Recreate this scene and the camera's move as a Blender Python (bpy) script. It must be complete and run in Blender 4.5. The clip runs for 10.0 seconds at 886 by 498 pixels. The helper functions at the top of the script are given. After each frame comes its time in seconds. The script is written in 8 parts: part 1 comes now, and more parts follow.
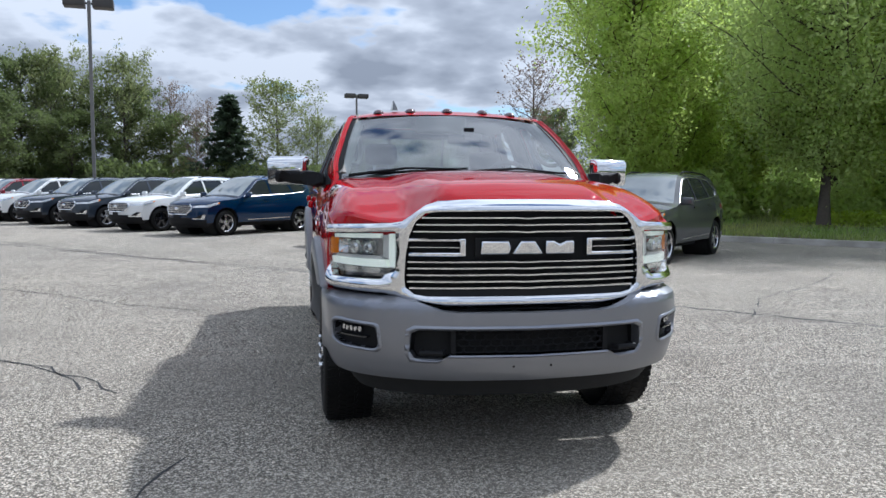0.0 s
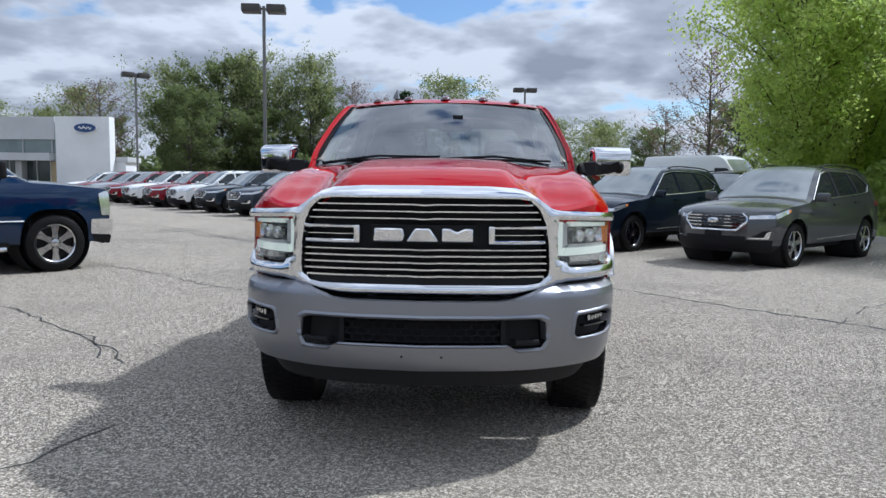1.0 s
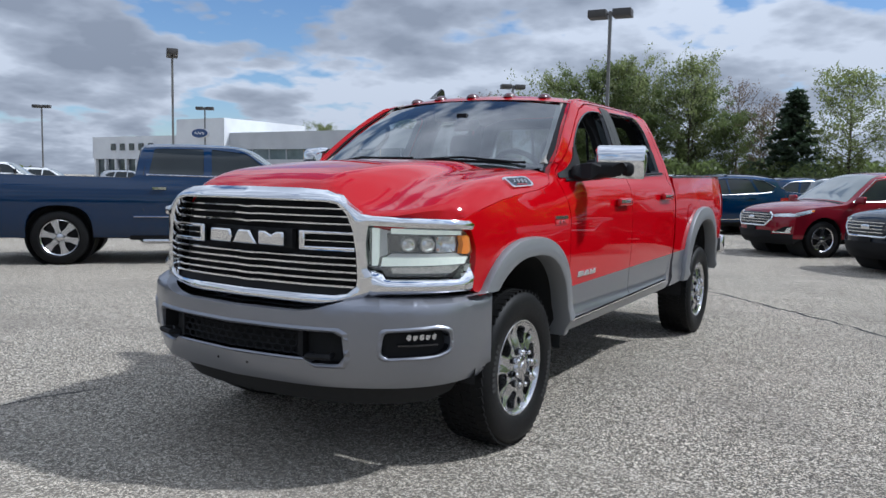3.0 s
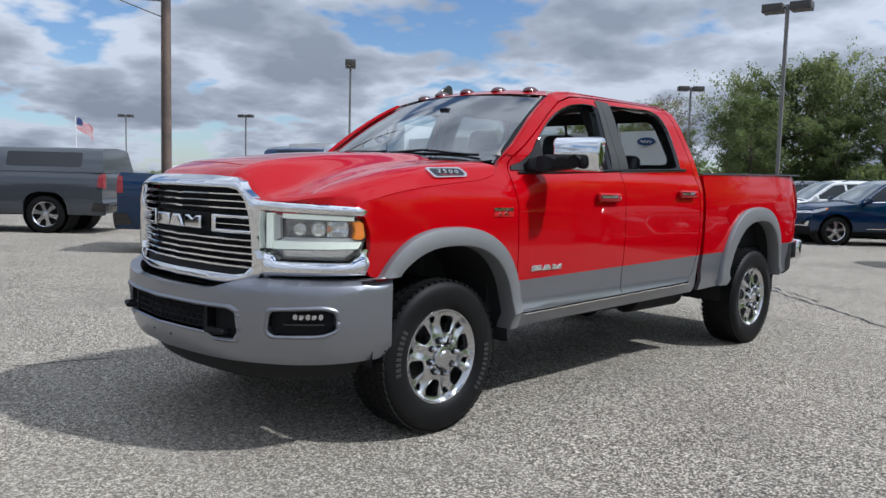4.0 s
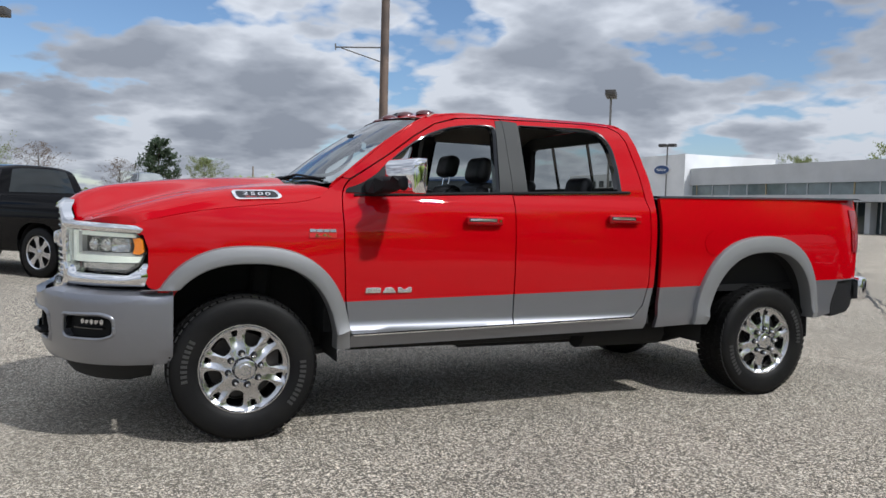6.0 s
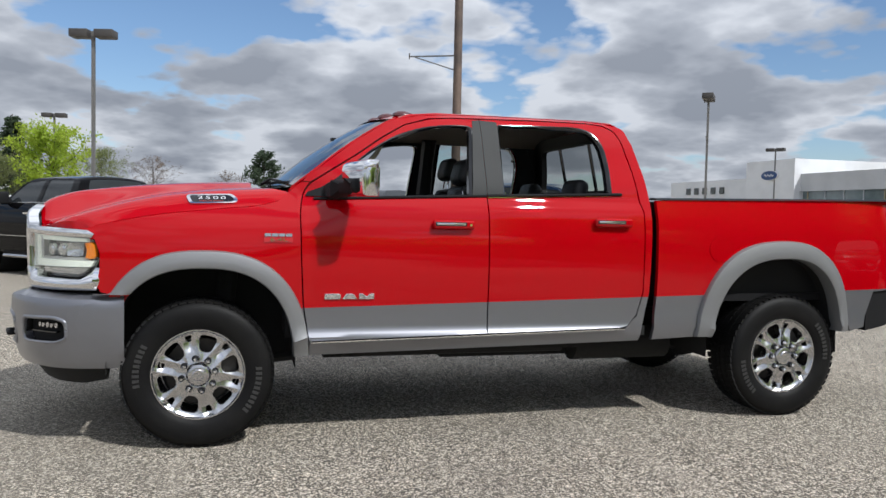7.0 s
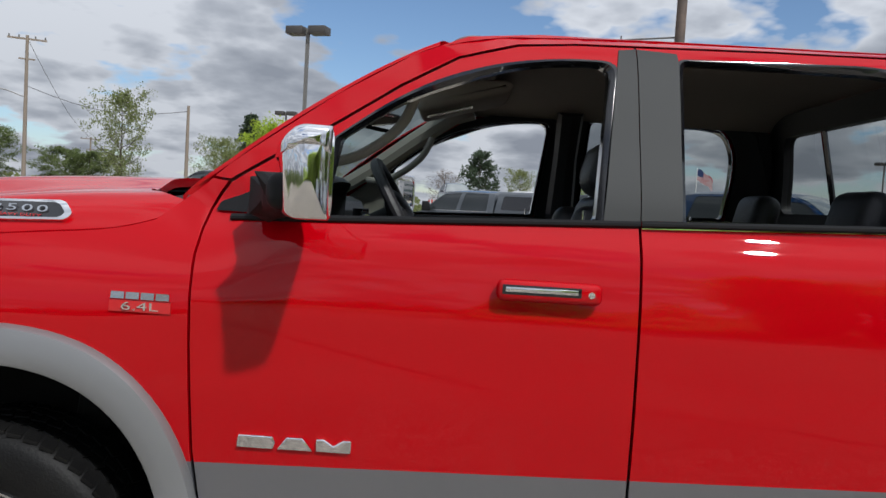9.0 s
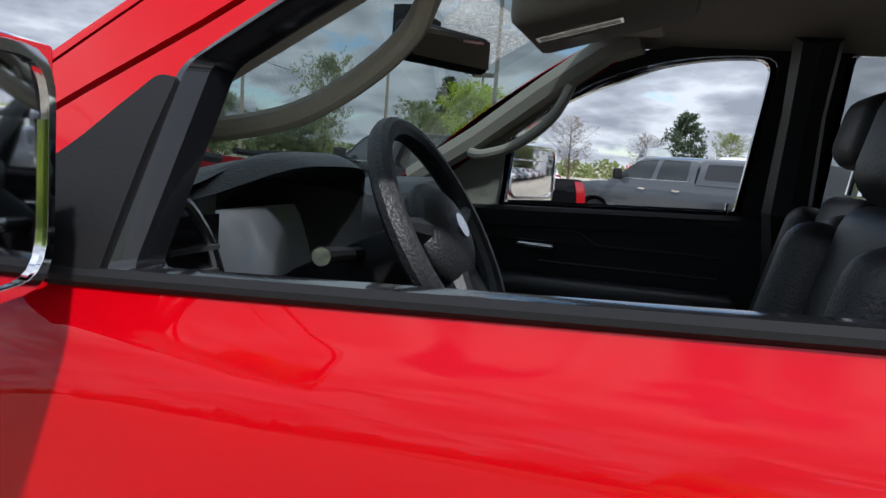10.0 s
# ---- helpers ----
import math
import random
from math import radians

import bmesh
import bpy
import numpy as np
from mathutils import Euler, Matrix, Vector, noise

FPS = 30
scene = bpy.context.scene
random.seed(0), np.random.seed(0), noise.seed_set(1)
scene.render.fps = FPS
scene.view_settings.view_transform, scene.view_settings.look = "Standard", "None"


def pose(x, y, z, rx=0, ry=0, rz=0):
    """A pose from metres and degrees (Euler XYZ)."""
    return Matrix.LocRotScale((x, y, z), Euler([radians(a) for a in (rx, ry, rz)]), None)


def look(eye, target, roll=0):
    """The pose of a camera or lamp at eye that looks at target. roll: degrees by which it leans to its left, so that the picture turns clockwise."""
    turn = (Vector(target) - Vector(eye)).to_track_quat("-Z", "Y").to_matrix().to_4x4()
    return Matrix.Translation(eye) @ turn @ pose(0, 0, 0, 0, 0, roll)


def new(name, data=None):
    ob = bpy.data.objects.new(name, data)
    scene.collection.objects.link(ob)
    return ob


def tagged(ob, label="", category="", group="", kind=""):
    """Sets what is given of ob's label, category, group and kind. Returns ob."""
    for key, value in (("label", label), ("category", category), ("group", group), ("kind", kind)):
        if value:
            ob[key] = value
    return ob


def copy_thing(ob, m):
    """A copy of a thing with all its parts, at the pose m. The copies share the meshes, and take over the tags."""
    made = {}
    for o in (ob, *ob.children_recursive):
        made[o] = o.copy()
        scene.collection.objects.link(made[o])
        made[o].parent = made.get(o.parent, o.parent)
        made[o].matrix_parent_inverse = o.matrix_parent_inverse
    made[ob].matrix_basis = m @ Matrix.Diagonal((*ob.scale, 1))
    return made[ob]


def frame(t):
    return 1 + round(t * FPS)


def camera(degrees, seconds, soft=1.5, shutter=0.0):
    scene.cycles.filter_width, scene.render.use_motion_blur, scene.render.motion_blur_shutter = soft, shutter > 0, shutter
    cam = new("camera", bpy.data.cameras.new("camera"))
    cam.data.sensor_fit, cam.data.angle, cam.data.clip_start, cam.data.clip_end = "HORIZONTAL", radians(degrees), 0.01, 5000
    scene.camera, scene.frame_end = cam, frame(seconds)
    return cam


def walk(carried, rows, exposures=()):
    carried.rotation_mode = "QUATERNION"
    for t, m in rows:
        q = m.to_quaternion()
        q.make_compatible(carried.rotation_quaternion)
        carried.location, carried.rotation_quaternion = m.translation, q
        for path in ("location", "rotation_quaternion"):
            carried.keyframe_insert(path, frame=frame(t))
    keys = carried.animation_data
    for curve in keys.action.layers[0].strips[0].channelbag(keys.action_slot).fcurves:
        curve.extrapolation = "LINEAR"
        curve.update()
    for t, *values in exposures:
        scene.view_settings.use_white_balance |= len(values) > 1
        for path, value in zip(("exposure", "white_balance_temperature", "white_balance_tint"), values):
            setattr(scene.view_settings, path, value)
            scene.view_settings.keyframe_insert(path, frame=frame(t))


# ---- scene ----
cam = camera(59.8, 10.0)
PATH = [
    (0, (-1.148, -4.659, 1.396), (-0.776, -2.7, 1.236), 0.2),
    (0.5, (-0.467, -4.711, 1.379), (-0.318, -2.724, 1.209), 0.4),
    (1, (0.248, -4.68, 1.36), (0.153, -2.69, 1.184), 0.6),
    (1.5, (0.914, -4.546, 1.362), (0.571, -2.583, 1.188), 0.8),
    (2, (1.568, -4.304, 1.373), (0.98, -2.401, 1.199), 1.0),
    (2.5, (2.141, -4.019, 1.385), (1.317, -2.205, 1.21), 1.0),
    (3, (2.684, -3.606, 1.379), (1.638, -1.911, 1.203), 1.1),
    (3.2, (2.918, -3.463, 1.355), (1.788, -1.822, 1.176), 1.3),
    (4.3, (4.105, -2.536, 1.327), (2.592, -1.237, 1.172), 1.3),
    (4.5, (4.298, -2.316, 1.339), (2.726, -1.088, 1.199), 1.1),
    (5, (4.705, -1.747, 1.339), (3.016, -0.682, 1.226), 1.2),
    (5.5, (5.081, -1.182, 1.324), (3.302, -0.274, 1.231), 1.3),
    (5.7, (5.17, -0.952, 1.347), (3.364, -0.1, 1.242), 1.4),
    (6.8, (5.464, 0.054, 1.322), (3.546, 0.617, 1.235), 1.4),
    (7, (5.365, 0.194, 1.327), (3.436, 0.713, 1.235), 1.2),
    (7.5, (4.912, 0.494, 1.331), (2.958, 0.911, 1.238), 1.3),
    (8, (4.291, 0.783, 1.385), (2.318, 1.096, 1.295), 1.9),
    (8.5, (3.6, 1.027, 1.413), (1.61, 1.194, 1.316), 2.7),
    (9, (2.87, 1.2, 1.455), (0.873, 1.166, 1.345), 3.4),
    (9.3, (2.43, 1.283, 1.466), (0.442, 1.118, 1.328), 3.6),
    (9.5, (2.146, 1.329, 1.489), (0.171, 1.059, 1.327), 3.7),
    (9.8, (1.755, 1.338, 1.508), (-0.189, 0.914, 1.304), 4.0),
    (10, (1.537, 1.33, 1.542), (-0.378, 0.806, 1.304), 4.2),
]
walk(cam, [(t, look(eye, target, roll)) for t, eye, target, roll in PATH],
     exposures=[(0, 0.20, 5450, 10), (2.5, -0.02, 5400, 10), (4.5, 0.0, 5600, 10), (5.5, 0.0, 5780, 10), (7.5, 0.04, 5950, 10), (9, -0.08, 5950, 10), (9.5, -0.06, 5880, 10), (10, 0.46, 5780, 10)])

# ---- sky and sun ----
SUN_DIR = Vector((0.566, 0.365, 0.739)).normalized()
world = bpy.data.worlds.new("world")
scene.world = world
world.use_nodes = True
wt = world.node_tree
wt.nodes.clear()


def wnode(kind, **kw):
    n = wt.nodes.new(kind)
    for k, v in kw.items():
        n.inputs[k].default_value = v
    return n


def wmath(op, a, b):
    n = wt.nodes.new("ShaderNodeMath")
    n.operation = op
    for i, v in enumerate((a, b)):
        if isinstance(v, (int, float)):
            n.inputs[i].default_value = v
        else:
            wt.links.new(v, n.inputs[i])
    return n.outputs[0]


sky = wt.nodes.new("ShaderNodeTexSky")
sky.sky_type = "NISHITA"
sky.sun_disc = False
sky.sun_elevation = math.asin(SUN_DIR.z)
sky.sun_rotation = math.atan2(SUN_DIR.x, SUN_DIR.y)
sky.dust_density = 0.5
sky.ozone_density = 3.0
coord = wt.nodes.new("ShaderNodeTexCoord")
sep = wt.nodes.new("ShaderNodeSeparateXYZ")
wt.links.new(coord.outputs["Generated"], sep.inputs[0])
up = wmath("ADD", wmath("MAXIMUM", sep.outputs[2], 0.0), 0.24)
comb = wt.nodes.new("ShaderNodeCombineXYZ")
wt.links.new(wmath("DIVIDE", sep.outputs[0], up), comb.inputs[0])
wt.links.new(wmath("DIVIDE", sep.outputs[1], up), comb.inputs[1])
comb.inputs[2].default_value = 3.7
cover = wnode("ShaderNodeTexNoise", Scale=2.0, Detail=9.0, Roughness=0.50, Distortion=0.1)
wt.links.new(comb.outputs[0], cover.inputs["Vector"])
billow = wnode("ShaderNodeTexVoronoi", Scale=3.4, Detail=3.0, Roughness=0.55)
wt.links.new(comb.outputs[0], billow.inputs["Vector"])
heap = wmath("ADD", wmath("MULTIPLY", cover.outputs[0], 0.80), wmath("MULTIPLY", wmath("SUBTRACT", 0.95, billow.outputs["Distance"]), 0.20))
cover_ramp = wt.nodes.new("ShaderNodeValToRGB")
cover_ramp.color_ramp.elements[0].position, cover_ramp.color_ramp.elements[1].position = 0.245, 0.312
# the cloud deck is thinner in two places, where blue shows through
thin = heap
for way, wide_at, full_at, amount in (((-0.958, -0.06, 0.28), 0.975, 0.997, 0.17), ((-0.70, 0.69, 0.19), 0.990, 0.999, 0.14)):
    toward = wt.nodes.new("ShaderNodeVectorMath")
    toward.operation = "DOT_PRODUCT"
    toward.inputs[1].default_value = Vector(way).normalized()
    wt.links.new(coord.outputs["Generated"], toward.inputs[0])
    near = wnode("ShaderNodeMapRange")
    for i, v in zip((1, 2, 3, 4), (wide_at, full_at, 0.0, amount)):
        near.inputs[i].default_value = v
    wt.links.new(toward.outputs["Value"], near.inputs[0])
    thin = wmath("SUBTRACT", thin, near.outputs[0])
wt.links.new(thin, cover_ramp.inputs[0])
shift = wt.nodes.new("ShaderNodeVectorMath")
shift.operation = "ADD"
shift.inputs[1].default_value = (0.10, 0.04, 0.25)
wt.links.new(comb.outputs[0], shift.inputs[0])
body = wnode("ShaderNodeTexNoise", Scale=2.4, Detail=7.0, Roughness=0.48, Distortion=0.1)
wt.links.new(shift.outputs[0], body.inputs["Vector"])
body_ramp = wt.nodes.new("ShaderNodeValToRGB")
er = body_ramp.color_ramp
er.elements[0].position, er.elements[0].color = 0.385, (0.97, 0.97, 0.975, 1)
er.elements[1].position, er.elements[1].color = 0.535, (0.42, 0.44, 0.48, 1)
mid = er.elements.new(0.45)
mid.color = (0.64, 0.655, 0.685, 1)
wt.links.new(wmath("ADD", wmath("MULTIPLY", heap, 0.55), wmath("MULTIPLY", body.outputs[0], 0.45)), body_ramp.inputs[0])
bg_sky = wnode("ShaderNodeBackground", Strength=0.105)
bg_cloud = wnode("ShaderNodeBackground", Strength=1.0)
wt.links.new(sky.outputs[0], bg_sky.inputs[0])
wt.links.new(body_ramp.outputs[0], bg_cloud.inputs[0])
# clouds shine brighter towards the zenith, as under any broken overcast
wt.links.new(wmath("ADD", wmath("MULTIPLY", wmath("MAXIMUM", sep.outputs[2], 0.0), 0.72), 0.60), bg_cloud.inputs[1])
sky_mix = wt.nodes.new("ShaderNodeMixShader")
wt.links.new(cover_ramp.outputs[0], sky_mix.inputs[0])
wt.links.new(bg_sky.outputs[0], sky_mix.inputs[1])
wt.links.new(bg_cloud.outputs[0], sky_mix.inputs[2])
wout = wt.nodes.new("ShaderNodeOutputWorld")
wt.links.new(sky_mix.outputs[0], wout.inputs[0])

sun_data = bpy.data.lights.new("sun", "SUN")
sun_data.energy, sun_data.angle, sun_data.color = 4.1, radians(2.0), (1.0, 0.945, 0.86)
sun = new("sun", sun_data)
sun.matrix_world = look((0, 0, 40), Vector((0, 0, 40)) - SUN_DIR)


# ---- materials ----
def material(name, base, rough=0.5, metal=0.0, coat=0.0, scale=40.0, vary=0.12, bump=0.0, second=None, big=0.0, per_object=0.0, island=0.0):
    """A principled material: grain at `scale`, a second colour at a larger scale, optional bump and wear."""
    m = bpy.data.materials.new(name)
    m.use_nodes = True
    nt = m.node_tree
    p = nt.nodes["Principled BSDF"]
    p.inputs["Metallic"].default_value = metal
    p.inputs["Roughness"].default_value = rough
    p.inputs["Coat Weight"].default_value = coat
    p.inputs["Coat Roughness"].default_value = 0.03
    if coat >= 1:
        p.inputs["Specular IOR Level"].default_value = 0.0
    tc = nt.nodes.new("ShaderNodeTexCoord")
    fine = nt.nodes.new("ShaderNodeTexNoise")
    fine.inputs["Scale"].default_value = scale
    fine.inputs["Detail"].default_value = 4
    nt.links.new(tc.outputs["Object"], fine.inputs["Vector"])
    dark = [c * (1 - vary) for c in base]
    light = [min(1.0, c * (1 + vary)) for c in base]
    ramp = nt.nodes.new("ShaderNodeMix")
    ramp.data_type = "RGBA"
    ramp.inputs[6].default_value, ramp.inputs[7].default_value = (*dark, 1), (*light, 1)
    nt.links.new(fine.outputs[0], ramp.inputs[0])
    colour = ramp.outputs[2]
    if second:
        wide = nt.nodes.new("ShaderNodeTexNoise")
        wide.inputs["Scale"].default_value = big or scale / 12
        wide.inputs["Detail"].default_value = 5
        nt.links.new(tc.outputs["Object"], wide.inputs["Vector"])
        cut = nt.nodes.new("ShaderNodeMapRange")
        cut.inputs[1].default_value, cut.inputs[2].default_value = 0.42, 0.62
        nt.links.new(wide.outputs[0], cut.inputs[0])
        mix = nt.nodes.new("ShaderNodeMix")
        mix.data_type = "RGBA"
        nt.links.new(cut.outputs[0], mix.inputs[0])
        nt.links.new(colour, mix.inputs[6])
        mix.inputs[7].default_value = (*second, 1)
        colour = mix.outputs[2]
    if per_object or island:
        src = nt.nodes.new("ShaderNodeObjectInfo" if per_object else "ShaderNodeNewGeometry")
        hsv = nt.nodes.new("ShaderNodeHueSaturation")
        rng = nt.nodes.new("ShaderNodeMapRange")
        amt = per_object or island
        rng.inputs[3].default_value, rng.inputs[4].default_value = 1 - amt, 1 + amt
        nt.links.new(src.outputs["Random" if per_object else "Random Per Island"], rng.inputs[0])
        nt.links.new(rng.outputs[0], hsv.inputs["Value"])
        nt.links.new(colour, hsv.inputs["Color"])
        colour = hsv.outputs[0]
    nt.links.new(colour, p.inputs["Base Color"])
    if bump:
        b = nt.nodes.new("ShaderNodeBump")
        b.inputs["Strength"].default_value = bump
        b.inputs["Distance"].default_value = 0.01
        nt.links.new(fine.outputs[0], b.inputs["Height"])
        nt.links.new(b.outputs[0], p.inputs["Normal"])
    return m


def glass(name, tint, gloss_rough=0.0, base_gloss=0.05):
    """A thin pane: clear or tinted, with a mirror gloss that grows at the edge of view."""
    m = bpy.data.materials.new(name)
    m.use_nodes = True
    nt = m.node_tree
    nt.nodes.clear()
    out = nt.nodes.new("ShaderNodeOutputMaterial")
    mix = nt.nodes.new("ShaderNodeMixShader")
    clear = nt.nodes.new("ShaderNodeBsdfTransparent")
    clear.inputs[0].default_value = (*tint, 1)
    shine = nt.nodes.new("ShaderNodeBsdfGlossy")
    shine.inputs["Roughness"].default_value = gloss_rough
    facing = nt.nodes.new("ShaderNodeLayerWeight")
    facing.inputs[0].default_value = 0.5
    power = nt.nodes.new("ShaderNodeMath")
    power.operation, power.inputs[1].default_value = "POWER", 4.0
    nt.links.new(facing.outputs["Facing"], power.inputs[0])
    gain = nt.nodes.new("ShaderNodeMapRange")
    gain.inputs[3].default_value, gain.inputs[4].default_value = base_gloss, 1.0
    nt.links.new(power.outputs[0], gain.inputs[0])
    nt.links.new(gain.outputs[0], mix.inputs[0])
    nt.links.new(clear.outputs[0], mix.inputs[1])
    nt.links.new(shine.outputs[0], mix.inputs[2])
    nt.links.new(mix.outputs[0], out.inputs[0])
    return m


def glowing(name, base, strength):
    m = material(name, base, 0.2, scale=60)
    p = m.node_tree.nodes["Principled BSDF"]
    p.inputs["Emission Color"].default_value = (*base, 1)
    p.inputs["Emission Strength"].default_value = strength
    return m


def asphalt_material():
    """Worn chip-seal asphalt: pale stones in a dark binder, broad stains."""
    m = bpy.data.materials.new("asphalt")
    m.use_nodes = True
    nt = m.node_tree
    p = nt.nodes["Principled BSDF"]
    p.inputs["Roughness"].default_value = 0.85
    p.inputs["Specular IOR Level"].default_value = 0.12
    tc = nt.nodes.new("ShaderNodeTexCoord")

    def tex(kind, scale, detail=3):
        n = nt.nodes.new(kind)
        n.inputs["Scale"].default_value = scale
        if "Detail" in n.inputs:
            n.inputs["Detail"].default_value = detail
        nt.links.new(tc.outputs["Object"], n.inputs["Vector"])
        return n

    def rng(src, a, b, c, d):
        n = nt.nodes.new("ShaderNodeMapRange")
        for i, v in zip((1, 2, 3, 4), (a, b, c, d)):
            n.inputs[i].default_value = v
        nt.links.new(src, n.inputs[0])
        return n.outputs[0]

    def mixed(fac, a, b, mode="MIX"):
        n = nt.nodes.new("ShaderNodeMix")
        n.data_type, n.blend_type = "RGBA", mode
        for i, v in ((0, fac), (6, a), (7, b)):
            if isinstance(v, (tuple, float, int)):
                n.inputs[i].default_value = v
            else:
                nt.links.new(v, n.inputs[i])
        return n.outputs[2]

    stones = tex("ShaderNodeTexVoronoi", 190)
    coarse = tex("ShaderNodeTexVoronoi", 105)
    grain = tex("ShaderNodeTexNoise", 60, 3)
    clump = tex("ShaderNodeTexNoise", 7, 5)
    stain = tex("ShaderNodeTexNoise", 0.55, 5)
    broad = tex("ShaderNodeTexNoise", 0.13, 4)
    stone_tone = nt.nodes.new("ShaderNodeSeparateColor")
    nt.links.new(stones.outputs["Color"], stone_tone.inputs[0])
    coarse_tone = nt.nodes.new("ShaderNodeSeparateColor")
    nt.links.new(coarse.outputs["Color"], coarse_tone.inputs[0])
    tone = mixed(rng(stone_tone.outputs[0], 0.15, 0.85, 0, 1), (0.028, 0.026, 0.024, 1), (0.60, 0.525, 0.41, 1))
    tone = mixed(rng(coarse_tone.outputs[1], 0.78, 0.82, 0, 0.85), tone, (0.80, 0.73, 0.62, 1))
    tone = mixed(rng(coarse_tone.outputs[2], 0.76, 0.80, 0, 0.9), tone, (0.032, 0.030, 0.028, 1))
    tone = mixed(rng(grain.outputs[0], 0.45, 0.70, 0, 0.32), tone, (0.345, 0.300, 0.238, 1))
    tone = mixed(rng(clump.outputs[0], 0.45, 0.75, 0, 0.20), tone, (0.19, 0.172, 0.148, 1))
    tone = mixed(rng(stain.outputs[0], 0.48, 0.70, 0, 0.50), tone, (0.155, 0.143, 0.125, 1))
    tone = mixed(rng(broad.outputs[0], 0.4, 0.65, 0, 0.30), tone, (0.45, 0.395, 0.315, 1))
    speck = tex("ShaderNodeTexNoise", 30, 6)
    speck.inputs["Roughness"].default_value = 0.75
    tone = mixed(1.0, tone, mixed(rng(speck.outputs[0], 0.36, 0.64, 0, 1), (0.58, 0.58, 0.58, 1), (1.40, 1.40, 1.40, 1)), "MULTIPLY")
    stretch = nt.nodes.new("ShaderNodeMapping")
    stretch.inputs["Rotation"].default_value = (0, 0, radians(-40))
    stretch.inputs["Scale"].default_value = (0.25, 3.2, 1)
    nt.links.new(tc.outputs["Object"], stretch.inputs["Vector"])
    sweep = tex("ShaderNodeTexNoise", 1.0, 4)
    nt.links.new(stretch.outputs[0], sweep.inputs["Vector"])
    tone = mixed(rng(sweep.outputs[0], 0.58, 0.74, 0, 0.30), tone, (0.48, 0.43, 0.36, 1))
    nt.links.new(tone, p.inputs["Base Color"])
    bump = nt.nodes.new("ShaderNodeBump")
    bump.inputs["Strength"].default_value = 0.7
    bump.inputs["Distance"].default_value = 0.006
    nt.links.new(stones.outputs["Distance"], bump.inputs["Height"])
    bump.invert = True
    nt.links.new(bump.outputs[0], p.inputs["Normal"])
    return m


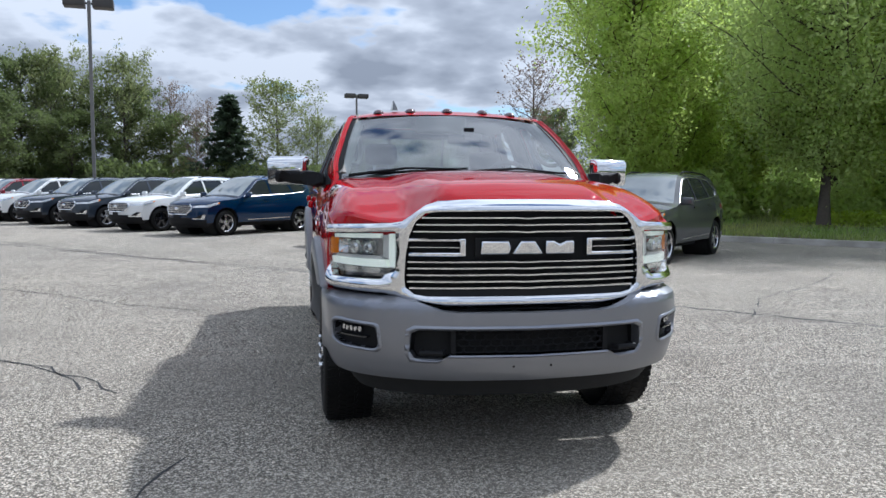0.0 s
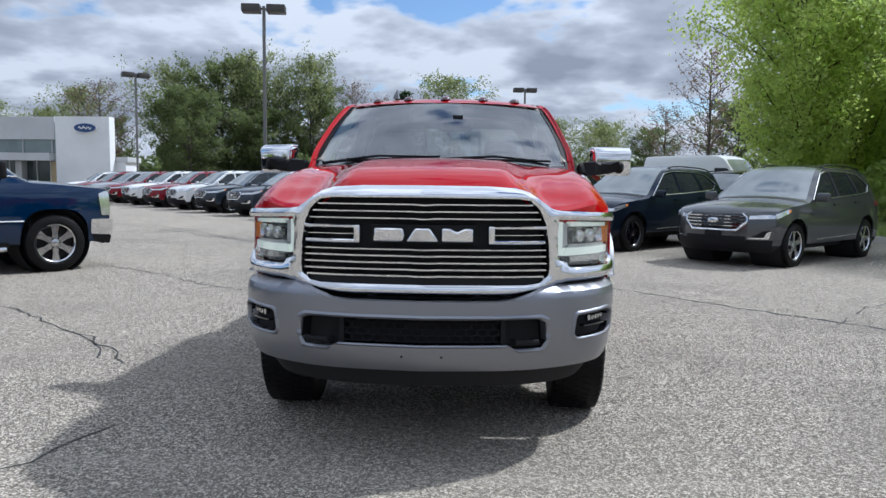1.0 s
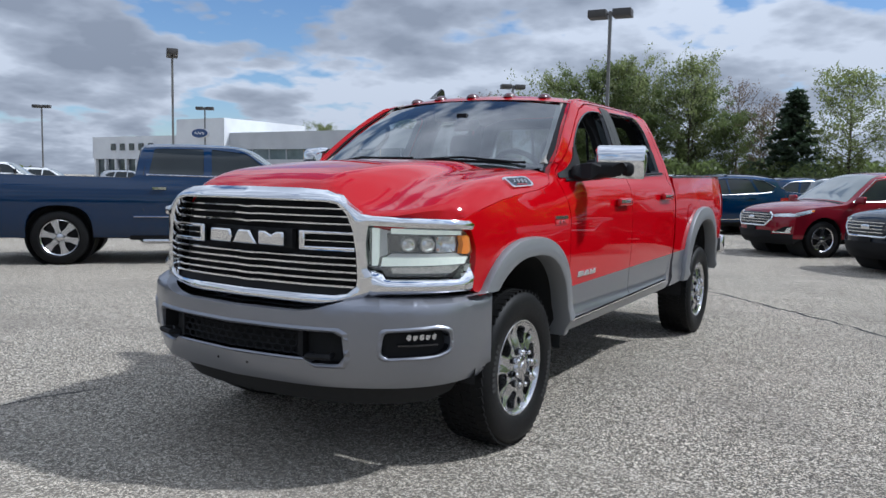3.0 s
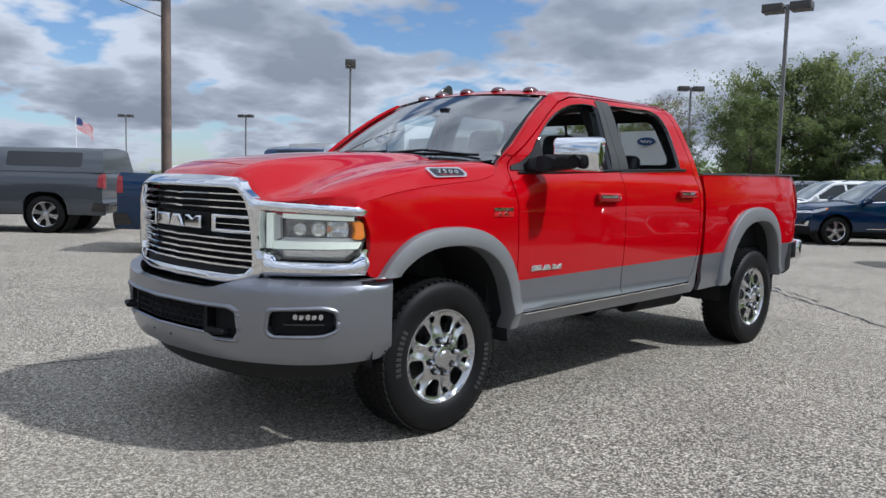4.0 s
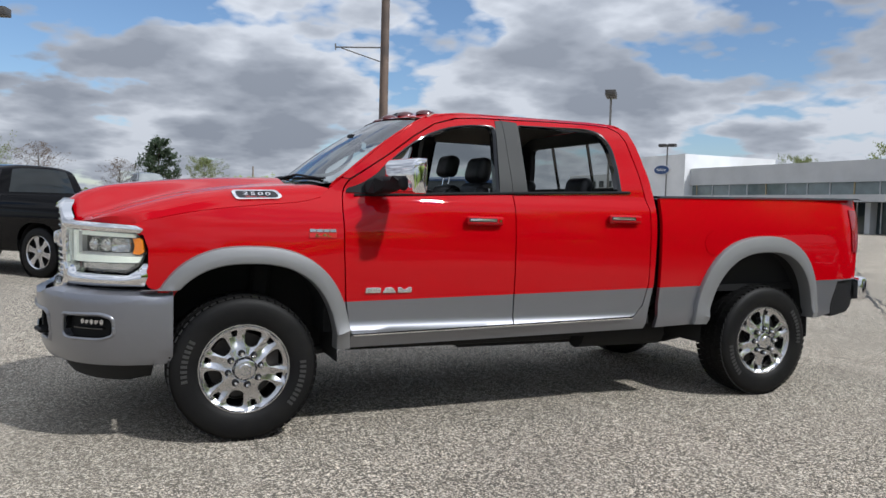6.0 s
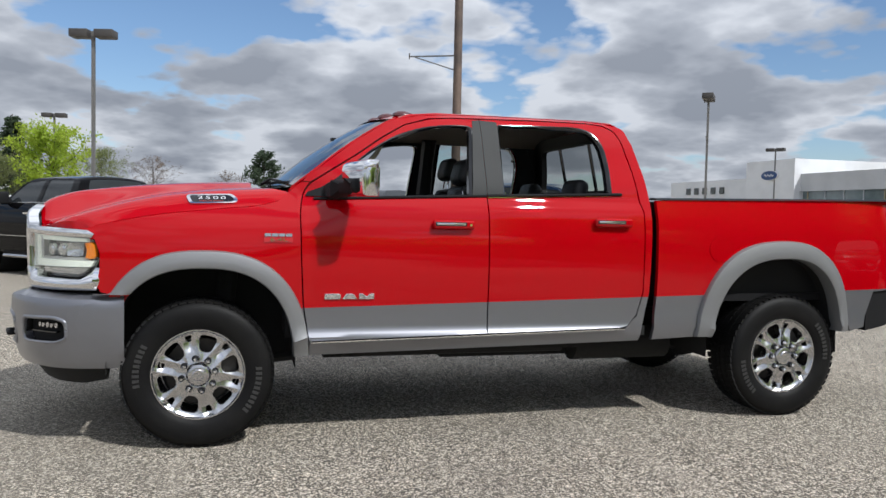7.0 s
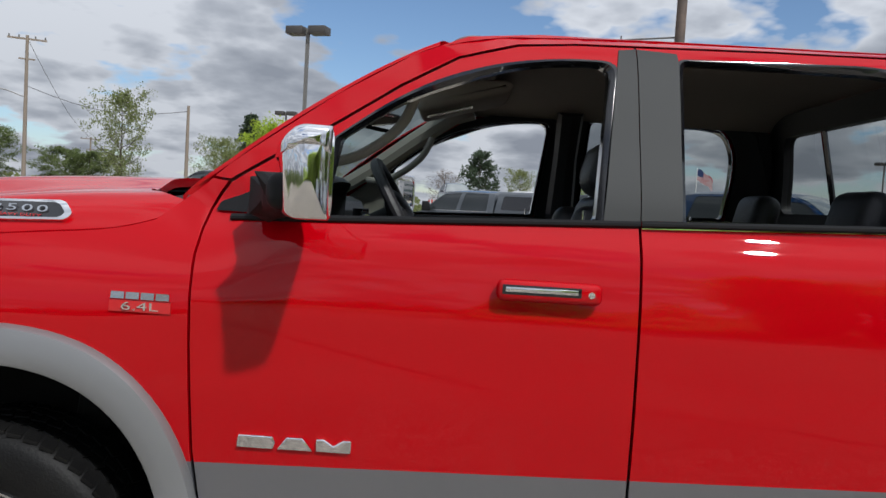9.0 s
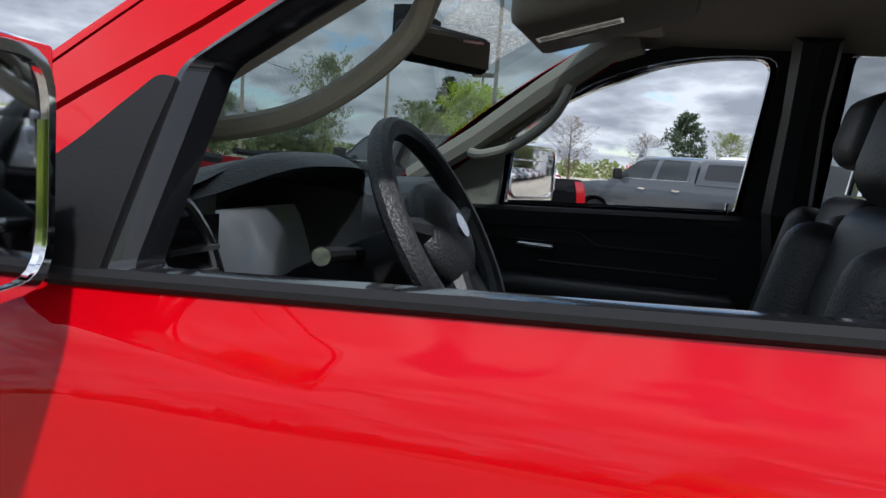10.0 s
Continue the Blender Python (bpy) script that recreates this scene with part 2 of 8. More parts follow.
M = {
    "asphalt": asphalt_material(),
    "red": material("red_paint", (0.37, 0.0, 0.003), 0.5, 0.0, 1.0, 900, 0.05),
    "silver": material("silver_paint", (0.240, 0.245, 0.270), 0.40, 0.85, 0.6, 1400, 0.10),
    "flare": material("silver_flare", (0.215, 0.218, 0.224), 0.5, 0.5, 0.3, 1400, 0.10),
    "chrome": material("chrome", (0.78, 0.78, 0.79), 0.05, 1.0, 0, 30, 0.03),
    "satin": material("satin_pillar", (0.021, 0.0225, 0.0225), 0.7, 0.0, 0, 300, 0.1),
    "black": material("black_plastic", (0.009, 0.009, 0.010), 0.62, 0, 0, 250, 0.2, 0.05),
    "gloss_black": material("gloss_black", (0.010, 0.010, 0.012), 0.12, 0, 0.5, 100, 0.1),
    "void": material("dark_underside", (0.010, 0.010, 0.010), 0.9, 0, 0, 30, 0.3),
    "rubber": material("tyre_rubber", (0.005, 0.005, 0.0053), 0.55, 0, 0, 120, 0.25, 0.15, second=(0.008, 0.0078, 0.0076), big=6),
    "letter": material("tyre_letter", (0.024, 0.0235, 0.0225), 0.7, 0, 0, 200, 0.2),
    "alloy": material("polished_alloy", (0.56, 0.56, 0.57), 0.22, 1.0, 0, 90, 0.10, 0.06),
    "brake": material("cast_iron", (0.06, 0.055, 0.05), 0.6, 0.6, 0, 80, 0.3),
    "car_glass": material("car_glass", (0.022, 0.026, 0.028), 0.05, 0, 1.0, 2, 0.3),
    # windshield glass: the pale base paints in the reflected white sky
    "sky_sheen_glass": material("sky_sheen_glass", (0.19, 0.21, 0.205), 0.05, 0, 1.0, 1.5, 0.4),
    "clear": glass("clear_glass", (0.86, 0.90, 0.88)),
    "windshield": glass("windshield_glass", (0.56, 0.64, 0.63), 0.0, 0.26),
    "tinted": glass("tinted_glass", (0.50, 0.52, 0.51), 0.0, 0.03),
    "lens": glass("lamp_lens", (0.93, 0.94, 0.94), 0.0, 0.10),
    "amber": glowing("amber_lens", (0.78, 0.22, 0.006), 0.10),
    "drl": glowing("white_light_guide", (0.76, 0.79, 0.68), 0.36),
    "bezel": material("lamp_bezel", (0.55, 0.56, 0.55), 0.3, 0.3, 0.3, 60, 0.1),
    "lamp_bowl": material("lamp_bowl", (0.22, 0.225, 0.235), 0.22, 0.9, 0, 60, 0.3),
    "smoked": material("smoked_lens", (0.07, 0.012, 0.012), 0.15, 0, 0.8, 60, 0.15),
    "reflector": material("lamp_reflector", (0.74, 0.75, 0.76), 0.14, 0.85, 0, 60, 0.25),
    "red_lens": material("red_lens", (0.22, 0.005, 0.007), 0.15, 0, 0.8, 60, 0.15),
    "mirror": material("mirror_glass", (0.88, 0.89, 0.9), 0.0, 1.0, 0, 10, 0.0),
    "leather": material("black_leather", (0.015, 0.015, 0.017), 0.46, 0, 0, 220, 0.25, 0.25),
    "cloth": material("beige_headliner", (0.30, 0.265, 0.225), 0.95, 0, 0, 400, 0.12, 0.1),
    "trim": material("beige_trim", (0.27, 0.25, 0.215), 0.7, 0, 0, 300, 0.1, 0.05),
    # cluster glass: mid grey base paints in the sky it reflects
    "screen": material("cluster_glass", (0.36, 0.37, 0.39), 0.08, 0, 0.4, 8, 0.25),
    "badge_red": material("badge_red", (0.45, 0.01, 0.012), 0.3, 0, 0.6, 60, 0.1),
    "concrete": material("concrete", (0.42, 0.40, 0.36), 0.9, 0, 0, 60, 0.18, 0.3, second=(0.30, 0.285, 0.25), big=2),
    "seal": material("crack_sealant", (0.030, 0.029, 0.028), 0.8, 0, 0, 40, 0.3),
    "pole": material("pole_metal", (0.17, 0.165, 0.155), 0.5, 0.4, 0, 20, 0.2),
    "rust": material("weathered_pole", (0.16, 0.115, 0.09), 0.7, 0.2, 0, 14, 0.3, 0.1, second=(0.09, 0.07, 0.06), big=1.5),
    "lamp_head": material("bronze_lamp_head", (0.065, 0.06, 0.056), 0.5, 0.3, 0, 20, 0.2),
    "wood_pole": material("weathered_wood", (0.20, 0.165, 0.13), 0.9, 0, 0, 30, 0.3, 0.3),
    "wall_white": material("white_panel", (0.72, 0.73, 0.74), 0.6, 0, 0, 3, 0.04, second=(0.66, 0.67, 0.68), big=0.4),
    "wall_grey": material("grey_panel", (0.50, 0.51, 0.52), 0.6, 0, 0, 3, 0.05, second=(0.45, 0.46, 0.47), big=0.4),
    "strip_glass": material("strip_glass", (0.16, 0.20, 0.20), 0.08, 0, 0.8, 1.2, 0.4),
    "shop_glass": material("shop_glass", (0.05, 0.065, 0.07), 0.08, 0, 0.3, 1.2, 0.5),
    "oval_blue": material("oval_blue", (0.012, 0.05, 0.17), 0.3, 0, 0.3, 10, 0.1),
    "dark_blue": material("banner_blue", (0.015, 0.03, 0.075), 0.5, 0, 0, 10, 0.1),
    "white": material("white_paint", (0.78, 0.78, 0.78), 0.35, 0, 0.6, 200, 0.04),
    "bark": material("bark", (0.085, 0.07, 0.055), 0.95, 0, 0, 18, 0.35, 0.5),
    "grass": material("grass", (0.17, 0.26, 0.045), 0.8, 0, 0, 6, 0.35, second=(0.27, 0.29, 0.08), big=0.35, island=0.3),
    "soil": material("verge_soil", (0.17, 0.20, 0.065), 0.95, 0, 0, 5, 0.35, 0.3, second=(0.13, 0.11, 0.07), big=0.5),
    "bright_trim": material("bright_trim", (0.80, 0.80, 0.81), 0.24, 1.0, 0, 40, 0.05),
    "road_paint": material("worn_road_paint", (0.55, 0.54, 0.51), 0.85, 0, 0, 30, 0.2, second=(0.28, 0.265, 0.24), big=5),
    "orange": material("orange_steel", (0.50, 0.06, 0.02), 0.5, 0, 0.2, 30, 0.15),
}


M["red"].node_tree.nodes["Principled BSDF"].inputs["Coat IOR"].default_value = 1.41
M["red"].node_tree.nodes["Principled BSDF"].inputs["Coat Roughness"].default_value = 0.015
M["car_glass"].node_tree.nodes["Principled BSDF"].inputs["Coat IOR"].default_value = 1.42
# strong coat on top of the sky reflection painted into the base
M["sky_sheen_glass"].node_tree.nodes["Principled BSDF"].inputs["Coat IOR"].default_value = 2.2
M["black"].node_tree.nodes["Principled BSDF"].inputs["Specular IOR Level"].default_value = 0.2
M["rubber"].node_tree.nodes["Principled BSDF"].inputs["Specular IOR Level"].default_value = 0.17


def leafy(name, base):
    m = material(name, base, 0.6, 0, 0, 0.9, 0.40, island=0.50)
    nt = m.node_tree
    p = nt.nodes["Principled BSDF"]
    out = nt.nodes["Material Output"]
    tr = nt.nodes.new("ShaderNodeBsdfTranslucent")
    tr.inputs[0].default_value = (*[min(1, c * 2.1) for c in base], 1)
    mix = nt.nodes.new("ShaderNodeMixShader")
    mix.inputs[0].default_value = 0.5
    nt.links.new(p.outputs[0], mix.inputs[1])
    nt.links.new(tr.outputs[0], mix.inputs[2])
    nt.links.new(mix.outputs[0], out.inputs[0])
    return m


for key, col in (("leaf_wood", (0.090, 0.115, 0.038)), ("leaf_spring", (0.37, 0.44, 0.115)), ("leaf_green", (0.31, 0.375, 0.125)), ("leaf_dark", (0.045, 0.066, 0.036)),
                 ("leaf_pale", (0.15, 0.172, 0.066)), ("leaf_bright", (0.26, 0.33, 0.036)), ("leaf_brown", (0.12, 0.085, 0.055))):
    M[key] = leafy(key, col)


def car_paint(name, base, metal=0.3):
    m = material(name, base, 0.28, metal, 1.0, 900, 0.08)
    m.node_tree.nodes["Principled BSDF"].inputs["Coat IOR"].default_value = 1.25 if max(base) < 0.01 else (1.40 if max(base) < 0.05 else 1.55)
    return m


PAINT = {
    "grey": car_paint("grey_paint", (0.072, 0.074, 0.076)), "navy": car_paint("navy_paint", (0.010, 0.016, 0.028)),
    "ruby": car_paint("ruby_paint", (0.20, 0.008, 0.018)), "blue": car_paint("blue_paint", (0.012, 0.045, 0.17)),
    "deep_blue": car_paint("deep_blue_paint", (0.0015, 0.018, 0.058), 0.15), "white": car_paint("white_car_paint", (0.75, 0.75, 0.74), 0.0),
    "slate": car_paint("slate_paint", (0.035, 0.045, 0.062)), "black": car_paint("black_car_paint", (0.003, 0.003, 0.0035), 0.0),
    "silver": car_paint("silver_car_paint", (0.40, 0.41, 0.42), 0.6), "gunmetal": car_paint("gunmetal_paint", (0.070, 0.078, 0.088)),
}


# ---- building helpers ----
def finish(ob, smooth=True, angle=32):
    me = ob.data
    if smooth:
        me.shade_smooth()
        me.set_sharp_from_angle(angle=radians(angle))
    return ob


def part(name, bm, mat, parent=None, label="", smooth=True, angle=32, kind=""):
    """Links a bmesh as one mesh object, under a thing or a part."""
    me = bpy.data.meshes.new(name)
    bm.to_mesh(me)
    bm.free()
    for m in mat if isinstance(mat, (list, tuple)) else (mat,):
        me.materials.append(m)
    ob = new(name, me)
    if parent:
        ob.parent = parent
    finish(ob, smooth, angle)
    return tagged(ob, label, kind=kind)


def thing(name, label, category, group="", at=None):
    ob = tagged(new(name), label, category, group)
    ob.empty_display_size = 0.1
    if at is not None:
        ob.matrix_basis = at
    return ob


def bevelled(ob, width=0.006, seg=2, angle=40):
    mod = ob.modifiers.new("bevel", "BEVEL")
    mod.width, mod.segments, mod.limit_method, mod.angle_limit = width, seg, "ANGLE", radians(angle)
    return ob


def box(bm, c, s, m=None):
    """Adds a box with centre c and size s."""
    r = bmesh.ops.create_cube(bm, size=1.0)
    t = Matrix.Translation(c) @ Matrix.Diagonal((*s, 1))
    bmesh.ops.transform(bm, matrix=(m @ t) if m else t, verts=r["verts"])
    return r["verts"]


def boxes(*items):
    bm = bmesh.new()
    for c, s in items:
        box(bm, c, s)
    return bm


def cyl(bm, a, b, r0, r1=None, n=16, caps=True):
    """Adds a cone or cylinder from a to b."""
    a, b = Vector(a), Vector(b)
    d = b - a
    r = bmesh.ops.create_cone(bm, cap_ends=caps, segments=n, radius1=r0, radius2=r0 if r1 is None else r1, depth=d.length)
    m = Matrix.Translation((a + b) / 2) @ d.to_track_quat("Z", "Y").to_matrix().to_4x4()
    bmesh.ops.transform(bm, matrix=m, verts=r["verts"])
    return r["verts"]


def smooth_line(pts, k=5):
    """A rounded line through points."""
    f = [curve([(i, p[j]) for i, p in enumerate(pts)]) for j in range(3)]
    n = (len(pts) - 1) * k
    return [Vector((f[0](i / k), f[1](i / k), f[2](i / k))) for i in range(n + 1)]


def tube(bm, pts, r, n=8):
    """Adds a round tube along points; r is a radius or a list of them."""
    pts = [Vector(p) for p in pts]
    rs = r if isinstance(r, (list, tuple)) else [r] * len(pts)
    rings = []
    for i, p in enumerate(pts):
        d = (pts[min(i + 1, len(pts) - 1)] - pts[max(i - 1, 0)]).normalized()
        q = d.to_track_quat("Z", "Y")
        rings.append([bm.verts.new(p + q @ Vector((rs[i] * math.cos(2 * math.pi * k / n), rs[i] * math.sin(2 * math.pi * k / n), 0))) for k in range(n)])
    for a, b in zip(rings, rings[1:]):
        for k in range(n):
            bm.faces.new((a[k], a[(k + 1) % n], b[(k + 1) % n], b[k]))
    bm.faces.new(rings[0][::-1])
    bm.faces.new(rings[-1])


def lathe(bm, profile, n=48, axis="X"):
    """Adds a turned form: profile rows are (radius, along)."""
    rings = []
    for r, h in profile:
        ring = []
        for k in range(n):
            a = 2 * math.pi * k / n
            p = (h, r * math.cos(a), r * math.sin(a)) if axis == "X" else (r * math.cos(a), r * math.sin(a), h)
            ring.append(bm.verts.new(p))
        rings.append(ring)
    for a, b in zip(rings, rings[1:]):
        for k in range(n):
            bm.faces.new((a[k], a[(k + 1) % n], b[(k + 1) % n], b[k]))
    return rings


def curve(pts):
    """A smooth function through points (t, value)."""
    ts = [p[0] for p in pts]
    vs = [p[1] for p in pts]
    n = len(ts)
    sl = [(vs[i + 1] - vs[i]) / (ts[i + 1] - ts[i]) for i in range(n - 1)]
    tg = [sl[0]] + [0 if sl[i - 1] * sl[i] <= 0 else 2 * sl[i - 1] * sl[i] / (sl[i - 1] + sl[i]) for i in range(1, n - 1)] + [sl[-1]]

    def f(t):
        if t <= ts[0]:
            return vs[0]
        if t >= ts[-1]:
            return vs[-1]
        i = max(k for k in range(n - 1) if ts[k] <= t)
        h = ts[i + 1] - ts[i]
        u = (t - ts[i]) / h
        return ((2 * u**3 - 3 * u**2 + 1) * vs[i] + (u**3 - 2 * u**2 + u) * h * tg[i] + (-2 * u**3 + 3 * u**2) * vs[i + 1] + (u**3 - u**2) * h * tg[i + 1])
    return f


def inside(p, poly):
    x, y = p
    hit = False
    for (x0, y0), (x1, y1) in zip(poly, poly[1:] + poly[:1]):
        if (y0 > y) != (y1 > y) and x < (x1 - x0) * (y - y0) / (y1 - y0) + x0:
            hit = not hit
    return hit


def rounded(poly, r, n=4):
    """A polygon with its corners rounded; r may be one radius or one for each corner."""
    out = []
    k = len(poly)
    rs = r if isinstance(r, (list, tuple)) else [r] * k
    for i in range(k):
        p0, p, p1 = (Vector(poly[(i + d) % k]) for d in (-1, 0, 1))
        if rs[i] <= 0:
            out.append(tuple(p))
            continue
        a, b = (p0 - p), (p1 - p)
        d = min(rs[i], a.length * 0.48, b.length * 0.48)
        a, b = p + a.normalized() * d, p + b.normalized() * d
        for j in range(n + 1):
            u = j / n
            out.append(tuple((1 - u) ** 2 * a + 2 * u * (1 - u) * p + u * u * b))
    return out


def sheet(outline, place, depth, step=0.1, holes=(), zones=(), rim=True, cuts=()):
    """A curved panel. outline: a polygon (s, t); place(s, t, d): the point of the surface, d metres inwards;
    holes: polygons that are cut out; zones: (function(s, t), slot) that choose the material; depth: how far the rims turn in."""
    bm = bmesh.new()
    bm.faces.new([bm.verts.new((s, t, 0)) for s, t in outline])

    def cut(co, no):
        bmesh.ops.bisect_plane(bm, geom=bm.verts[:] + bm.edges[:] + bm.faces[:], dist=1e-5, plane_co=co, plane_no=no)
    ss, tt = [p[0] for p in outline], [p[1] for p in outline]
    st = step if isinstance(step, tuple) else (step, step)
    for lo, hi, no, w in ((min(ss), max(ss), (1, 0, 0), st[0]), (min(tt), max(tt), (0, 1, 0), st[1])):
        k = max(1, int((hi - lo) / w + 0.5))
        for i in range(1, k):
            v = lo + (hi - lo) * i / k
            cut((v, 0, 0) if no[0] else (0, v, 0), no)
    for (x0, y0), (x1, y1) in cuts:
        cut((x0, y0, 0), (y1 - y0, x0 - x1, 0))
    for hole in holes:
        for (x0, y0), (x1, y1) in zip(hole, hole[1:] + hole[:1]):
            xs, ys = [p[0] for p in hole], [p[1] for p in hole]
            near = [f for f in bm.faces if f.calc_center_median().x > min(xs) - 0.25 and f.calc_center_median().x < max(xs) + 0.25
                    and f.calc_center_median().y > min(ys) - 0.25 and f.calc_center_median().y < max(ys) + 0.25]
            geom = list({v for f in near for v in f.verts}) + list({e for f in near for e in f.edges}) + near
            bmesh.ops.bisect_plane(bm, geom=geom, dist=1e-5, plane_co=(x0, y0, 0), plane_no=(y1 - y0, x0 - x1, 0))
        gone = [f for f in bm.faces if inside(tuple(f.calc_center_median())[:2], hole)]
        bmesh.ops.delete(bm, geom=gone, context="FACES")
    for test, slot in zones:
        for f in bm.faces:
            c = f.calc_center_median()
            if test(c.x, c.y):
                f.material_index = slot
    bmesh.ops.remove_doubles(bm, verts=bm.verts, dist=2e-5)
    flat = {v: (v.co.x, v.co.y) for v in bm.verts}
    edge = [e for e in bm.edges if e.is_boundary]
    if rim and depth:
        r = bmesh.ops.extrude_edge_only(bm, edges=edge)
        back = [v for v in r["geom"] if isinstance(v, bmesh.types.BMVert)]
        for v in back:
            s, t = v.co.x, v.co.y
            v.co = place(s, t, depth)
    for v, (s, t) in flat.items():
        if v.is_valid:
            v.co = place(s, t, 0.0)
    bmesh.ops.recalc_face_normals(bm, faces=bm.faces)
    return bm




def grid(nu, nv, place):
    """A grid of nu by nv cells; place(u, v) with u, v in 0..1."""
    bm = bmesh.new()
    vs = [[bm.verts.new(place(i / nu, j / nv)) for j in range(nv + 1)] for i in range(nu + 1)]
    for i in range(nu):
        for j in range(nv):
            bm.faces.new((vs[i][j], vs[i + 1][j], vs[i + 1][j + 1], vs[i][j + 1]))
    return bm


def lettering(name, body, size, mat, m, parent=None, depth=0.004):
    """Raised letters in the built-in font, as a mesh."""
    fc = bpy.data.curves.new(name, "FONT")
    fc.body, fc.size, fc.extrude, fc.align_x, fc.align_y, fc.resolution_u = body, size, depth, "CENTER", "CENTER", 3
    tmp = new(name + "_source", fc)
    me = bpy.data.meshes.new_from_object(tmp)
    bpy.data.objects.remove(tmp)
    bpy.data.curves.remove(fc)
    me.materials.clear()
    me.materials.append(mat)
    ob = new(name, me)
    ob.matrix_basis = m
    if parent:
        ob.parent = parent
    return ob


# ---- the red pickup truck: front axle at the origin, front towards -y, driver's side at +x ----
truck = thing("pickup_truck", "bright red crew cab pickup with silver lower trim on asphalt", "pickup truck", at=Matrix.Translation((-0.0216, 0, 0)) @ Matrix.Diagonal((1.022, 1, 1, 1)))
WB, AXLE = 3.79, 0.41

door_profile = curve([(0.46, 0.915), (0.52, 0.940), (0.57, 0.955), (0.60, 0.985), (0.655, 0.966), (0.72, 0.968), (0.85, 0.977), (1.0, 0.984),
                      (1.15, 0.984), (1.27, 0.976), (1.345, 0.9625), (1.385, 0.9455), (1.405, 0.9347), (1.42, 0.927), (1.44, 0.919), (1.48, 0.911), (1.65, 0.845), (1.88, 0.745), (1.93, 0.705), (1.96, 0.655)])
fender_profile = curve([(0.46, 0.93), (0.60, 0.955), (0.85, 0.970), (1.0, 0.978), (1.15, 0.974), (1.22, 0.964), (1.29, 0.940), (1.36, 0.905), (1.46, 0.87)])
bed_profile = curve([(0.46, 0.94), (0.57, 0.955), (0.60, 0.980), (0.655, 0.964), (0.85, 0.974), (1.0, 0.980), (1.2, 0.978), (1.33, 0.962), (1.38, 0.950), (1.44, 0.938), (1.50, 0.925)])
front_in = curve([(-0.65, 0.055), (-0.45, 0.022), (-0.1, 0.004), (0.3, 0.0)])
rear_in = curve([(4.2, 0.0), (4.5, 0.012), (4.70, 0.045), (4.80, 0.10)])
belt_in = curve([(0.45, 0.03), (0.8, 0.008), (1.2, 0.0)])


corner_in = curve([(1.20, 0.0), (1.26, 0.010), (1.32, 0.030), (1.40, 0.044), (1.45, 0.044), (1.50, 0.026), (1.60, 0.0)])
corner_fade = curve([(0.50, 1.0), (0.56, 0.96), (0.66, 0.42), (0.80, 0.0)])


def door_x(y, z):
    return door_profile(z) - belt_in(y) * max(0.0, min(1.0, (z - 1.3) / 0.3)) - corner_in(z) * corner_fade(y)


def fender_x(y, z):
    w = max(0.0, min(1.0, (y - 0.30) / 0.24))
    return (1 - w) * (fender_profile(z) - front_in(y)) + w * door_x(y, z)


def bed_x(y, z):
    return bed_profile(z) - rear_in(y)


def side_place(f, side):
    return lambda y, z, d: Vector((side * (f(y, z) - d), y, z))


def two_tone(y):
    """Height of the line between red and silver."""
    return 0.776 + (y - 0.57) * 0.0215


def arch(cy, af, ab, b, base=0.42, n=2.5, z_front=0.5, z_back=0.5, k=22):
    """Points of a wheel arch from front to back."""
    pts = []
    for i in range(k + 1):
        a = math.pi * (1 - i / k)
        c, s = math.cos(a), math.sin(a)
        aa = af if c < 0 else ab
        pts.append((cy + aa * math.copysign(abs(c) ** (2 / n), c), base + b * abs(s) ** (2 / n)))
    pts = [p for p in pts if p[1] >= (z_front if p[0] < cy else z_back)]
    return pts


ARCH_F = arch(0.02, 0.49, 0.50, 0.585, z_front=0.60, z_back=0.52)
ARCH_R = arch(3.75, 0.55, 0.46, 0.655, z_front=0.56, z_back=0.62)
tone = lambda y, z: z < two_tone(y)
TONE_CUT = [((0, two_tone(0)), (4, two_tone(4)))]

# outlines in (y, z)
hood_edge = curve([(-0.70, 1.190), (-0.62, 1.200), (-0.5, 1.235), (-0.2, 1.295), (0.1, 1.330), (0.3, 1.350), (0.40, 1.374), (0.52, 1.424)])
fender_line = [(-0.52, 0.90), (-0.505, 1.00), (-0.505, 1.08), (-0.53, 1.15), (-0.60, 1.195)] + [(y, hood_edge(y) - 0.004) for y in np.linspace(-0.60, 0.42, 16).tolist()] + [(0.478, 1.428), (0.516, 1.460), (0.556, 1.494), (0.598, 1.489), (0.574, 1.455), (0.557, 1.415), (0.547, 1.366),
               (0.541, 1.30), (0.546, 1.08), (0.56, 0.80), (0.59, 0.585), (0.595, 0.52)] + ARCH_F[::-1][1:-1] + [(-0.46, 0.86), (-0.50, 0.87)]
front_door_line = [(0.60, 0.588), (0.568, 0.80), (0.553, 1.08), (0.548, 1.30), (0.554, 1.366), (0.564, 1.413), (0.582, 1.452), (0.608, 1.486), (0.87, 1.655), (1.03, 1.768), (1.18, 1.858), (1.34, 1.905), (1.50, 1.918),
                   (1.655, 1.921), (1.655, 1.44), (1.658, 1.0), (1.660, 0.612)]
rear_door_line = [(1.668, 0.612), (1.666, 1.0), (1.662, 1.44), (1.662, 1.921), (2.05, 1.929), (2.40, 1.930), (2.51, 1.918), (2.575, 1.882), (2.61, 1.82), (2.655, 1.62), (2.680, 1.42), (2.695, 1.36), (2.694, 0.85),
                  (2.66, 0.71), (2.60, 0.640), (2.56, 0.630)]
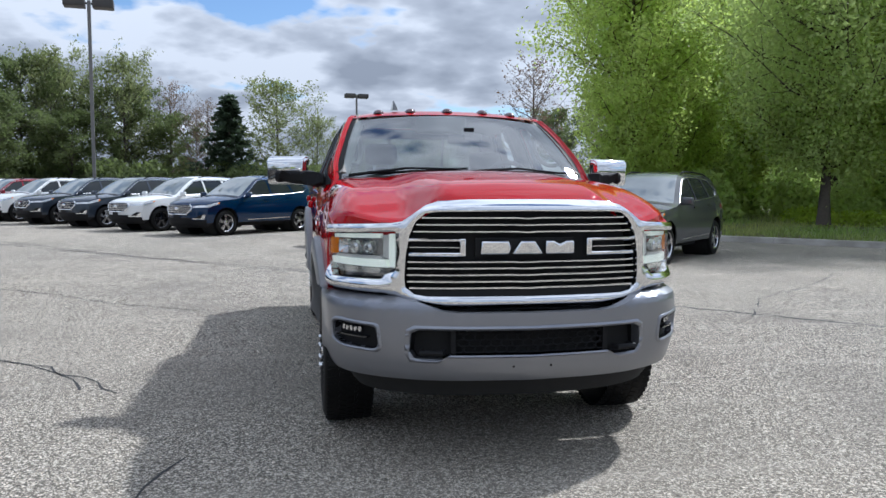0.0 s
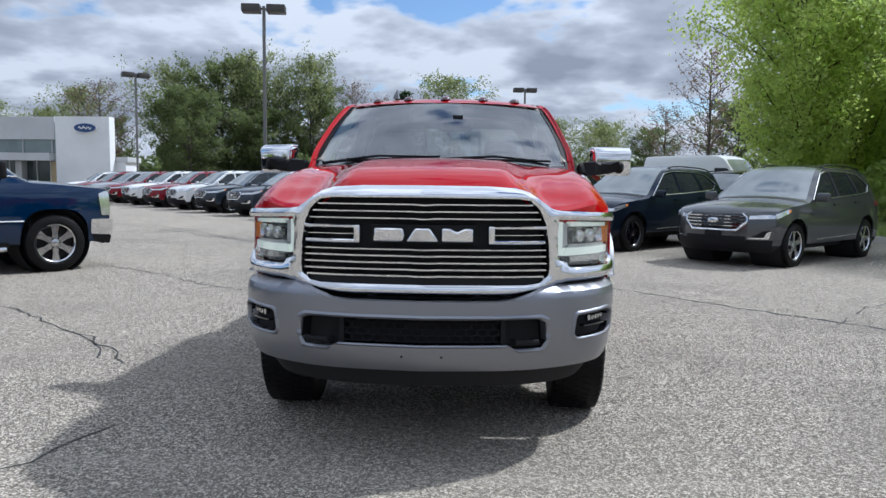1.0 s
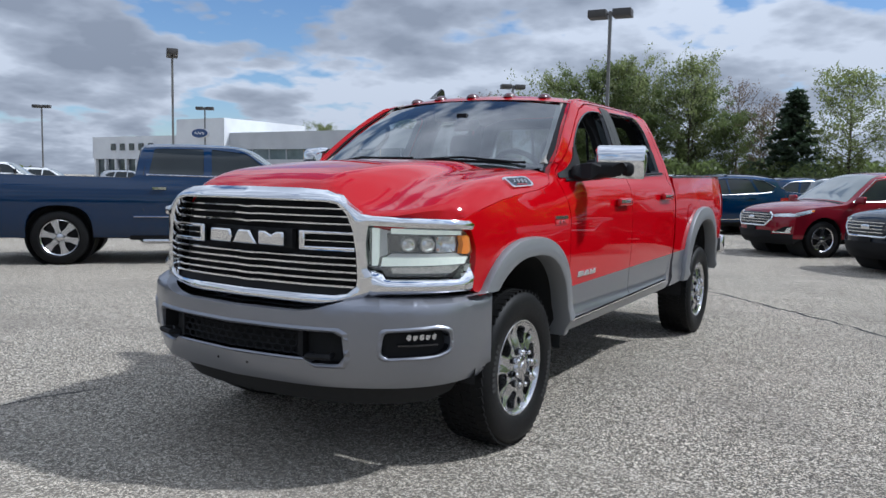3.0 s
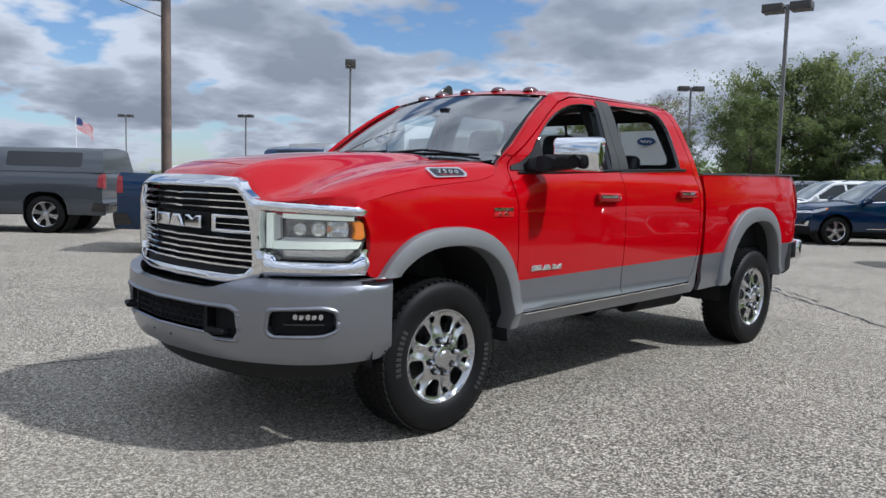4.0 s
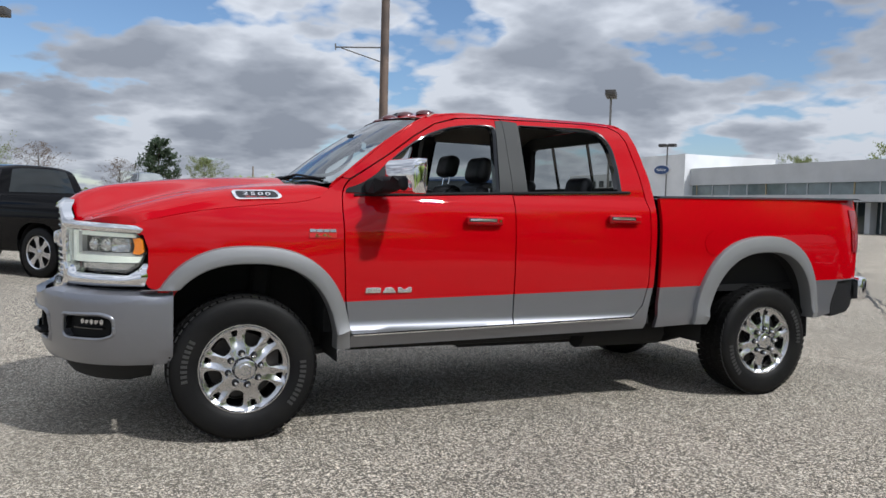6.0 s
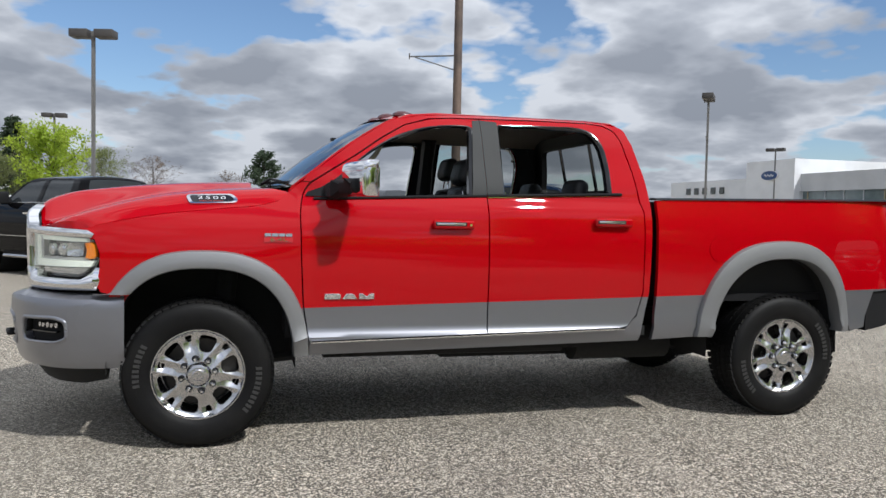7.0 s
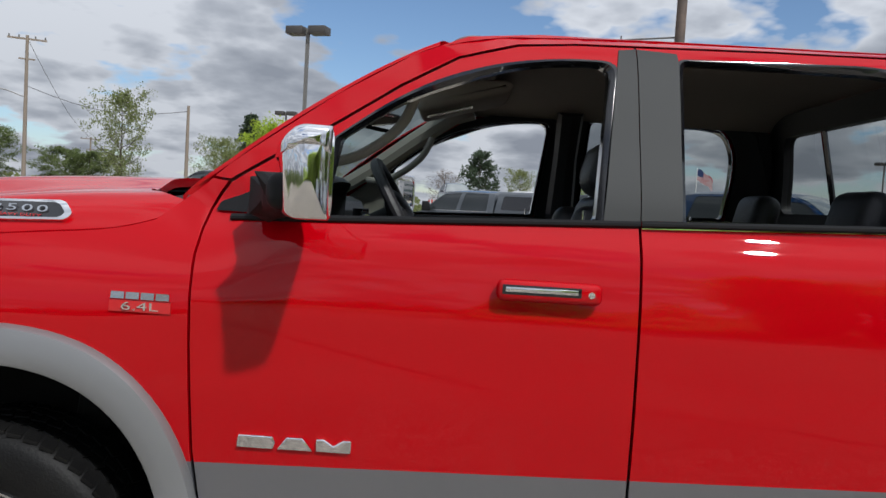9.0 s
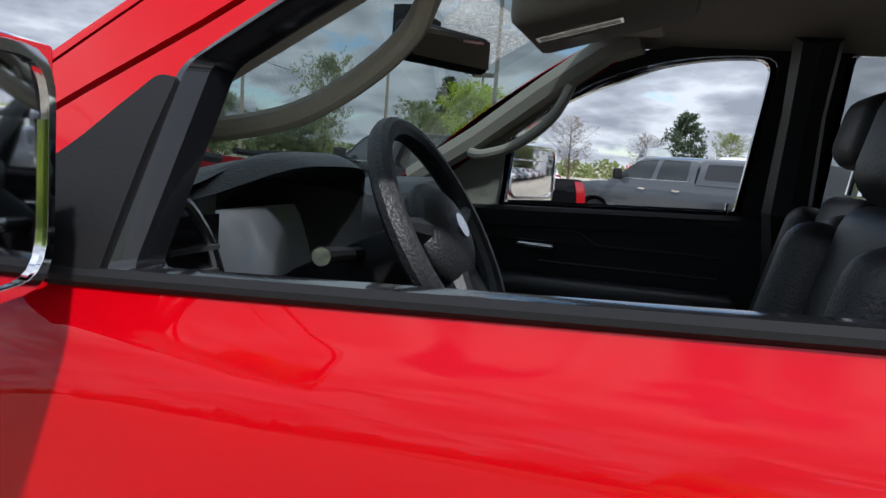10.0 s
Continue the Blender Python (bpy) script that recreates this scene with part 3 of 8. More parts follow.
cab_side_line = [(0.561, 1.500), (0.60, 1.535), (0.86, 1.738), (1.05, 1.860), (1.20, 1.930), (1.40, 1.955), (2.42, 1.958), (2.58, 1.945), (2.65, 1.90), (2.69, 1.80), (2.735, 1.60), (2.755, 1.43), (2.742, 0.85), (2.69, 0.54), (0.60, 0.50), (0.605, 0.578),
                 (2.58, 0.620), (2.665, 0.700), (2.702, 0.85), (2.703, 1.36), (2.688, 1.424), (2.663, 1.624), (2.618, 1.825), (2.582, 1.889), (2.515, 1.926), (2.40, 1.938),
                 (2.05, 1.937), (1.66, 1.929), (1.50, 1.926), (1.335, 1.913), (1.175, 1.865), (1.025, 1.775), (0.865, 1.662), (0.604, 1.495)]
bed_line = [(2.785, 0.545), (2.80, 0.85), (2.80, 1.30), (2.795, 1.438), (2.95, 1.446), (3.9, 1.468), (4.70, 1.482), (4.745, 1.47), (4.745, 0.86), (4.50, 0.845), (4.42, 0.60), (4.33, 0.57)] + ARCH_R[::-1][1:-1] + [(3.20, 0.56)]
win_front = rounded([(0.828, 1.404), (1.572, 1.433), (1.614, 1.876), (1.46, 1.877), (1.29, 1.854), (1.12, 1.796), (0.99, 1.718), (0.858, 1.614)], [0.015, 0.015, 0.05, 0.08, 0.08, 0.08, 0.06, 0.015])
win_rear = rounded([(1.757, 1.438), (2.494, 1.466), (2.500, 1.64), (2.488, 1.775), (2.425, 1.878), (2.31, 1.904), (1.765, 1.893)], [0.015, 0.02, 0.05, 0.08, 0.09, 0.08, 0.03])

body_mats = (M["red"], M["silver"])
for side in (1, -1):
    fender = part("front_fender", sheet(fender_line, side_place(fender_x, side), 0.03, 0.075, zones=[(tone, 1)], cuts=TONE_CUT), body_mats, truck)
    cab_side = part("cab_side", sheet(cab_side_line, side_place(door_x, side), 0.035, (0.10, 0.08), zones=[(lambda y, z: z < two_tone(y), 1)], cuts=TONE_CUT), body_mats, truck)
    fdoor = part("front_door", sheet(front_door_line, side_place(door_x, side), 0.03, (0.09, 0.02), [win_front], [(tone, 1)], cuts=TONE_CUT), body_mats, truck)
    rdoor = part("rear_door", sheet(rear_door_line, side_place(door_x, side), 0.03, (0.09, 0.02), [win_rear], [(tone, 1)], cuts=TONE_CUT), body_mats, truck)
    bed = part("bed_side", sheet(bed_line, side_place(bed_x, side), 0.03, 0.075, zones=[(tone, 1)], cuts=TONE_CUT), body_mats, truck)
    # door inner shells
    for door, line, win in ((fdoor, [(0.60, 0.60), (0.56, 1.0), (0.56, 1.372), (1.645, 1.412), (1.645, 0.62)], None), (rdoor, [(1.675, 0.62), (1.675, 1.418), (2.66, 1.446), (2.68, 1.0), (2.58, 0.65)], None)):
        inner = part("door_inner_panel", sheet(line, lambda y, z, d, s=side: Vector((s * (door_x(y, min(z, 1.42)) - 0.10 + d), y, z)), 0.085, 0.2), M["leather"], door, "black door trim panel")
    # window surrounds: rubber, slim frames
    for door, win, w in ((fdoor, win_front, 0.026), (rdoor, win_rear, 0.024)):
        bm = bmesh.new()
        c = Vector((sum(p[0] for p in win) / len(win), sum(p[1] for p in win) / len(win)))
        rows = []
        for y, z in win:
            v = Vector((y, z))
            # narrow along the sill, where the glass sinks into the door
            low = z < 1.404 + (y - 0.828) * 0.0386 + 0.02
            inn = v + Vector((math.copysign(min(abs(c.x - y), w), c.x - y) * 0.9, 0.006)) if low else v + (c - v).normalized() * w
            x0, x1 = door_x(y, z), door_x(*inn)
            rows.append([bm.verts.new((side * (x0 + 0.002), y, z)), bm.verts.new((side * (x0 + 0.004), *(v * 0.6 + inn * 0.4))), bm.verts.new((side * (x1 - 0.015), *inn)), bm.verts.new((side * (x1 - 0.06), *inn))])
        for a, b in zip(rows, rows[1:] + rows[:1]):
            for k in range(3):
                bm.faces.new((a[k], b[k], b[k + 1], a[k + 1]))
        bmesh.ops.recalc_face_normals(bm, faces=bm.faces)
        part("window_seal", bm, M["gloss_black"], door, "black rubber window seal")
    # belt moulding
    for door, y0, y1, z0, z1, m in ((fdoor, 0.62, 1.6585, 1.392, 1.434, M["black"]), (rdoor, 1.6615, 2.56, 1.434, 1.466, M["black"])):
        zf = lambda y, a=z0, b=z1, p=y0, q=y1: a + (b - a) * (y - p) / (q - p)
        bm = grid(12, 3, lambda u, v: Vector((side * (door_x(y0 + (y1 - y0) * u, zf(y0 + (y1 - y0) * u)) + (0.002, 0.010, 0.010, 0.000)[round(v * 3)]), y0 + (y1 - y0) * u, zf(y0 + (y1 - y0) * u) - 0.005 + 0.019 * v)))
        part("belt_moulding", bm, m, door, "black belt moulding")
        bm = grid(12, 2, lambda u, v: Vector((side * (door_x(y0 + (y1 - y0) * u, zf(y0 + (y1 - y0) * u)) + (0.003, 0.011, 0.011)[round(v * 2)]), y0 + (y1 - y0) * u, zf(y0 + (y1 - y0) * u) - 0.009 + 0.005 * v)))
        if door is rdoor:
            part("belt_chrome", bm, M["chrome"], door, "thin bright strip")
        else:
            bm.free()
    # satin pillar covers
    for door, line in ((fdoor, [(1.566, 1.442), (1.6585, 1.446), (1.6585, 1.916), (1.612, 1.910), (1.606, 1.86)]), (rdoor, [(1.6615, 1.448), (1.764, 1.452), (1.772, 1.89), (1.770, 1.908), (1.6615, 1.916)])):
        ob = part("pillar_cover", sheet(line, lambda y, z, d, s=side: Vector((s * (door_x(y, z) + 0.005 - d), y, z)), 0.006, 0.025), M["satin"], door, "satin dark grey pillar cover")
    # triangular mirror base on the door
    tri = rounded([(0.575, 1.412), (0.832, 1.410), (0.862, 1.600), (0.840, 1.604), (0.765, 1.528), (0.66, 1.462), (0.585, 1.436)], [0.005, 0.005, 0.006, 0.01, 0.03, 0.03, 0.01])
    part("mirror_sail", sheet(tri, lambda y, z, d, s=side: Vector((s * (door_x(y, z) + 0.008 - d), y, z)), 0.03, 0.06), M["black"], fdoor, "black mirror base panel")
    # rear door glass
    inset = [(y + (2.15 - y) * 0.03, z + (1.67 - z) * 0.05) for y, z in win_rear]
    # the driver's side rear pane is wound down into the door
    ob = part("window_glass", sheet(inset, lambda y, z, d, s=side: Vector((s * (door_x(y, z) - 0.018 - d), y, z)) if s < 0 else Vector((0.90, y, z - 0.425)), 0, 0.15, rim=False), M["tinted"], rdoor, "tinted glass")
    # handles
    for door, yc, zc in ((fdoor, 1.433, 1.262), (rdoor, 2.470, 1.290)):
        x0 = door_x(yc, zc)
        bm = bmesh.new()
        box(bm, (0, 0, 0), (0.038, 0.255, 0.054))
        bmesh.ops.bevel(bm, geom=bm.edges[:], offset=0.0175, segments=5, affect="EDGES", profile=0.5)
        h = part("door_handle", bm, M["red"], door, "red door handle with a chrome strip")
        h.location = (side * (x0 + 0.022), yc, zc)
        bm = bmesh.new()
        box(bm, (0, 0, 0), (0.006, 0.176, 0.013))
        bmesh.ops.bevel(bm, geom=bm.edges[:], offset=0.0025, segments=2, profile=0.5, affect="EDGES")
        c = part("handle_strip", bm, M["chrome"], h, "chrome strip")
        c.location = (side * 0.0195, -0.02, 0.004)
        bm = bmesh.new()
        box(bm, (0, 0, 0), (0.006, 0.192, 0.025))
        bmesh.ops.bevel(bm, geom=bm.edges[:], offset=0.0028, segments=2, profile=0.5, affect="EDGES")
        c = part("handle_inlay", bm, M["gloss_black"], h, "dark inlay round the strip")
        c.location = (side * 0.0172, -0.02, 0.003)
        if door is fdoor:
            bm = bmesh.new()
            cyl(bm, (0, 0, 0), (side * 0.006, 0, 0), 0.008, n=16)
            c = part("lock_cylinder", bm, M["chrome"], h, "round chrome lock")
            c.location = (side * 0.015, 0.100, 0.0)
    # black sill under the window, inside
    bm = bmesh.new()
    for y0, y1 in ((0.64, 1.64), (1.69, 2.62)):
        sill = [1.400 + (y - 0.828) * 0.0386 for y in (y0, y1)]
        rows = []
        for y, z in zip((y0, y1), sill):
            x = door_x(y, z)
            rows.append([bm.verts.new((side * (x - dx), y, z + dz)) for dx, dz in ((0.006, -0.03), (0.006, 0.0), (0.030, 0.003), (0.075, 0.0), (0.085, -0.012), (0.085, -0.06))])
        for k in range(5):
            bm.faces.new((rows[0][k], rows[1][k], rows[1][k + 1], rows[0][k + 1]))
    bmesh.ops.recalc_face_normals(bm, faces=bm.faces)
    part("window_sill", bm, M["black"], fdoor, "black sill under the window")
    # lock pins behind the windows
    for door, yp in ((fdoor, 1.526), (rdoor, 1.80)):
        bm = bmesh.new()
        cyl(bm, (side * 0.852, yp, 1.38), (side * 0.852, yp, 1.466), 0.005, n=8)
        part("lock_pin", bm, M["chrome"], door)
    # black trim inside the rear pillar
    part("pillar_trim", sheet([(2.50, 1.10), (2.71, 1.10), (2.715, 1.45), (2.66, 1.86), (2.46, 1.925), (2.545, 1.70), (2.60, 1.47)], lambda y, z, d, s=side: Vector((s * (door_x(y, z) - 0.055 + d), y, z)), 0.02, 0.08), M["leather"], cab_side, "black rear pillar trim")
    # fuel door
    if side > 0:
        bm = bmesh.new()
        ring = [(0.088 * math.cos(2 * math.pi * k / 36), 0.088 * math.sin(2 * math.pi * k / 36)) for k in range(36)]
        fl = part("fuel_door", sheet([(3.26 + a, 1.135 + b) for a, b in ring], lambda y, z, d: Vector((bed_x(y, z) + 0.0035 - d, y, z)), 0.006, 0.06), M["red"], bed, "round red fuel door")
    # wheel-arch flares
    for par, f, (cy, af, ab, b), zb, zf in ((fender, fender_x, (0.02, 0.487, 0.497, 0.582), 0.50, 0.86), (bed, bed_x, (3.75, 0.548, 0.458, 0.652), 0.575, 0.56)):
        wide = (0.072, 0.085, 0.098) if cy < 1 else (0.115, 0.075, 0.118)
        rows = []
        bm = bmesh.new()
        k = 44
        for i in range(k + 1):
            a = math.pi * (1 - i / k)
            c, s = math.cos(a), math.sin(a)

            def on(dw, n=2.5):
                aa = (af + wide[0] * dw) if c < 0 else (ab + wide[1] * dw)
                return cy + aa * math.copysign(abs(c) ** (2 / n), c), 0.42 + (b + wide[2] * dw) * abs(s) ** (2 / n)
            lim = zf if c < 0 else zb
            row = []
            for dw, out in ((1.0, 0.0), (0.985, 0.020), (0.93, 0.032), (0.75, 0.037), (0.45, 0.041), (0.12, 0.044), (0.02, 0.040), (-0.02, 0.028), (-0.02, -0.06)):
                y, z = on(dw)
                z = max(z, lim)
                row.append(bm.verts.new((side * (f(max(-0.6, min(4.7, y)), max(z, 0.5)) + out), y, z)))
            rows.append(row)
        for a, bb in zip(rows, rows[1:]):
            for q in range(8):
                bm.faces.new((a[q], bb[q], bb[q + 1], a[q + 1]))
        bmesh.ops.remove_doubles(bm, verts=bm.verts, dist=1e-4)
        bmesh.ops.dissolve_degenerate(bm, edges=bm.edges, dist=1e-4)
        bmesh.ops.recalc_face_normals(bm, faces=bm.faces)
        part("wheel_flare", bm, M["flare"], par, "silver wheel-arch flare")
        # dark wheel housing
        bm = bmesh.new()
        prev = None
        for i in range(25):
            a = math.pi * (1 - i / 24)
            c, s = math.cos(a), math.sin(a)
            aa = (af if c < 0 else ab) + 0.01
            y, z = cy + aa * math.copysign(abs(c) ** 0.8, c), 0.42 + (b + 0.01) * abs(s) ** 0.8
            cur = [bm.verts.new((side * x, y, z)) for x in (0.945, 0.50)]
            if prev:
                bm.faces.new((prev[0], cur[0], cur[1], prev[1]))
            prev = cur
        bm.faces.new([bm.verts.new((side * 0.50, y, z)) for y, z in ((cy - af, 0.40), (cy - af, 1.05), (cy + ab, 1.05), (cy + ab, 0.40))])
        part("wheel_housing", bm, M["void"], par, "dark wheel housing")

# hood
front_plan = curve([(0, -0.985), (0.30, -0.968), (0.50, -0.930), (0.62, -0.895), (0.74, -0.82), (0.84, -0.715), (0.905, -0.60), (0.935, -0.50)])
hood_mid = curve([(-1.0, 1.335), (-0.93, 1.345), (-0.85, 1.385), (-0.72, 1.425), (-0.57, 1.447), (-0.23, 1.483), (0.127, 1.502), (0.35, 1.506), (0.5, 1.505)])
hood_shoulder = curve([(-1.0, 1.205), (-0.85, 1.222), (-0.72, 1.255), (-0.57, 1.310), (-0.23, 1.395), (0.127, 1.438), (0.35, 1.452), (0.5, 1.46)])


def hood_side(y):
    return fender_x(max(-0.62, y), hood_edge(y)) - 0.003


def hood_z(x, y):
    ax = abs(x)
    mid, sh, ed = hood_mid(y), hood_shoulder(y), hood_edge(y)
    t = max(0.0, min(1.0, (ax - 0.36) / 0.27))
    s = t * t * (3 - 2 * t)
    z = mid * (1 - s) + sh * s - 0.012 * (ax / 0.4) ** 2 * (1 - s)
    xe = hood_side(y)
    if ax > 0.70:
        t = min(1.0, (ax - 0.70) / (xe - 0.70))
        z = z + (ed - z) * t ** 4
    elif ax > 0.56:
        z += 0.008 * math.sin((ax - 0.56) / 0.14 * math.pi)
    return z


def hood_place(u, v):
    q = 2 * u - 1
    q = math.copysign(abs(q) ** 0.92, q)
    xa = abs(q) * 0.915
    y0 = front_plan(min(xa, 0.905)) + 0.045
    y1 = 0.275 + 0.225 * (xa / 0.9) ** 6
    y = y0 + (y1 - y0) * v
    x = q * hood_side(y)
    z = hood_z(x, y)
    if v < 0.02:
        z -= 0.012
    return Vector((x, y, z))


bm = grid(72, 44, hood_place)
r = bmesh.ops.extrude_edge_only(bm, edges=[e for e in bm.edges if e.is_boundary])
for v in r["geom"]:
    if isinstance(v, bmesh.types.BMVert):
        front = v.co.y < -0.45
        v.co.z -= (0.062 if abs(v.co.x) > 0.62 else 0.02) if front else 0.03
        v.co.x *= 0.997 if front else 0.985
        v.co.y += 0.006 if front else -0.005
bmesh.ops.recalc_face_normals(bm, faces=bm.faces)
hood = part("hood", bm, M["red"], truck, "red domed hood")
# cowl and wipers
bm = grid(24, 4, lambda u, v: Vector(((2 * u - 1) * 0.84, 0.235 + 0.13 * abs(2 * u - 1) ** 3 + v * 0.225, 1.440 + 0.036 * v ** 0.5 - 0.055 * abs(2 * u - 1) ** 2.5 - 0.010 * math.sin(v * 3.14))))
part("cowl", bm, M["black"], truck, "black cowl panel")


def ws_place(u, v, d=0.0):
    """Windshield: u across, v from the base up."""
    q = 2 * u - 1
    base = Vector((q * 0.857, 0.375 + 0.135 * abs(q) ** 2.2, 1.475 - 0.035 * q * q))
    top = Vector((q * 0.684, 1.075 + 0.125 * q * q, 1.957 - 0.032 * q * q))
    p = base.lerp(top, v)
    bow = 0.028 * math.sin(math.pi * v)
    return p + Vector((q * 0.5 * bow, 0, 0)) + Vector((0, -0.55, 0.83)) * (bow - d)


bm = grid(28, 16, lambda u, v: ws_place(0.012 + 0.976 * u, 0.01 + 0.92 * v))
ws = part("windshield", bm, M["windshield"], truck, "curved windshield glass")
pillar_edge = curve([(1.405, 0.478), (1.425, 0.480), (1.535, 0.600), (1.738, 0.860), (1.860, 1.050), (1.932, 1.205)])
for side in (0, 1):
    def pillar_place(u, v):
        a = ws_place(side, 0.0 + 0.95 * v, -0.001)
        z = a.z - 0.01
        y = pillar_edge(z)
        b = Vector(((1 if side else -1) * (door_x(y, z) + 0.0005), y, z))
        p = a.lerp(b, u)
        return p + Vector(((1 if side else -1) * 0.35, -0.6, 0.5)) * 0.022 * math.sin(math.pi * u)
    bm = grid(6, 20, pillar_place)
    bmesh.ops.recalc_face_normals(bm, faces=bm.faces)
    part("front_pillar", bm, M["red"], truck, "red windshield pillar")
for side in (0, 1):
    bm = grid(3, 16, lambda u, v: ws_place((0.0 + 0.022 * u) if side == 0 else (1 - 0.022 * u), v * 0.93, -0.004 + 0.0))
    part("windshield_seal", bm, M["black"], ws)
for a, b, c in ((0.05, 0.48, 0.035), (0.50, 0.90, 0.035)):
    bm = bmesh.new()
    tube(bm, [ws_place(a, 0.0, -0.03), ws_place((a + b) / 2, 0.045, -0.035), ws_place(b, c, -0.028)], [0.012, 0.008, 0.006], 6)
    tube(bm, [ws_place(a + 0.06, 0.03, -0.018), ws_place(b + 0.02, 0.055, -0.018)], 0.008, 6)
    part("wiper", bm, M["black"], ws, "black wiper")


def roof_place(u, v):
    q = 2 * u - 1
    front = ws_place(u, 0.925)
    y0 = front.y
    y1 = 2.665 - 0.05 * q * q
    y = y0 + (y1 - y0) * v
    crown = curve([(0.0, 1.930), (0.03, 1.946), (0.10, 1.972), (0.25, 1.990), (0.5, 1.998), (0.8, 1.995), (0.95, 1.980), (1.0, 1.952)])(v)
    edge = curve([(0.0, 1.898), (0.05, 1.918), (0.12, 1.936), (0.45, 1.955), (0.85, 1.955), (1.0, 1.93)])(v)
    s = abs(q) ** 2.6
    w = door_x(y, edge) + 0.001
    return Vector((q * w, y, crown * (1 - s) + edge * s))


roof = part("cab_roof", grid(30, 36, roof_place), M["red"], truck, "red cab roof")
# back of the cab with its glass
back_line = rounded([(-0.90, 0.56), (0.90, 0.56), (0.915, 1.40), (0.67, 1.945), (-0.67, 1.945), (-0.915, 1.40)], [0.02, 0.02, 0.05, 0.08, 0.08, 0.05])
back_hole = rounded([(-0.74, 1.50), (0.74, 1.50), (0.60, 1.86), (-0.60, 1.86)], 0.07)
back_y = curve([(0.5, 2.72), (1.43, 2.745), (1.6, 2.728), (1.8, 2.685), (1.96, 2.62)])
part("cab_back", sheet(back_line, lambda x, z, d: Vector((x, back_y(z) - d, z)), 0.012, 0.12, [back_hole]), M["red"], truck, "red rear cab wall")
part("rear_trim_panel", sheet([(x * 0.988, 1.25 + (z - 1.25) * 0.985) for x, z in back_line], lambda x, z, d: Vector((x, back_y(z) - 0.048 + d, z)), 0.045, 0.12, [[(x * 0.96, 1.68 + (z - 1.68) * 0.93) for x, z in back_hole]]), M["leather"], truck, "black rear cab trim")
rg = part("rear_window", sheet(back_hole, lambda x, z, d: Vector((x, back_y(z) - 0.02, z)), 0, 0.2, rim=False), M["tinted"], truck, "tinted sliding rear window")
for x in (-0.25, 0.25):
    bm = bmesh.new()
    tube(bm, [(x, back_y(1.50) - 0.02, 1.50), (x, back_y(1.86) - 0.02, 1.86)], 0.012, 6)
    part("window_bar", bm, M["gloss_black"], rg)

# cab marker lamps and antenna fin
for x in (-0.50, -0.27, 0.0, 0.27, 0.50):
    bm = bmesh.new()
    yb = 1.06 + 0.125 * (x / 0.66) ** 2 + 0.09
    bmesh.ops.create_uvsphere(bm, u_segments=16, v_segments=8, radius=1.0)
    bmesh.ops.bisect_plane(bm, geom=bm.verts[:] + bm.edges[:] + bm.faces[:], plane_co=(0, 0, 0), plane_no=(0, 0, -1), clear_outer=True)
    for v in bm.verts:
        v.co = Vector((x + v.co.x * 0.042, yb + v.co.y * 0.075, 1.958 - 0.022 * (x / 0.66) ** 2 + v.co.z * 0.034 * (1.0 if v.co.y < 0.2 else 0.85)))
    part("marker_lamp", bm, M["smoked"], roof, "smoked marker lamp")
bm = bmesh.new()
fin = [(1.20, 1.975), (1.37, 1.99), (1.365, 2.055), (1.33, 2.062), (1.28, 2.035)]
left = [bm.verts.new((-0.375 - 0.022 * (1 - (z - 1.97) / 0.12), y, z)) for y, z in fin]
right = [bm.verts.new((-0.375 + 0.022 * (1 - (z - 1.97) / 0.12), y, z)) for y, z in fin]
bm.faces.new(left)
bm.faces.new(right[::-1])
for i in range(5):
    bm.faces.new((left[i], right[i], right[(i + 1) % 5], left[(i + 1) % 5]))
bmesh.ops.recalc_face_normals(bm, faces=bm.faces)
bevelled(part("antenna_fin", bm, M["gloss_black"], roof, "shark-fin antenna"), 0.005)

# front face: everything wraps round a plan curve


def plan_points(pts):
    f = curve([(x, y) for x, y in pts])
    xs = np.linspace(0, pts[-1][0], 400)
    ys = np.array([f(x) for x in xs])
    s = np.concatenate([[0], np.cumsum(np.hypot(np.diff(xs), np.diff(ys)))])
    return s, xs, ys


FACE = plan_points([(0, -0.985), (0.30, -0.968), (0.50, -0.930), (0.62, -0.890), (0.74, -0.815), (0.84, -0.715), (0.905, -0.605), (0.932, -0.50), (0.94, -0.40)])
BUMP = plan_points([(0, -1.115), (0.30, -1.085), (0.50, -1.040), (0.66, -0.965), (0.80, -0.865), (0.885, -0.765), (0.945, -0.635), (0.968, -0.50), (0.975, -0.38)])


def wrap_place(table, d0=0.0, lean=None):
    S, X, Y = table

    def at(s, z, d):
        a = abs(s)
        x, y = np.interp(a, S, X), np.interp(a, S, Y)
        x2, y2 = np.interp(a + 0.01, S, X), np.interp(a + 0.01, S, Y)
        x1, y1 = np.interp(a - 0.01, S, X), np.interp(a - 0.01, S, Y)
        t = Vector((x2 - x1, y2 - y1)).normalized()
        n = Vector((t.y, -t.x))
        off = d0 - d + (lean(z) if lean else 0.0)
        return Vector(((x + n.x * off) * (1 if s >= 0 else -1), y + n.y * off, z))
    return at


def s_of(table, x):
    """Length along a plan curve at half-width x."""
    return float(np.interp(x, table[1], table[0]))


def flip(poly):
    return [(-s, z) for s, z in poly[::-1]]


bs = lambda x: s_of(BUMP, x)

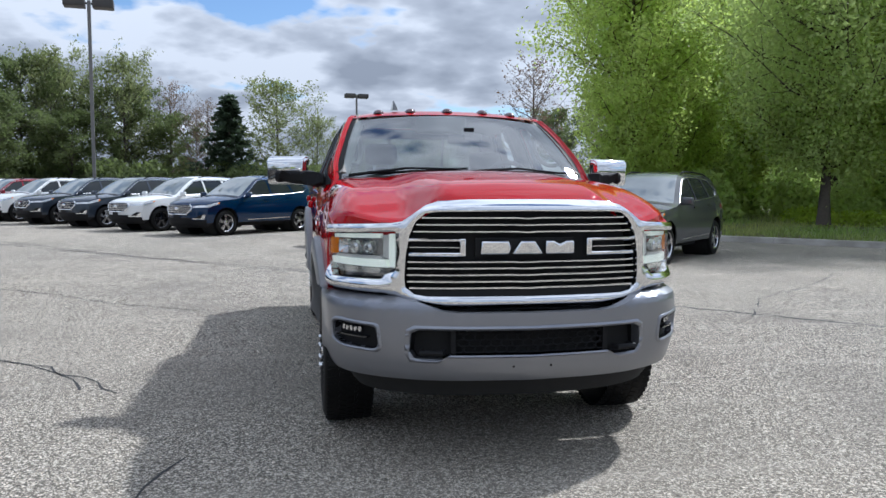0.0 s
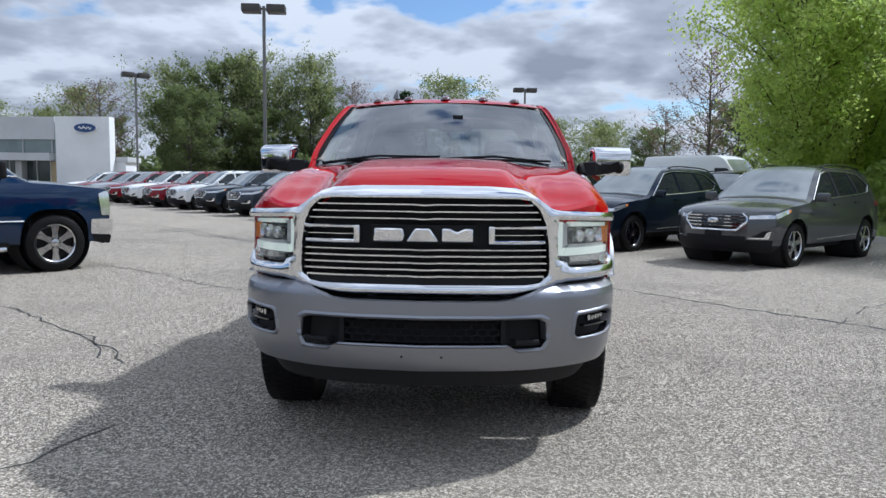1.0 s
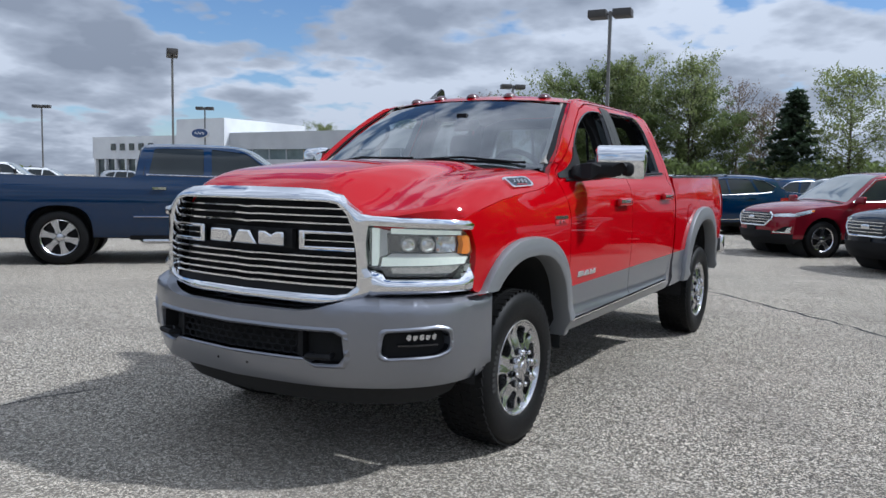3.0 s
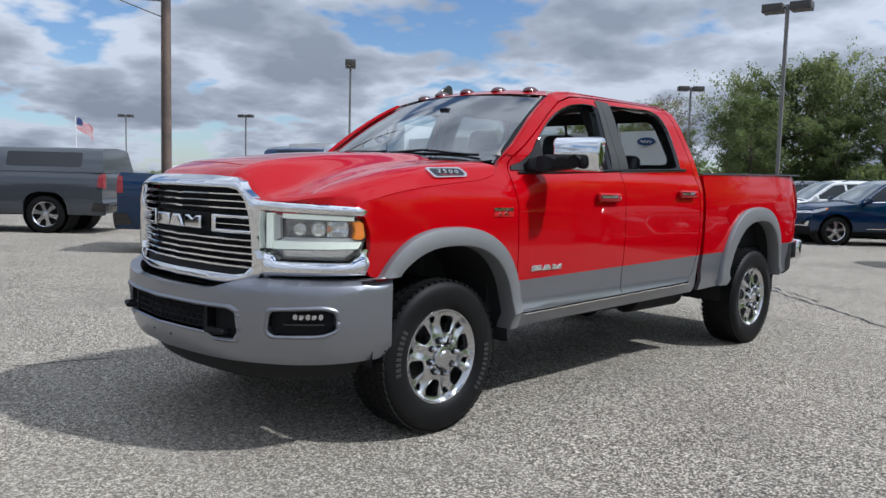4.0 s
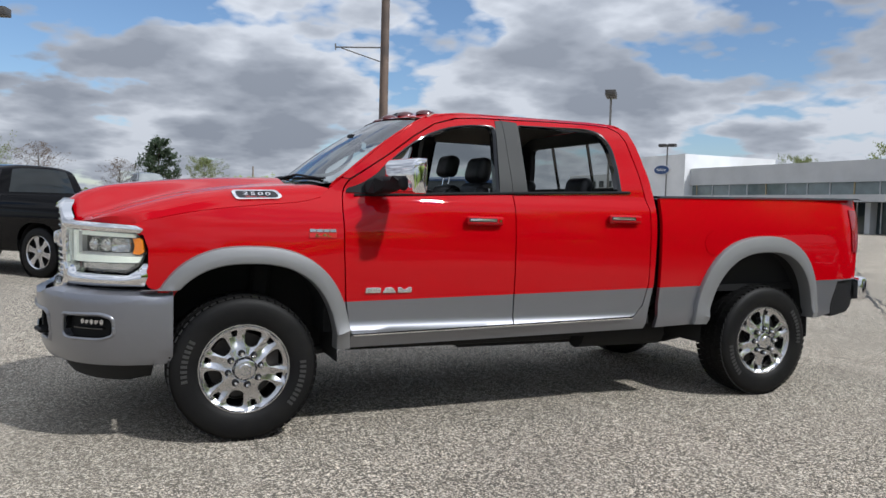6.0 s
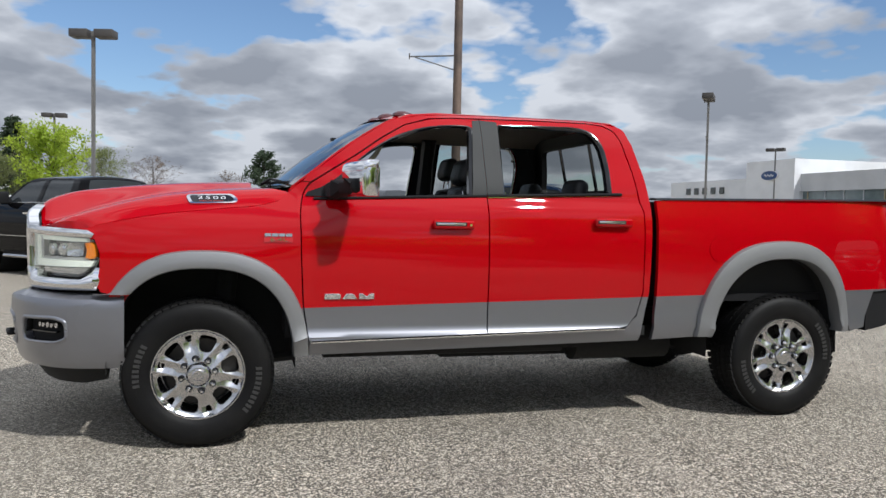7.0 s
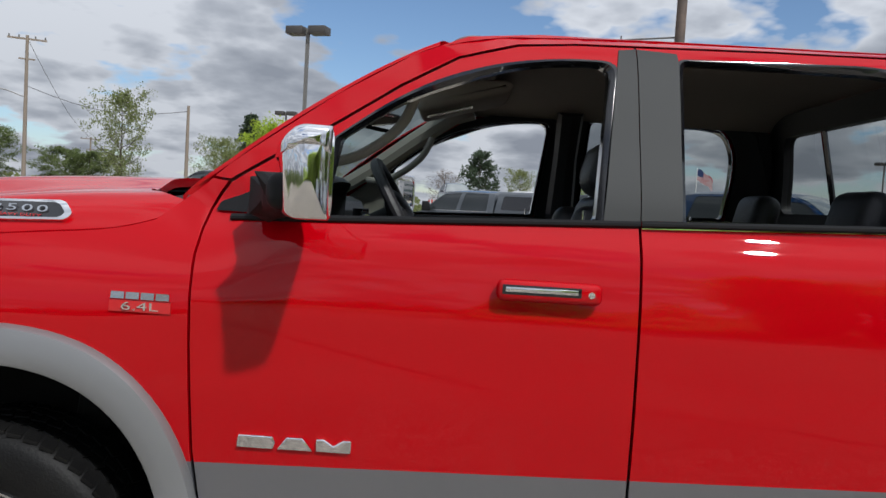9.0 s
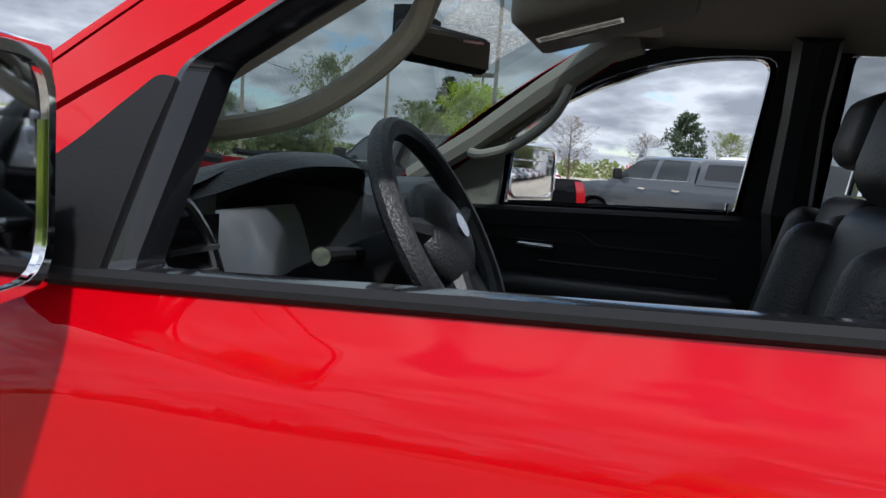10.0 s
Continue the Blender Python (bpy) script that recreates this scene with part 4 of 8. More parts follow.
# grille
half_out = [(0, 1.338), (0.30, 1.336), (0.44, 1.328), (0.50, 1.308), (0.56, 1.262), (0.61, 1.228), (0.66, 1.220), (0.78, 1.214), (0.955, 1.208), (1.09, 1.200), (1.125, 1.182), (1.11, 1.160), (0.955, 1.166),
            (0.64, 1.178), (0.632, 1.10), (0.640, 0.985), (0.665, 0.955), (0.665, 0.90), (0.63, 0.862), (0.57, 0.835), (0.46, 0.792), (0.40, 0.786), (0, 0.784)]
half_in = [(0, 0.858), (0.49, 0.860), (0.55, 0.870), (0.592, 0.905), (0.597, 0.95), (0.590, 1.06), (0.573, 1.16), (0.545, 1.225), (0.50, 1.268), (0.44, 1.277), (0, 1.280)]
ring = [p for p in half_out] + [(-s, z) for s, z in half_out[-2:0:-1]]
hole = [p for p in half_in] + [(-s, z) for s, z in half_in[-2:0:-1]]
grille_lean = curve([(0.78, -0.012), (0.86, 0.0), (1.1, 0.006), (1.27, 0.0), (1.338, -0.045)])


def gap(p, poly):
    """Distance from a point to the edge of a polygon."""
    best = 9.0
    v = Vector(p)
    for a, b in zip(poly, poly[1:] + poly[:1]):
        a, b = Vector(a), Vector(b)
        d = b - a
        k = max(0.0, min(1.0, (v - a).dot(d) / max(1e-9, d.length_squared)))
        best = min(best, (v - a - d * k).length)
    return best


def crowned(place, amount, soft, *edges):
    """A surface that swells away from its edges, as pressed bright trim does."""
    def at(s, z, d):
        g = min(gap((s, z), e) for e in edges)
        return place(s, z, d - (amount * (1 - math.exp(-g / soft)) if d == 0 else 0.0))
    return at


bm = sheet(ring, crowned(wrap_place(FACE, 0.024, grille_lean), 0.015, 0.022, ring, hole), 0.05, (0.022, 0.008), [hole])
grille = bevelled(part("grille", bm, M["chrome"], truck, "chrome grille surround with thin bright bars"), 0.010, 3)
part("grille_backing", sheet([(s * 1.02, z) for s, z in hole], wrap_place(FACE, -0.055), 0.0, 0.1, rim=False), M["void"], grille, "black grille mesh backing")
bm = sheet([(s * 1.0, z) for s, z in hole], wrap_place(FACE, -0.01), 0.05, 0.1)
for f in [f for f in bm.faces if abs(f.normal.y) > 0.75]:
    bm.faces.remove(f)
part("grille_rim", bm, M["gloss_black"], grille)


def grille_edge(z):
    zs = [(p[1], p[0]) for p in half_in]
    return float(np.interp(z, [a for a, b in zs[:]], [b for a, b in zs[:]])) if z < 1.277 else 0.4


def bar(name, s0, s1, z, h=0.013, d=0.010, deep=0.035, dip=0.0, mat="chrome"):
    pl = wrap_place(FACE, d)
    ks = max(4, int(abs(s1 - s0) / 0.05))
    bm = bmesh.new()
    rows = []
    for i in range(ks + 1):
        s = s0 + (s1 - s0) * i / ks
        zz = z - dip * math.exp(-(s / 0.03) ** 2)
        rows.append([bm.verts.new(pl(s, zz + dz, dd)) for dz, dd in ((-h * 0.5, deep), (-h * 0.5, 0.004), (-h * 0.25, 0.0), (h * 0.25, 0.0), (h * 0.5, 0.004), (h * 0.5, deep))])
    for a, b in zip(rows, rows[1:]):
        for k in range(5):
            bm.faces.new((a[k], b[k], b[k + 1], a[k + 1]))
    bm.faces.new(rows[0])
    bm.faces.new(rows[-1][::-1])
    bmesh.ops.recalc_face_normals(bm, faces=bm.faces)
    return part(name, bm, M[mat], grille, "thin chrome bar" if mat == "chrome" else "")


for z in (1.246, 1.212, 1.178, 1.028, 0.996, 0.963, 0.930, 0.898):
    e = grille_edge(z) - 0.008
    bar("grille_bar", -e, e, z, dip=0.004)
# side brackets beside the badge
for side in (1, -1):
    e = grille_edge(1.1)
    for z in (1.136, 1.066):
        bar("grille_bracket", side * 0.318, side * (e - 0.005), z, 0.016, 0.014)
    bm = sheet([(side * 0.305, 1.057), (side * 0.335, 1.057), (side * 0.335, 1.145), (side * 0.305, 1.145)], wrap_place(FACE, 0.015), 0.05, 0.05)
    bevelled(part("grille_bracket_end", bm, M["chrome"], grille), 0.006)
    bar("bracket_slat", side * 0.335, side * (e - 0.005), 1.10, 0.008, -0.004, 0.02)
# three-block chrome emblem
for poly, cut in (([(-0.238, 1.068), (-0.098, 1.068), (-0.088, 1.098), (-0.098, 1.133), (-0.232, 1.133)], None),
                  ([(-0.082, 1.068), (0.072, 1.068), (0.030, 1.133), (-0.040, 1.133)], None),
                  ([(0.084, 1.068), (0.232, 1.068), (0.232, 1.133), (0.192, 1.133), (0.158, 1.116), (0.124, 1.133), (0.084, 1.133)], None)):
    bm = sheet(poly, wrap_place(FACE, 0.032), 0.03, 0.06, [cut] if cut else [])
    bevelled(part("emblem_block", bm, M["chrome"], grille, "chrome emblem block"), 0.008, 2)
bm = sheet([(-0.255, 1.056), (0.25, 1.056), (0.25, 1.145), (-0.255, 1.145)], wrap_place(FACE, -0.012), 0.03, 0.08)
part("emblem_plate", bm, M["void"], grille)

# headlamps
for side in (1, -1):
    q = lambda poly: poly if side > 0 else flip(poly)
    hl_line = [(0.645, 1.172), (0.645, 0.990), (0.700, 0.978), (0.715, 0.952), (1.04, 0.948), (1.10, 0.985), (1.130, 1.06), (1.110, 1.125), (1.07, 1.158), (0.96, 1.165)]
    hl = part("headlamp", sheet(q(hl_line), wrap_place(FACE, -0.055), 0.02, 0.05), M["lamp_bowl"], truck, "lit headlamp with a white light guide")
    part("lamp_lens", sheet(q(hl_line), wrap_place(FACE, 0.012), 0.06, 0.05), M["lens"], hl, "clear lens")
    for poly, dd in (([(0.652, 1.164), (0.652, 0.998), (0.678, 0.998), (0.684, 1.040), (0.684, 1.164)], -0.006), ([(0.700, 1.034), (0.692, 0.996), (1.095, 1.002), (1.116, 1.034)], -0.002), ([(0.735, 1.164), (0.735, 1.142), (1.075, 1.134), (1.075, 1.152)], -0.006)):
        part("light_guide", sheet(q(poly), wrap_place(FACE, dd), 0.035, 0.05), M["drl"], hl, "white glowing light guide")
    for poly, dd in (([(0.687, 1.160), (0.687, 1.036), (0.722, 1.050), (0.718, 1.142), (0.740, 1.150)], -0.016), ([(0.742, 1.052), (0.716, 1.036), (1.085, 1.036), (1.060, 1.052)], -0.014)):
        part("lamp_bezel", sheet(q(poly), wrap_place(FACE, dd), 0.03, 0.05), M["bezel"], hl, "pale satin lamp bezel")
    for sc, rr in ((0.815, 0.030), (0.905, 0.033)):
        p0, p1 = wrap_place(FACE, -0.018)(side * sc, 1.090, 0), wrap_place(FACE, -0.05)(side * sc, 1.090, 0)
        bm = bmesh.new()
        cyl(bm, p1, p0, rr * 1.15, rr, 20)
        cyl(bm, p0, p0 + (p0 - p1) * 0.25, rr * 0.8, rr * 0.45, 20)
        part("projector", bm, M["reflector"], hl, "projector lens")
    bm = sheet(q(rounded([(0.945, 1.128), (0.945, 1.058), (1.045, 1.058), (1.052, 1.090), (1.045, 1.128)], 0.012, 2)), lambda s, z, d: wrap_place(FACE, -0.012 - 0.035 * max(0.0, 1 - ((abs(s) - 1.0) / 0.055) ** 2) * max(0.0, 1 - ((z - 1.093) / 0.036) ** 2))(s, z, d), 0.02, 0.012)
    part("reflector_bowl", bm, M["reflector"], hl, "bright reflector bowl")
    part("turn_lamp", sheet(q([(1.068, 1.130), (1.080, 1.092), (1.070, 1.050), (1.105, 1.046), (1.127, 1.060), (1.118, 1.122), (1.100, 1.134)]), wrap_place(FACE, 0.004), 0.03, 0.03), M["amber"], hl, "amber turn lamp")
    part("lower_lamp", sheet(q([(0.735, 0.990), (0.745, 0.964), (1.03, 0.962), (1.07, 0.985), (1.08, 0.996)]), wrap_place(FACE, -0.015), 0.03, 0.05), M["reflector"], hl, "lower lamp")
    # bright trim below the lamp
    trim_line = [(0.63, 0.975), (0.66, 0.978), (0.70, 0.964), (0.715, 0.940), (1.05, 0.936), (1.10, 0.968), (1.125, 1.00), (1.145, 0.998), (1.148, 0.930), (1.13, 0.878), (0.70, 0.866), (0.63, 0.850)]
    trim = bevelled(part("lamp_trim", sheet(q(trim_line), crowned(wrap_place(FACE, 0.012, curve([(0.84, -0.02), (0.89, 0.004), (0.92, 0.006), (0.98, -0.006)])), 0.020, 0.012, q(trim_line)), 0.05, (0.03, 0.011)), M["chrome"], truck, "chrome trim below the headlamp"), 0.008, 2)
    part("trim_groove", sheet(q([(0.72, 0.912), (1.12, 0.915), (1.12, 0.906), (0.72, 0.903)]), wrap_place(FACE, 0.0295), 0.004, 0.05), M["gloss_black"], trim)
    # dark backing between lamp and fender
    part("lamp_backing", sheet(q([(0.62, 1.20), (1.16, 1.20), (1.18, 0.86), (0.62, 0.84)]), wrap_place(FACE, -0.075), 0.0, 0.06, rim=False), M["void"], hl)

# front bumper
bump_lean = curve([(0.44, -0.062), (0.455, -0.045), (0.475, -0.034), (0.50, -0.026), (0.56, -0.012), (0.66, 0.0), (0.76, 0.003), (0.805, 0.002), (0.83, -0.007), (0.846, -0.026), (0.862, -0.062)])
bl = bs(0.975) + 0.10
bump_half = [(0, 0.792), (0.36, 0.792), (0.44, 0.800), (0.60, 0.846), (0.68, 0.858), (bs(0.90), 0.858), (bl - 0.02, 0.850), (bl + 0.012, 0.846), (bl - 0.060, 0.60), (bl - 0.105, 0.472), (bl - 0.15, 0.455), (0.40, 0.450), (0, 0.450)]
bump_ring = bump_half + [(-s, z) for s, z in bump_half[-2:0:-1]]
intake = [(0.30, 0.707), (0.55, 0.708), (0.59, 0.690), (0.60, 0.600), (0.575, 0.566), (0.44, 0.563), (0.40, 0.585), (-0.40, 0.585), (-0.44, 0.563), (-0.575, 0.566), (-0.60, 0.600), (-0.59, 0.690), (-0.55, 0.708), (-0.30, 0.707)]
fog = lambda k: rounded([(k * bs(0.735), 0.712), (k * bs(0.90), 0.722), (k * (bs(0.915) + 0.03), 0.705), (k * (bs(0.915) + 0.035), 0.625), (k * bs(0.90), 0.603), (k * bs(0.745), 0.598), (k * bs(0.725), 0.62)], 0.022, 3)
holes = [intake, fog(1), fog(-1)]
bm = sheet(bump_ring, wrap_place(BUMP, 0.0, bump_lean), 0.05, (0.05, 0.028), holes)
bumper = bevelled(part("front_bumper", bm, M["silver"], truck, "silver painted front bumper"), 0.008, 3)
lip_out = [(s * 1.045, 0.636 + (z - 0.636) * 1.30) for s, z in intake]
bevelled(part("intake_lip", sheet(lip_out, crowned(wrap_place(BUMP, 0.001, bump_lean), 0.013, 0.009, lip_out, intake), 0.006, (0.03, 0.006), [intake]), M["silver"], bumper, "raised silver lip round the intake"), 0.003, 2)
part("intake_backing", sheet([(s * 1.03, 0.638 + (z - 0.638) * 1.15) for s, z in intake], wrap_place(BUMP, -0.075), 0, 0.1, rim=False), M["void"], bumper, "black intake")
rimmed = sheet(intake, wrap_place(BUMP, -0.012), 0.075, 0.1)
for f in [f for f in rimmed.faces if abs(f.normal.y) > 0.75]:
    rimmed.faces.remove(f)
part("intake_rim", rimmed, M["black"], bumper)
for side in (1, -1):
    fg = fog(side)
    c = Vector((sum(p[0] for p in fg) / len(fg), sum(p[1] for p in fg) / len(fg)))
    pocket = part("fog_pocket", sheet([(c.x + (s - c.x) * 1.05, c.y + (z - c.y) * 1.08) for s, z in fg], wrap_place(BUMP, -0.045), 0, 0.05, rim=False), M["black"], bumper, "black fog lamp pocket")
    rimmed = sheet(fg, wrap_place(BUMP, -0.012), 0.045, 0.1)
    cen = wrap_place(BUMP, -0.012)(c.x, c.y, 0)
    nrm = (wrap_place(BUMP, 0.0)(c.x, c.y, 0) - cen).normalized()
    for f in [f for f in rimmed.faces if abs(f.normal.dot(nrm)) > 0.8]:
        rimmed.faces.remove(f)
    part("pocket_rim", rimmed, M["gloss_black"], pocket)
    fo = [(c.x + (s - c.x) * 1.13, c.y + (z - c.y) * 1.30) for s, z in fg]
    bevelled(part("pocket_lip", sheet(fo, crowned(wrap_place(BUMP, 0.001, bump_lean), 0.011, 0.008, fo, fg), 0.006, (0.02, 0.006), [fg]), M["silver"], bumper, "raised silver lip round the fog lamp"), 0.003, 2)
    for k in range(5):
        s = side * (abs(c.x) + 0.010 + (k - 1.7) * 0.031)
        part("fog_lamp", sheet([(s - 0.013, 0.680 - 0.004 * (k % 2)), (s - 0.002, 0.670), (s + 0.010, 0.676 + 0.005 * (k % 2)), (s + 0.012, 0.694), (s + 0.002, 0.700 - 0.006 * (k % 2)), (s - 0.010, 0.694)], wrap_place(BUMP, -0.024), 0.02, 0.03), M["alloy"], pocket, "small fog lamp")
    part("pocket_blade", sheet([(c.x - 0.095, 0.655), (c.x + 0.095, 0.655), (c.x + 0.095, 0.647), (c.x - 0.095, 0.647)], wrap_place(BUMP, -0.012), 0.03, 0.05), M["gloss_black"], pocket)
    bm = bmesh.new()
    hp = wrap_place(BUMP, -0.03)
    tube(bm, [hp(side * 0.44, 0.60, 0), hp(side * 0.44, 0.60, -0.05), hp(side * 0.54, 0.60, -0.05), hp(side * 0.54, 0.60, 0)], 0.014, 8)
    part("tow_hook", bm, M["black"], bumper, "black tow hook")
    part("intake_divider", sheet([(side * 0.375, 0.705), (side * 0.40, 0.705), (side * 0.40, 0.585), (side * 0.375, 0.585)], wrap_place(BUMP, -0.02), 0.06, 0.05), M["black"], bumper)
# honeycomb mesh in the intake
bm = bmesh.new()
pl = wrap_place(BUMP, -0.03)
for row, zc in enumerate((0.610, 0.640, 0.670, 0.700)):
    for k in range(-7, 8):
        s = k * 0.052 + (0.026 if row % 2 else 0)
        if abs(s) < 0.37:
            hexa = [(s + 0.031 * math.cos(math.pi * j / 3), zc + 0.019 * math.sin(math.pi * j / 3)) for j in range(6)]
            for (a, b), (c, d) in zip(hexa, hexa[1:] + hexa[:1]):
                if 0.588 < min(b, d) and max(b, d) < 0.712:
                    tube(bm, [pl(a, b, 0), pl(c, d, 0)], 0.0045, 4)
part("intake_mesh", bm, M["black"], bumper, "black honeycomb mesh")
for s in (-0.095, 0.095):
    p = wrap_place(BUMP, 0.0, bump_lean)(s, 0.525, 0)
    bm = bmesh.new()
    cyl(bm, p + Vector((0, 0.01, 0)), p + Vector((0, -0.003, 0)), 0.006, n=10)
    part("bumper_plug", bm, M["black"], bumper)
# filler between bumper and grille, air dam
part("bumper_filler", sheet([(-0.75, 0.74), (0.75, 0.74), (0.75, 0.90), (-0.75, 0.90)], wrap_place(FACE, -0.005), 0.05, 0.1), M["void"], truck)
dam = [(-1.30, 0.475), (1.30, 0.475), (1.27, 0.375), (1.12, 0.350), (0.80, 0.345), (0.55, 0.345), (-0.55, 0.345), (-0.80, 0.345), (-1.12, 0.350), (-1.27, 0.375)]
part("air_dam", sheet(dam, wrap_place(BUMP, -0.085, curve([(0.34, -0.09), (0.42, -0.035), (0.48, 0.0)])), 0.03, (0.08, 0.03)), M["void"], truck, "black air dam below the bumper")
# wheels
def tyre_mesh():
    bm = bmesh.new()
    prof = [(0.235, 0.10), (0.250, 0.118), (0.262, 0.128), (0.290, 0.137), (0.330, 0.142), (0.365, 0.138), (0.388, 0.128), (0.402, 0.110), (0.408, 0.095)]
    full = [(r, -h) for r, h in prof] + [(0.409, -0.05), (0.4095, 0.0), (0.409, 0.05)] + [(r, h) for r, h in prof[::-1]]
    lathe(bm, full, 72)
    return bm


def tread_mesh():
    bm = bmesh.new()
    n = 56
    for k in range(n):
        for j, (x, w) in enumerate(((-0.112, 0.036), (-0.060, 0.040), (-0.010, 0.036), (0.040, 0.040), (0.098, 0.044))):
            a = 2 * math.pi * (k + (0.5 if j % 2 else 0)) / n
            r = 0.410 - (0.006 if abs(x) > 0.08 else 0.002)
            m = Matrix.Rotation(a, 4, "X") @ Matrix.Translation((x, 0, r)) @ Matrix.Rotation(0.25 * (-1) ** j, 4, "Z")
            box(bm, (0, 0, 0), (w, 0.036, 0.010), m)
    return bm


def spoke_mesh():
    """One forked spoke of the rim, pointing up z, face towards +x."""
    c30, s30 = math.cos(math.pi / 6), 0.5
    side = [(0.076, 0.0), (0.124, 0.0), (0.128, 0.020), (0.138, 0.033), (0.164, 0.041), (0.190, 0.048), (0.207, 0.046), (0.217, 0.032), (0.219, 0.0), (0.243, 0.0)]
    half = [(r * s30 - w * c30, r * c30 + w * s30) for r, w in side] + [(0.243 * math.sin(a), 0.243 * math.cos(a)) for a in (0.39, 0.26, 0.13)]
    line = [(-y, z) for y, z in half] + [(0, 0.243)] + half[::-1]
    slot = [(-0.010, 0.186), (0.010, 0.186), (0.019, 0.214), (0.014, 0.221), (-0.014, 0.221), (-0.019, 0.214)]
    fx = curve([(0.07, 0.036), (0.13, 0.024), (0.19, 0.014), (0.225, 0.020), (0.245, 0.034)])
    return sheet(line, lambda y, z, d: Vector((fx(math.hypot(y, z)) - 0.009 * math.exp(-(y / 0.016) ** 2) * max(0.0, min(1.0, (z - 0.12) / 0.03)) + 0.006 * math.exp(-((abs(y) - 0.034) / 0.010) ** 2) - d, y * (1 + 1.2 * d), z)), 0.045, 0.014, [slot])


def main_wheel(name, label):
    w = thing(name, "", "")
    tyre = part("tyre", tyre_mesh(), M["rubber"], w, "black all-terrain tyre")
    part("tread", tread_mesh(), M["rubber"], tyre)
    bm = bmesh.new()
    lathe(bm, [(0.256, 0.116), (0.251, 0.124), (0.245, 0.124), (0.240, 0.116), (0.234, 0.104), (0.224, 0.04), (0.222, -0.10)], 64)
    rim = part("rim", bm, M["alloy"], w, "polished six-spoke alloy rim")
    base = spoke_mesh()
    me = bpy.data.meshes.new("spoke")
    base.to_mesh(me)
    base.free()
    me.materials.append(M["alloy"])
    me.shade_smooth()
    me.set_sharp_from_angle(angle=radians(30))
    for k in range(6):
        s = new("spoke", me)
        s.parent = rim
        s.matrix_basis = Matrix.Translation((0.085, 0, 0)) @ Matrix.Rotation(math.pi / 3 * k + 0.27, 4, "X")
        bevelled(s, 0.007, 3)
    bm = bmesh.new()
    lathe(bm, [(0.001, 0.146), (0.028, 0.146), (0.034, 0.141), (0.044, 0.141), (0.056, 0.136), (0.063, 0.126), (0.065, 0.112), (0.068, 0.106), (0.106, 0.106), (0.116, 0.098), (0.120, 0.04)], 40)
    bmesh.ops.remove_doubles(bm, verts=bm.verts, dist=0.0012)
    hub = part("hub_cap", bm, M["alloy"], rim, "polished centre cap")
    nut = bmesh.new()
    cyl(nut, (0.10, 0, 0), (0.1255, 0, 0), 0.0185, 0.0185, 16)
    cyl(nut, (0.127, 0, 0), (0.150, 0, 0), 0.0135, 0.0130, 6)
    cyl(nut, (0.150, 0, 0), (0.158, 0, 0), 0.0130, 0.006, 6)
    nme = bpy.data.meshes.new("lug_nut")
    nut.to_mesh(nme)
    nut.free()
    nme.materials.append(M["chrome"])
    nme.materials.append(M["black"])
    for f in nme.polygons:
        f.material_index = 1 if f.center.x < 0.1262 else 0
    for k in range(8):
        a = 2 * math.pi * k / 8 + 0.2
        o = new("lug_nut", nme)
        o.parent = rim
        o.location = (0, 0.091 * math.cos(a), 0.091 * math.sin(a))
    bm = bmesh.new()
    lathe(bm, [(0.05, 0.0), (0.185, 0.0), (0.185, -0.03), (0.05, -0.03)], 40)
    box(bm, (0.0, 0.15, 0.06), (0.09, 0.10, 0.16))
    part("brake_disc", bm, M["brake"], w, "brake disc")
    bm = bmesh.new()
    lathe(bm, [(0.215, -0.095), (0.05, -0.095)], 40)
    part("wheel_back", bm, M["void"], w)
    # raised sidewall marks
    mark = bpy.data.meshes.new("sidewall_mark")
    bm = boxes(((0, 0, 0), (0.004, 0.016, 0.034)))
    bm.to_mesh(mark)
    bm.free()
    mark.materials.append(M["letter"])
    for start, count, step in ((1.05, 9, 0.085), (-2.25, 10, 0.085)):
        for k in range(count):
            o = new("sidewall_mark", mark)
            o.parent = tyre
            o.matrix_basis = Matrix.Rotation(start + k * step, 4, "X") @ Matrix.Translation((0.1412, 0, 0.325))
    return w


wheel = main_wheel("wheel", "")
wheel.parent = truck
wheel.location = (0.825, 0, AXLE)
for x, y, rz, rx in ((0.825, WB, 0, 35), (-0.825, 0, 180, 20), (-0.825, WB, 180, 50)):
    c = copy_thing(wheel, pose(x, y, AXLE, rx, 0, rz))
    c.parent = truck

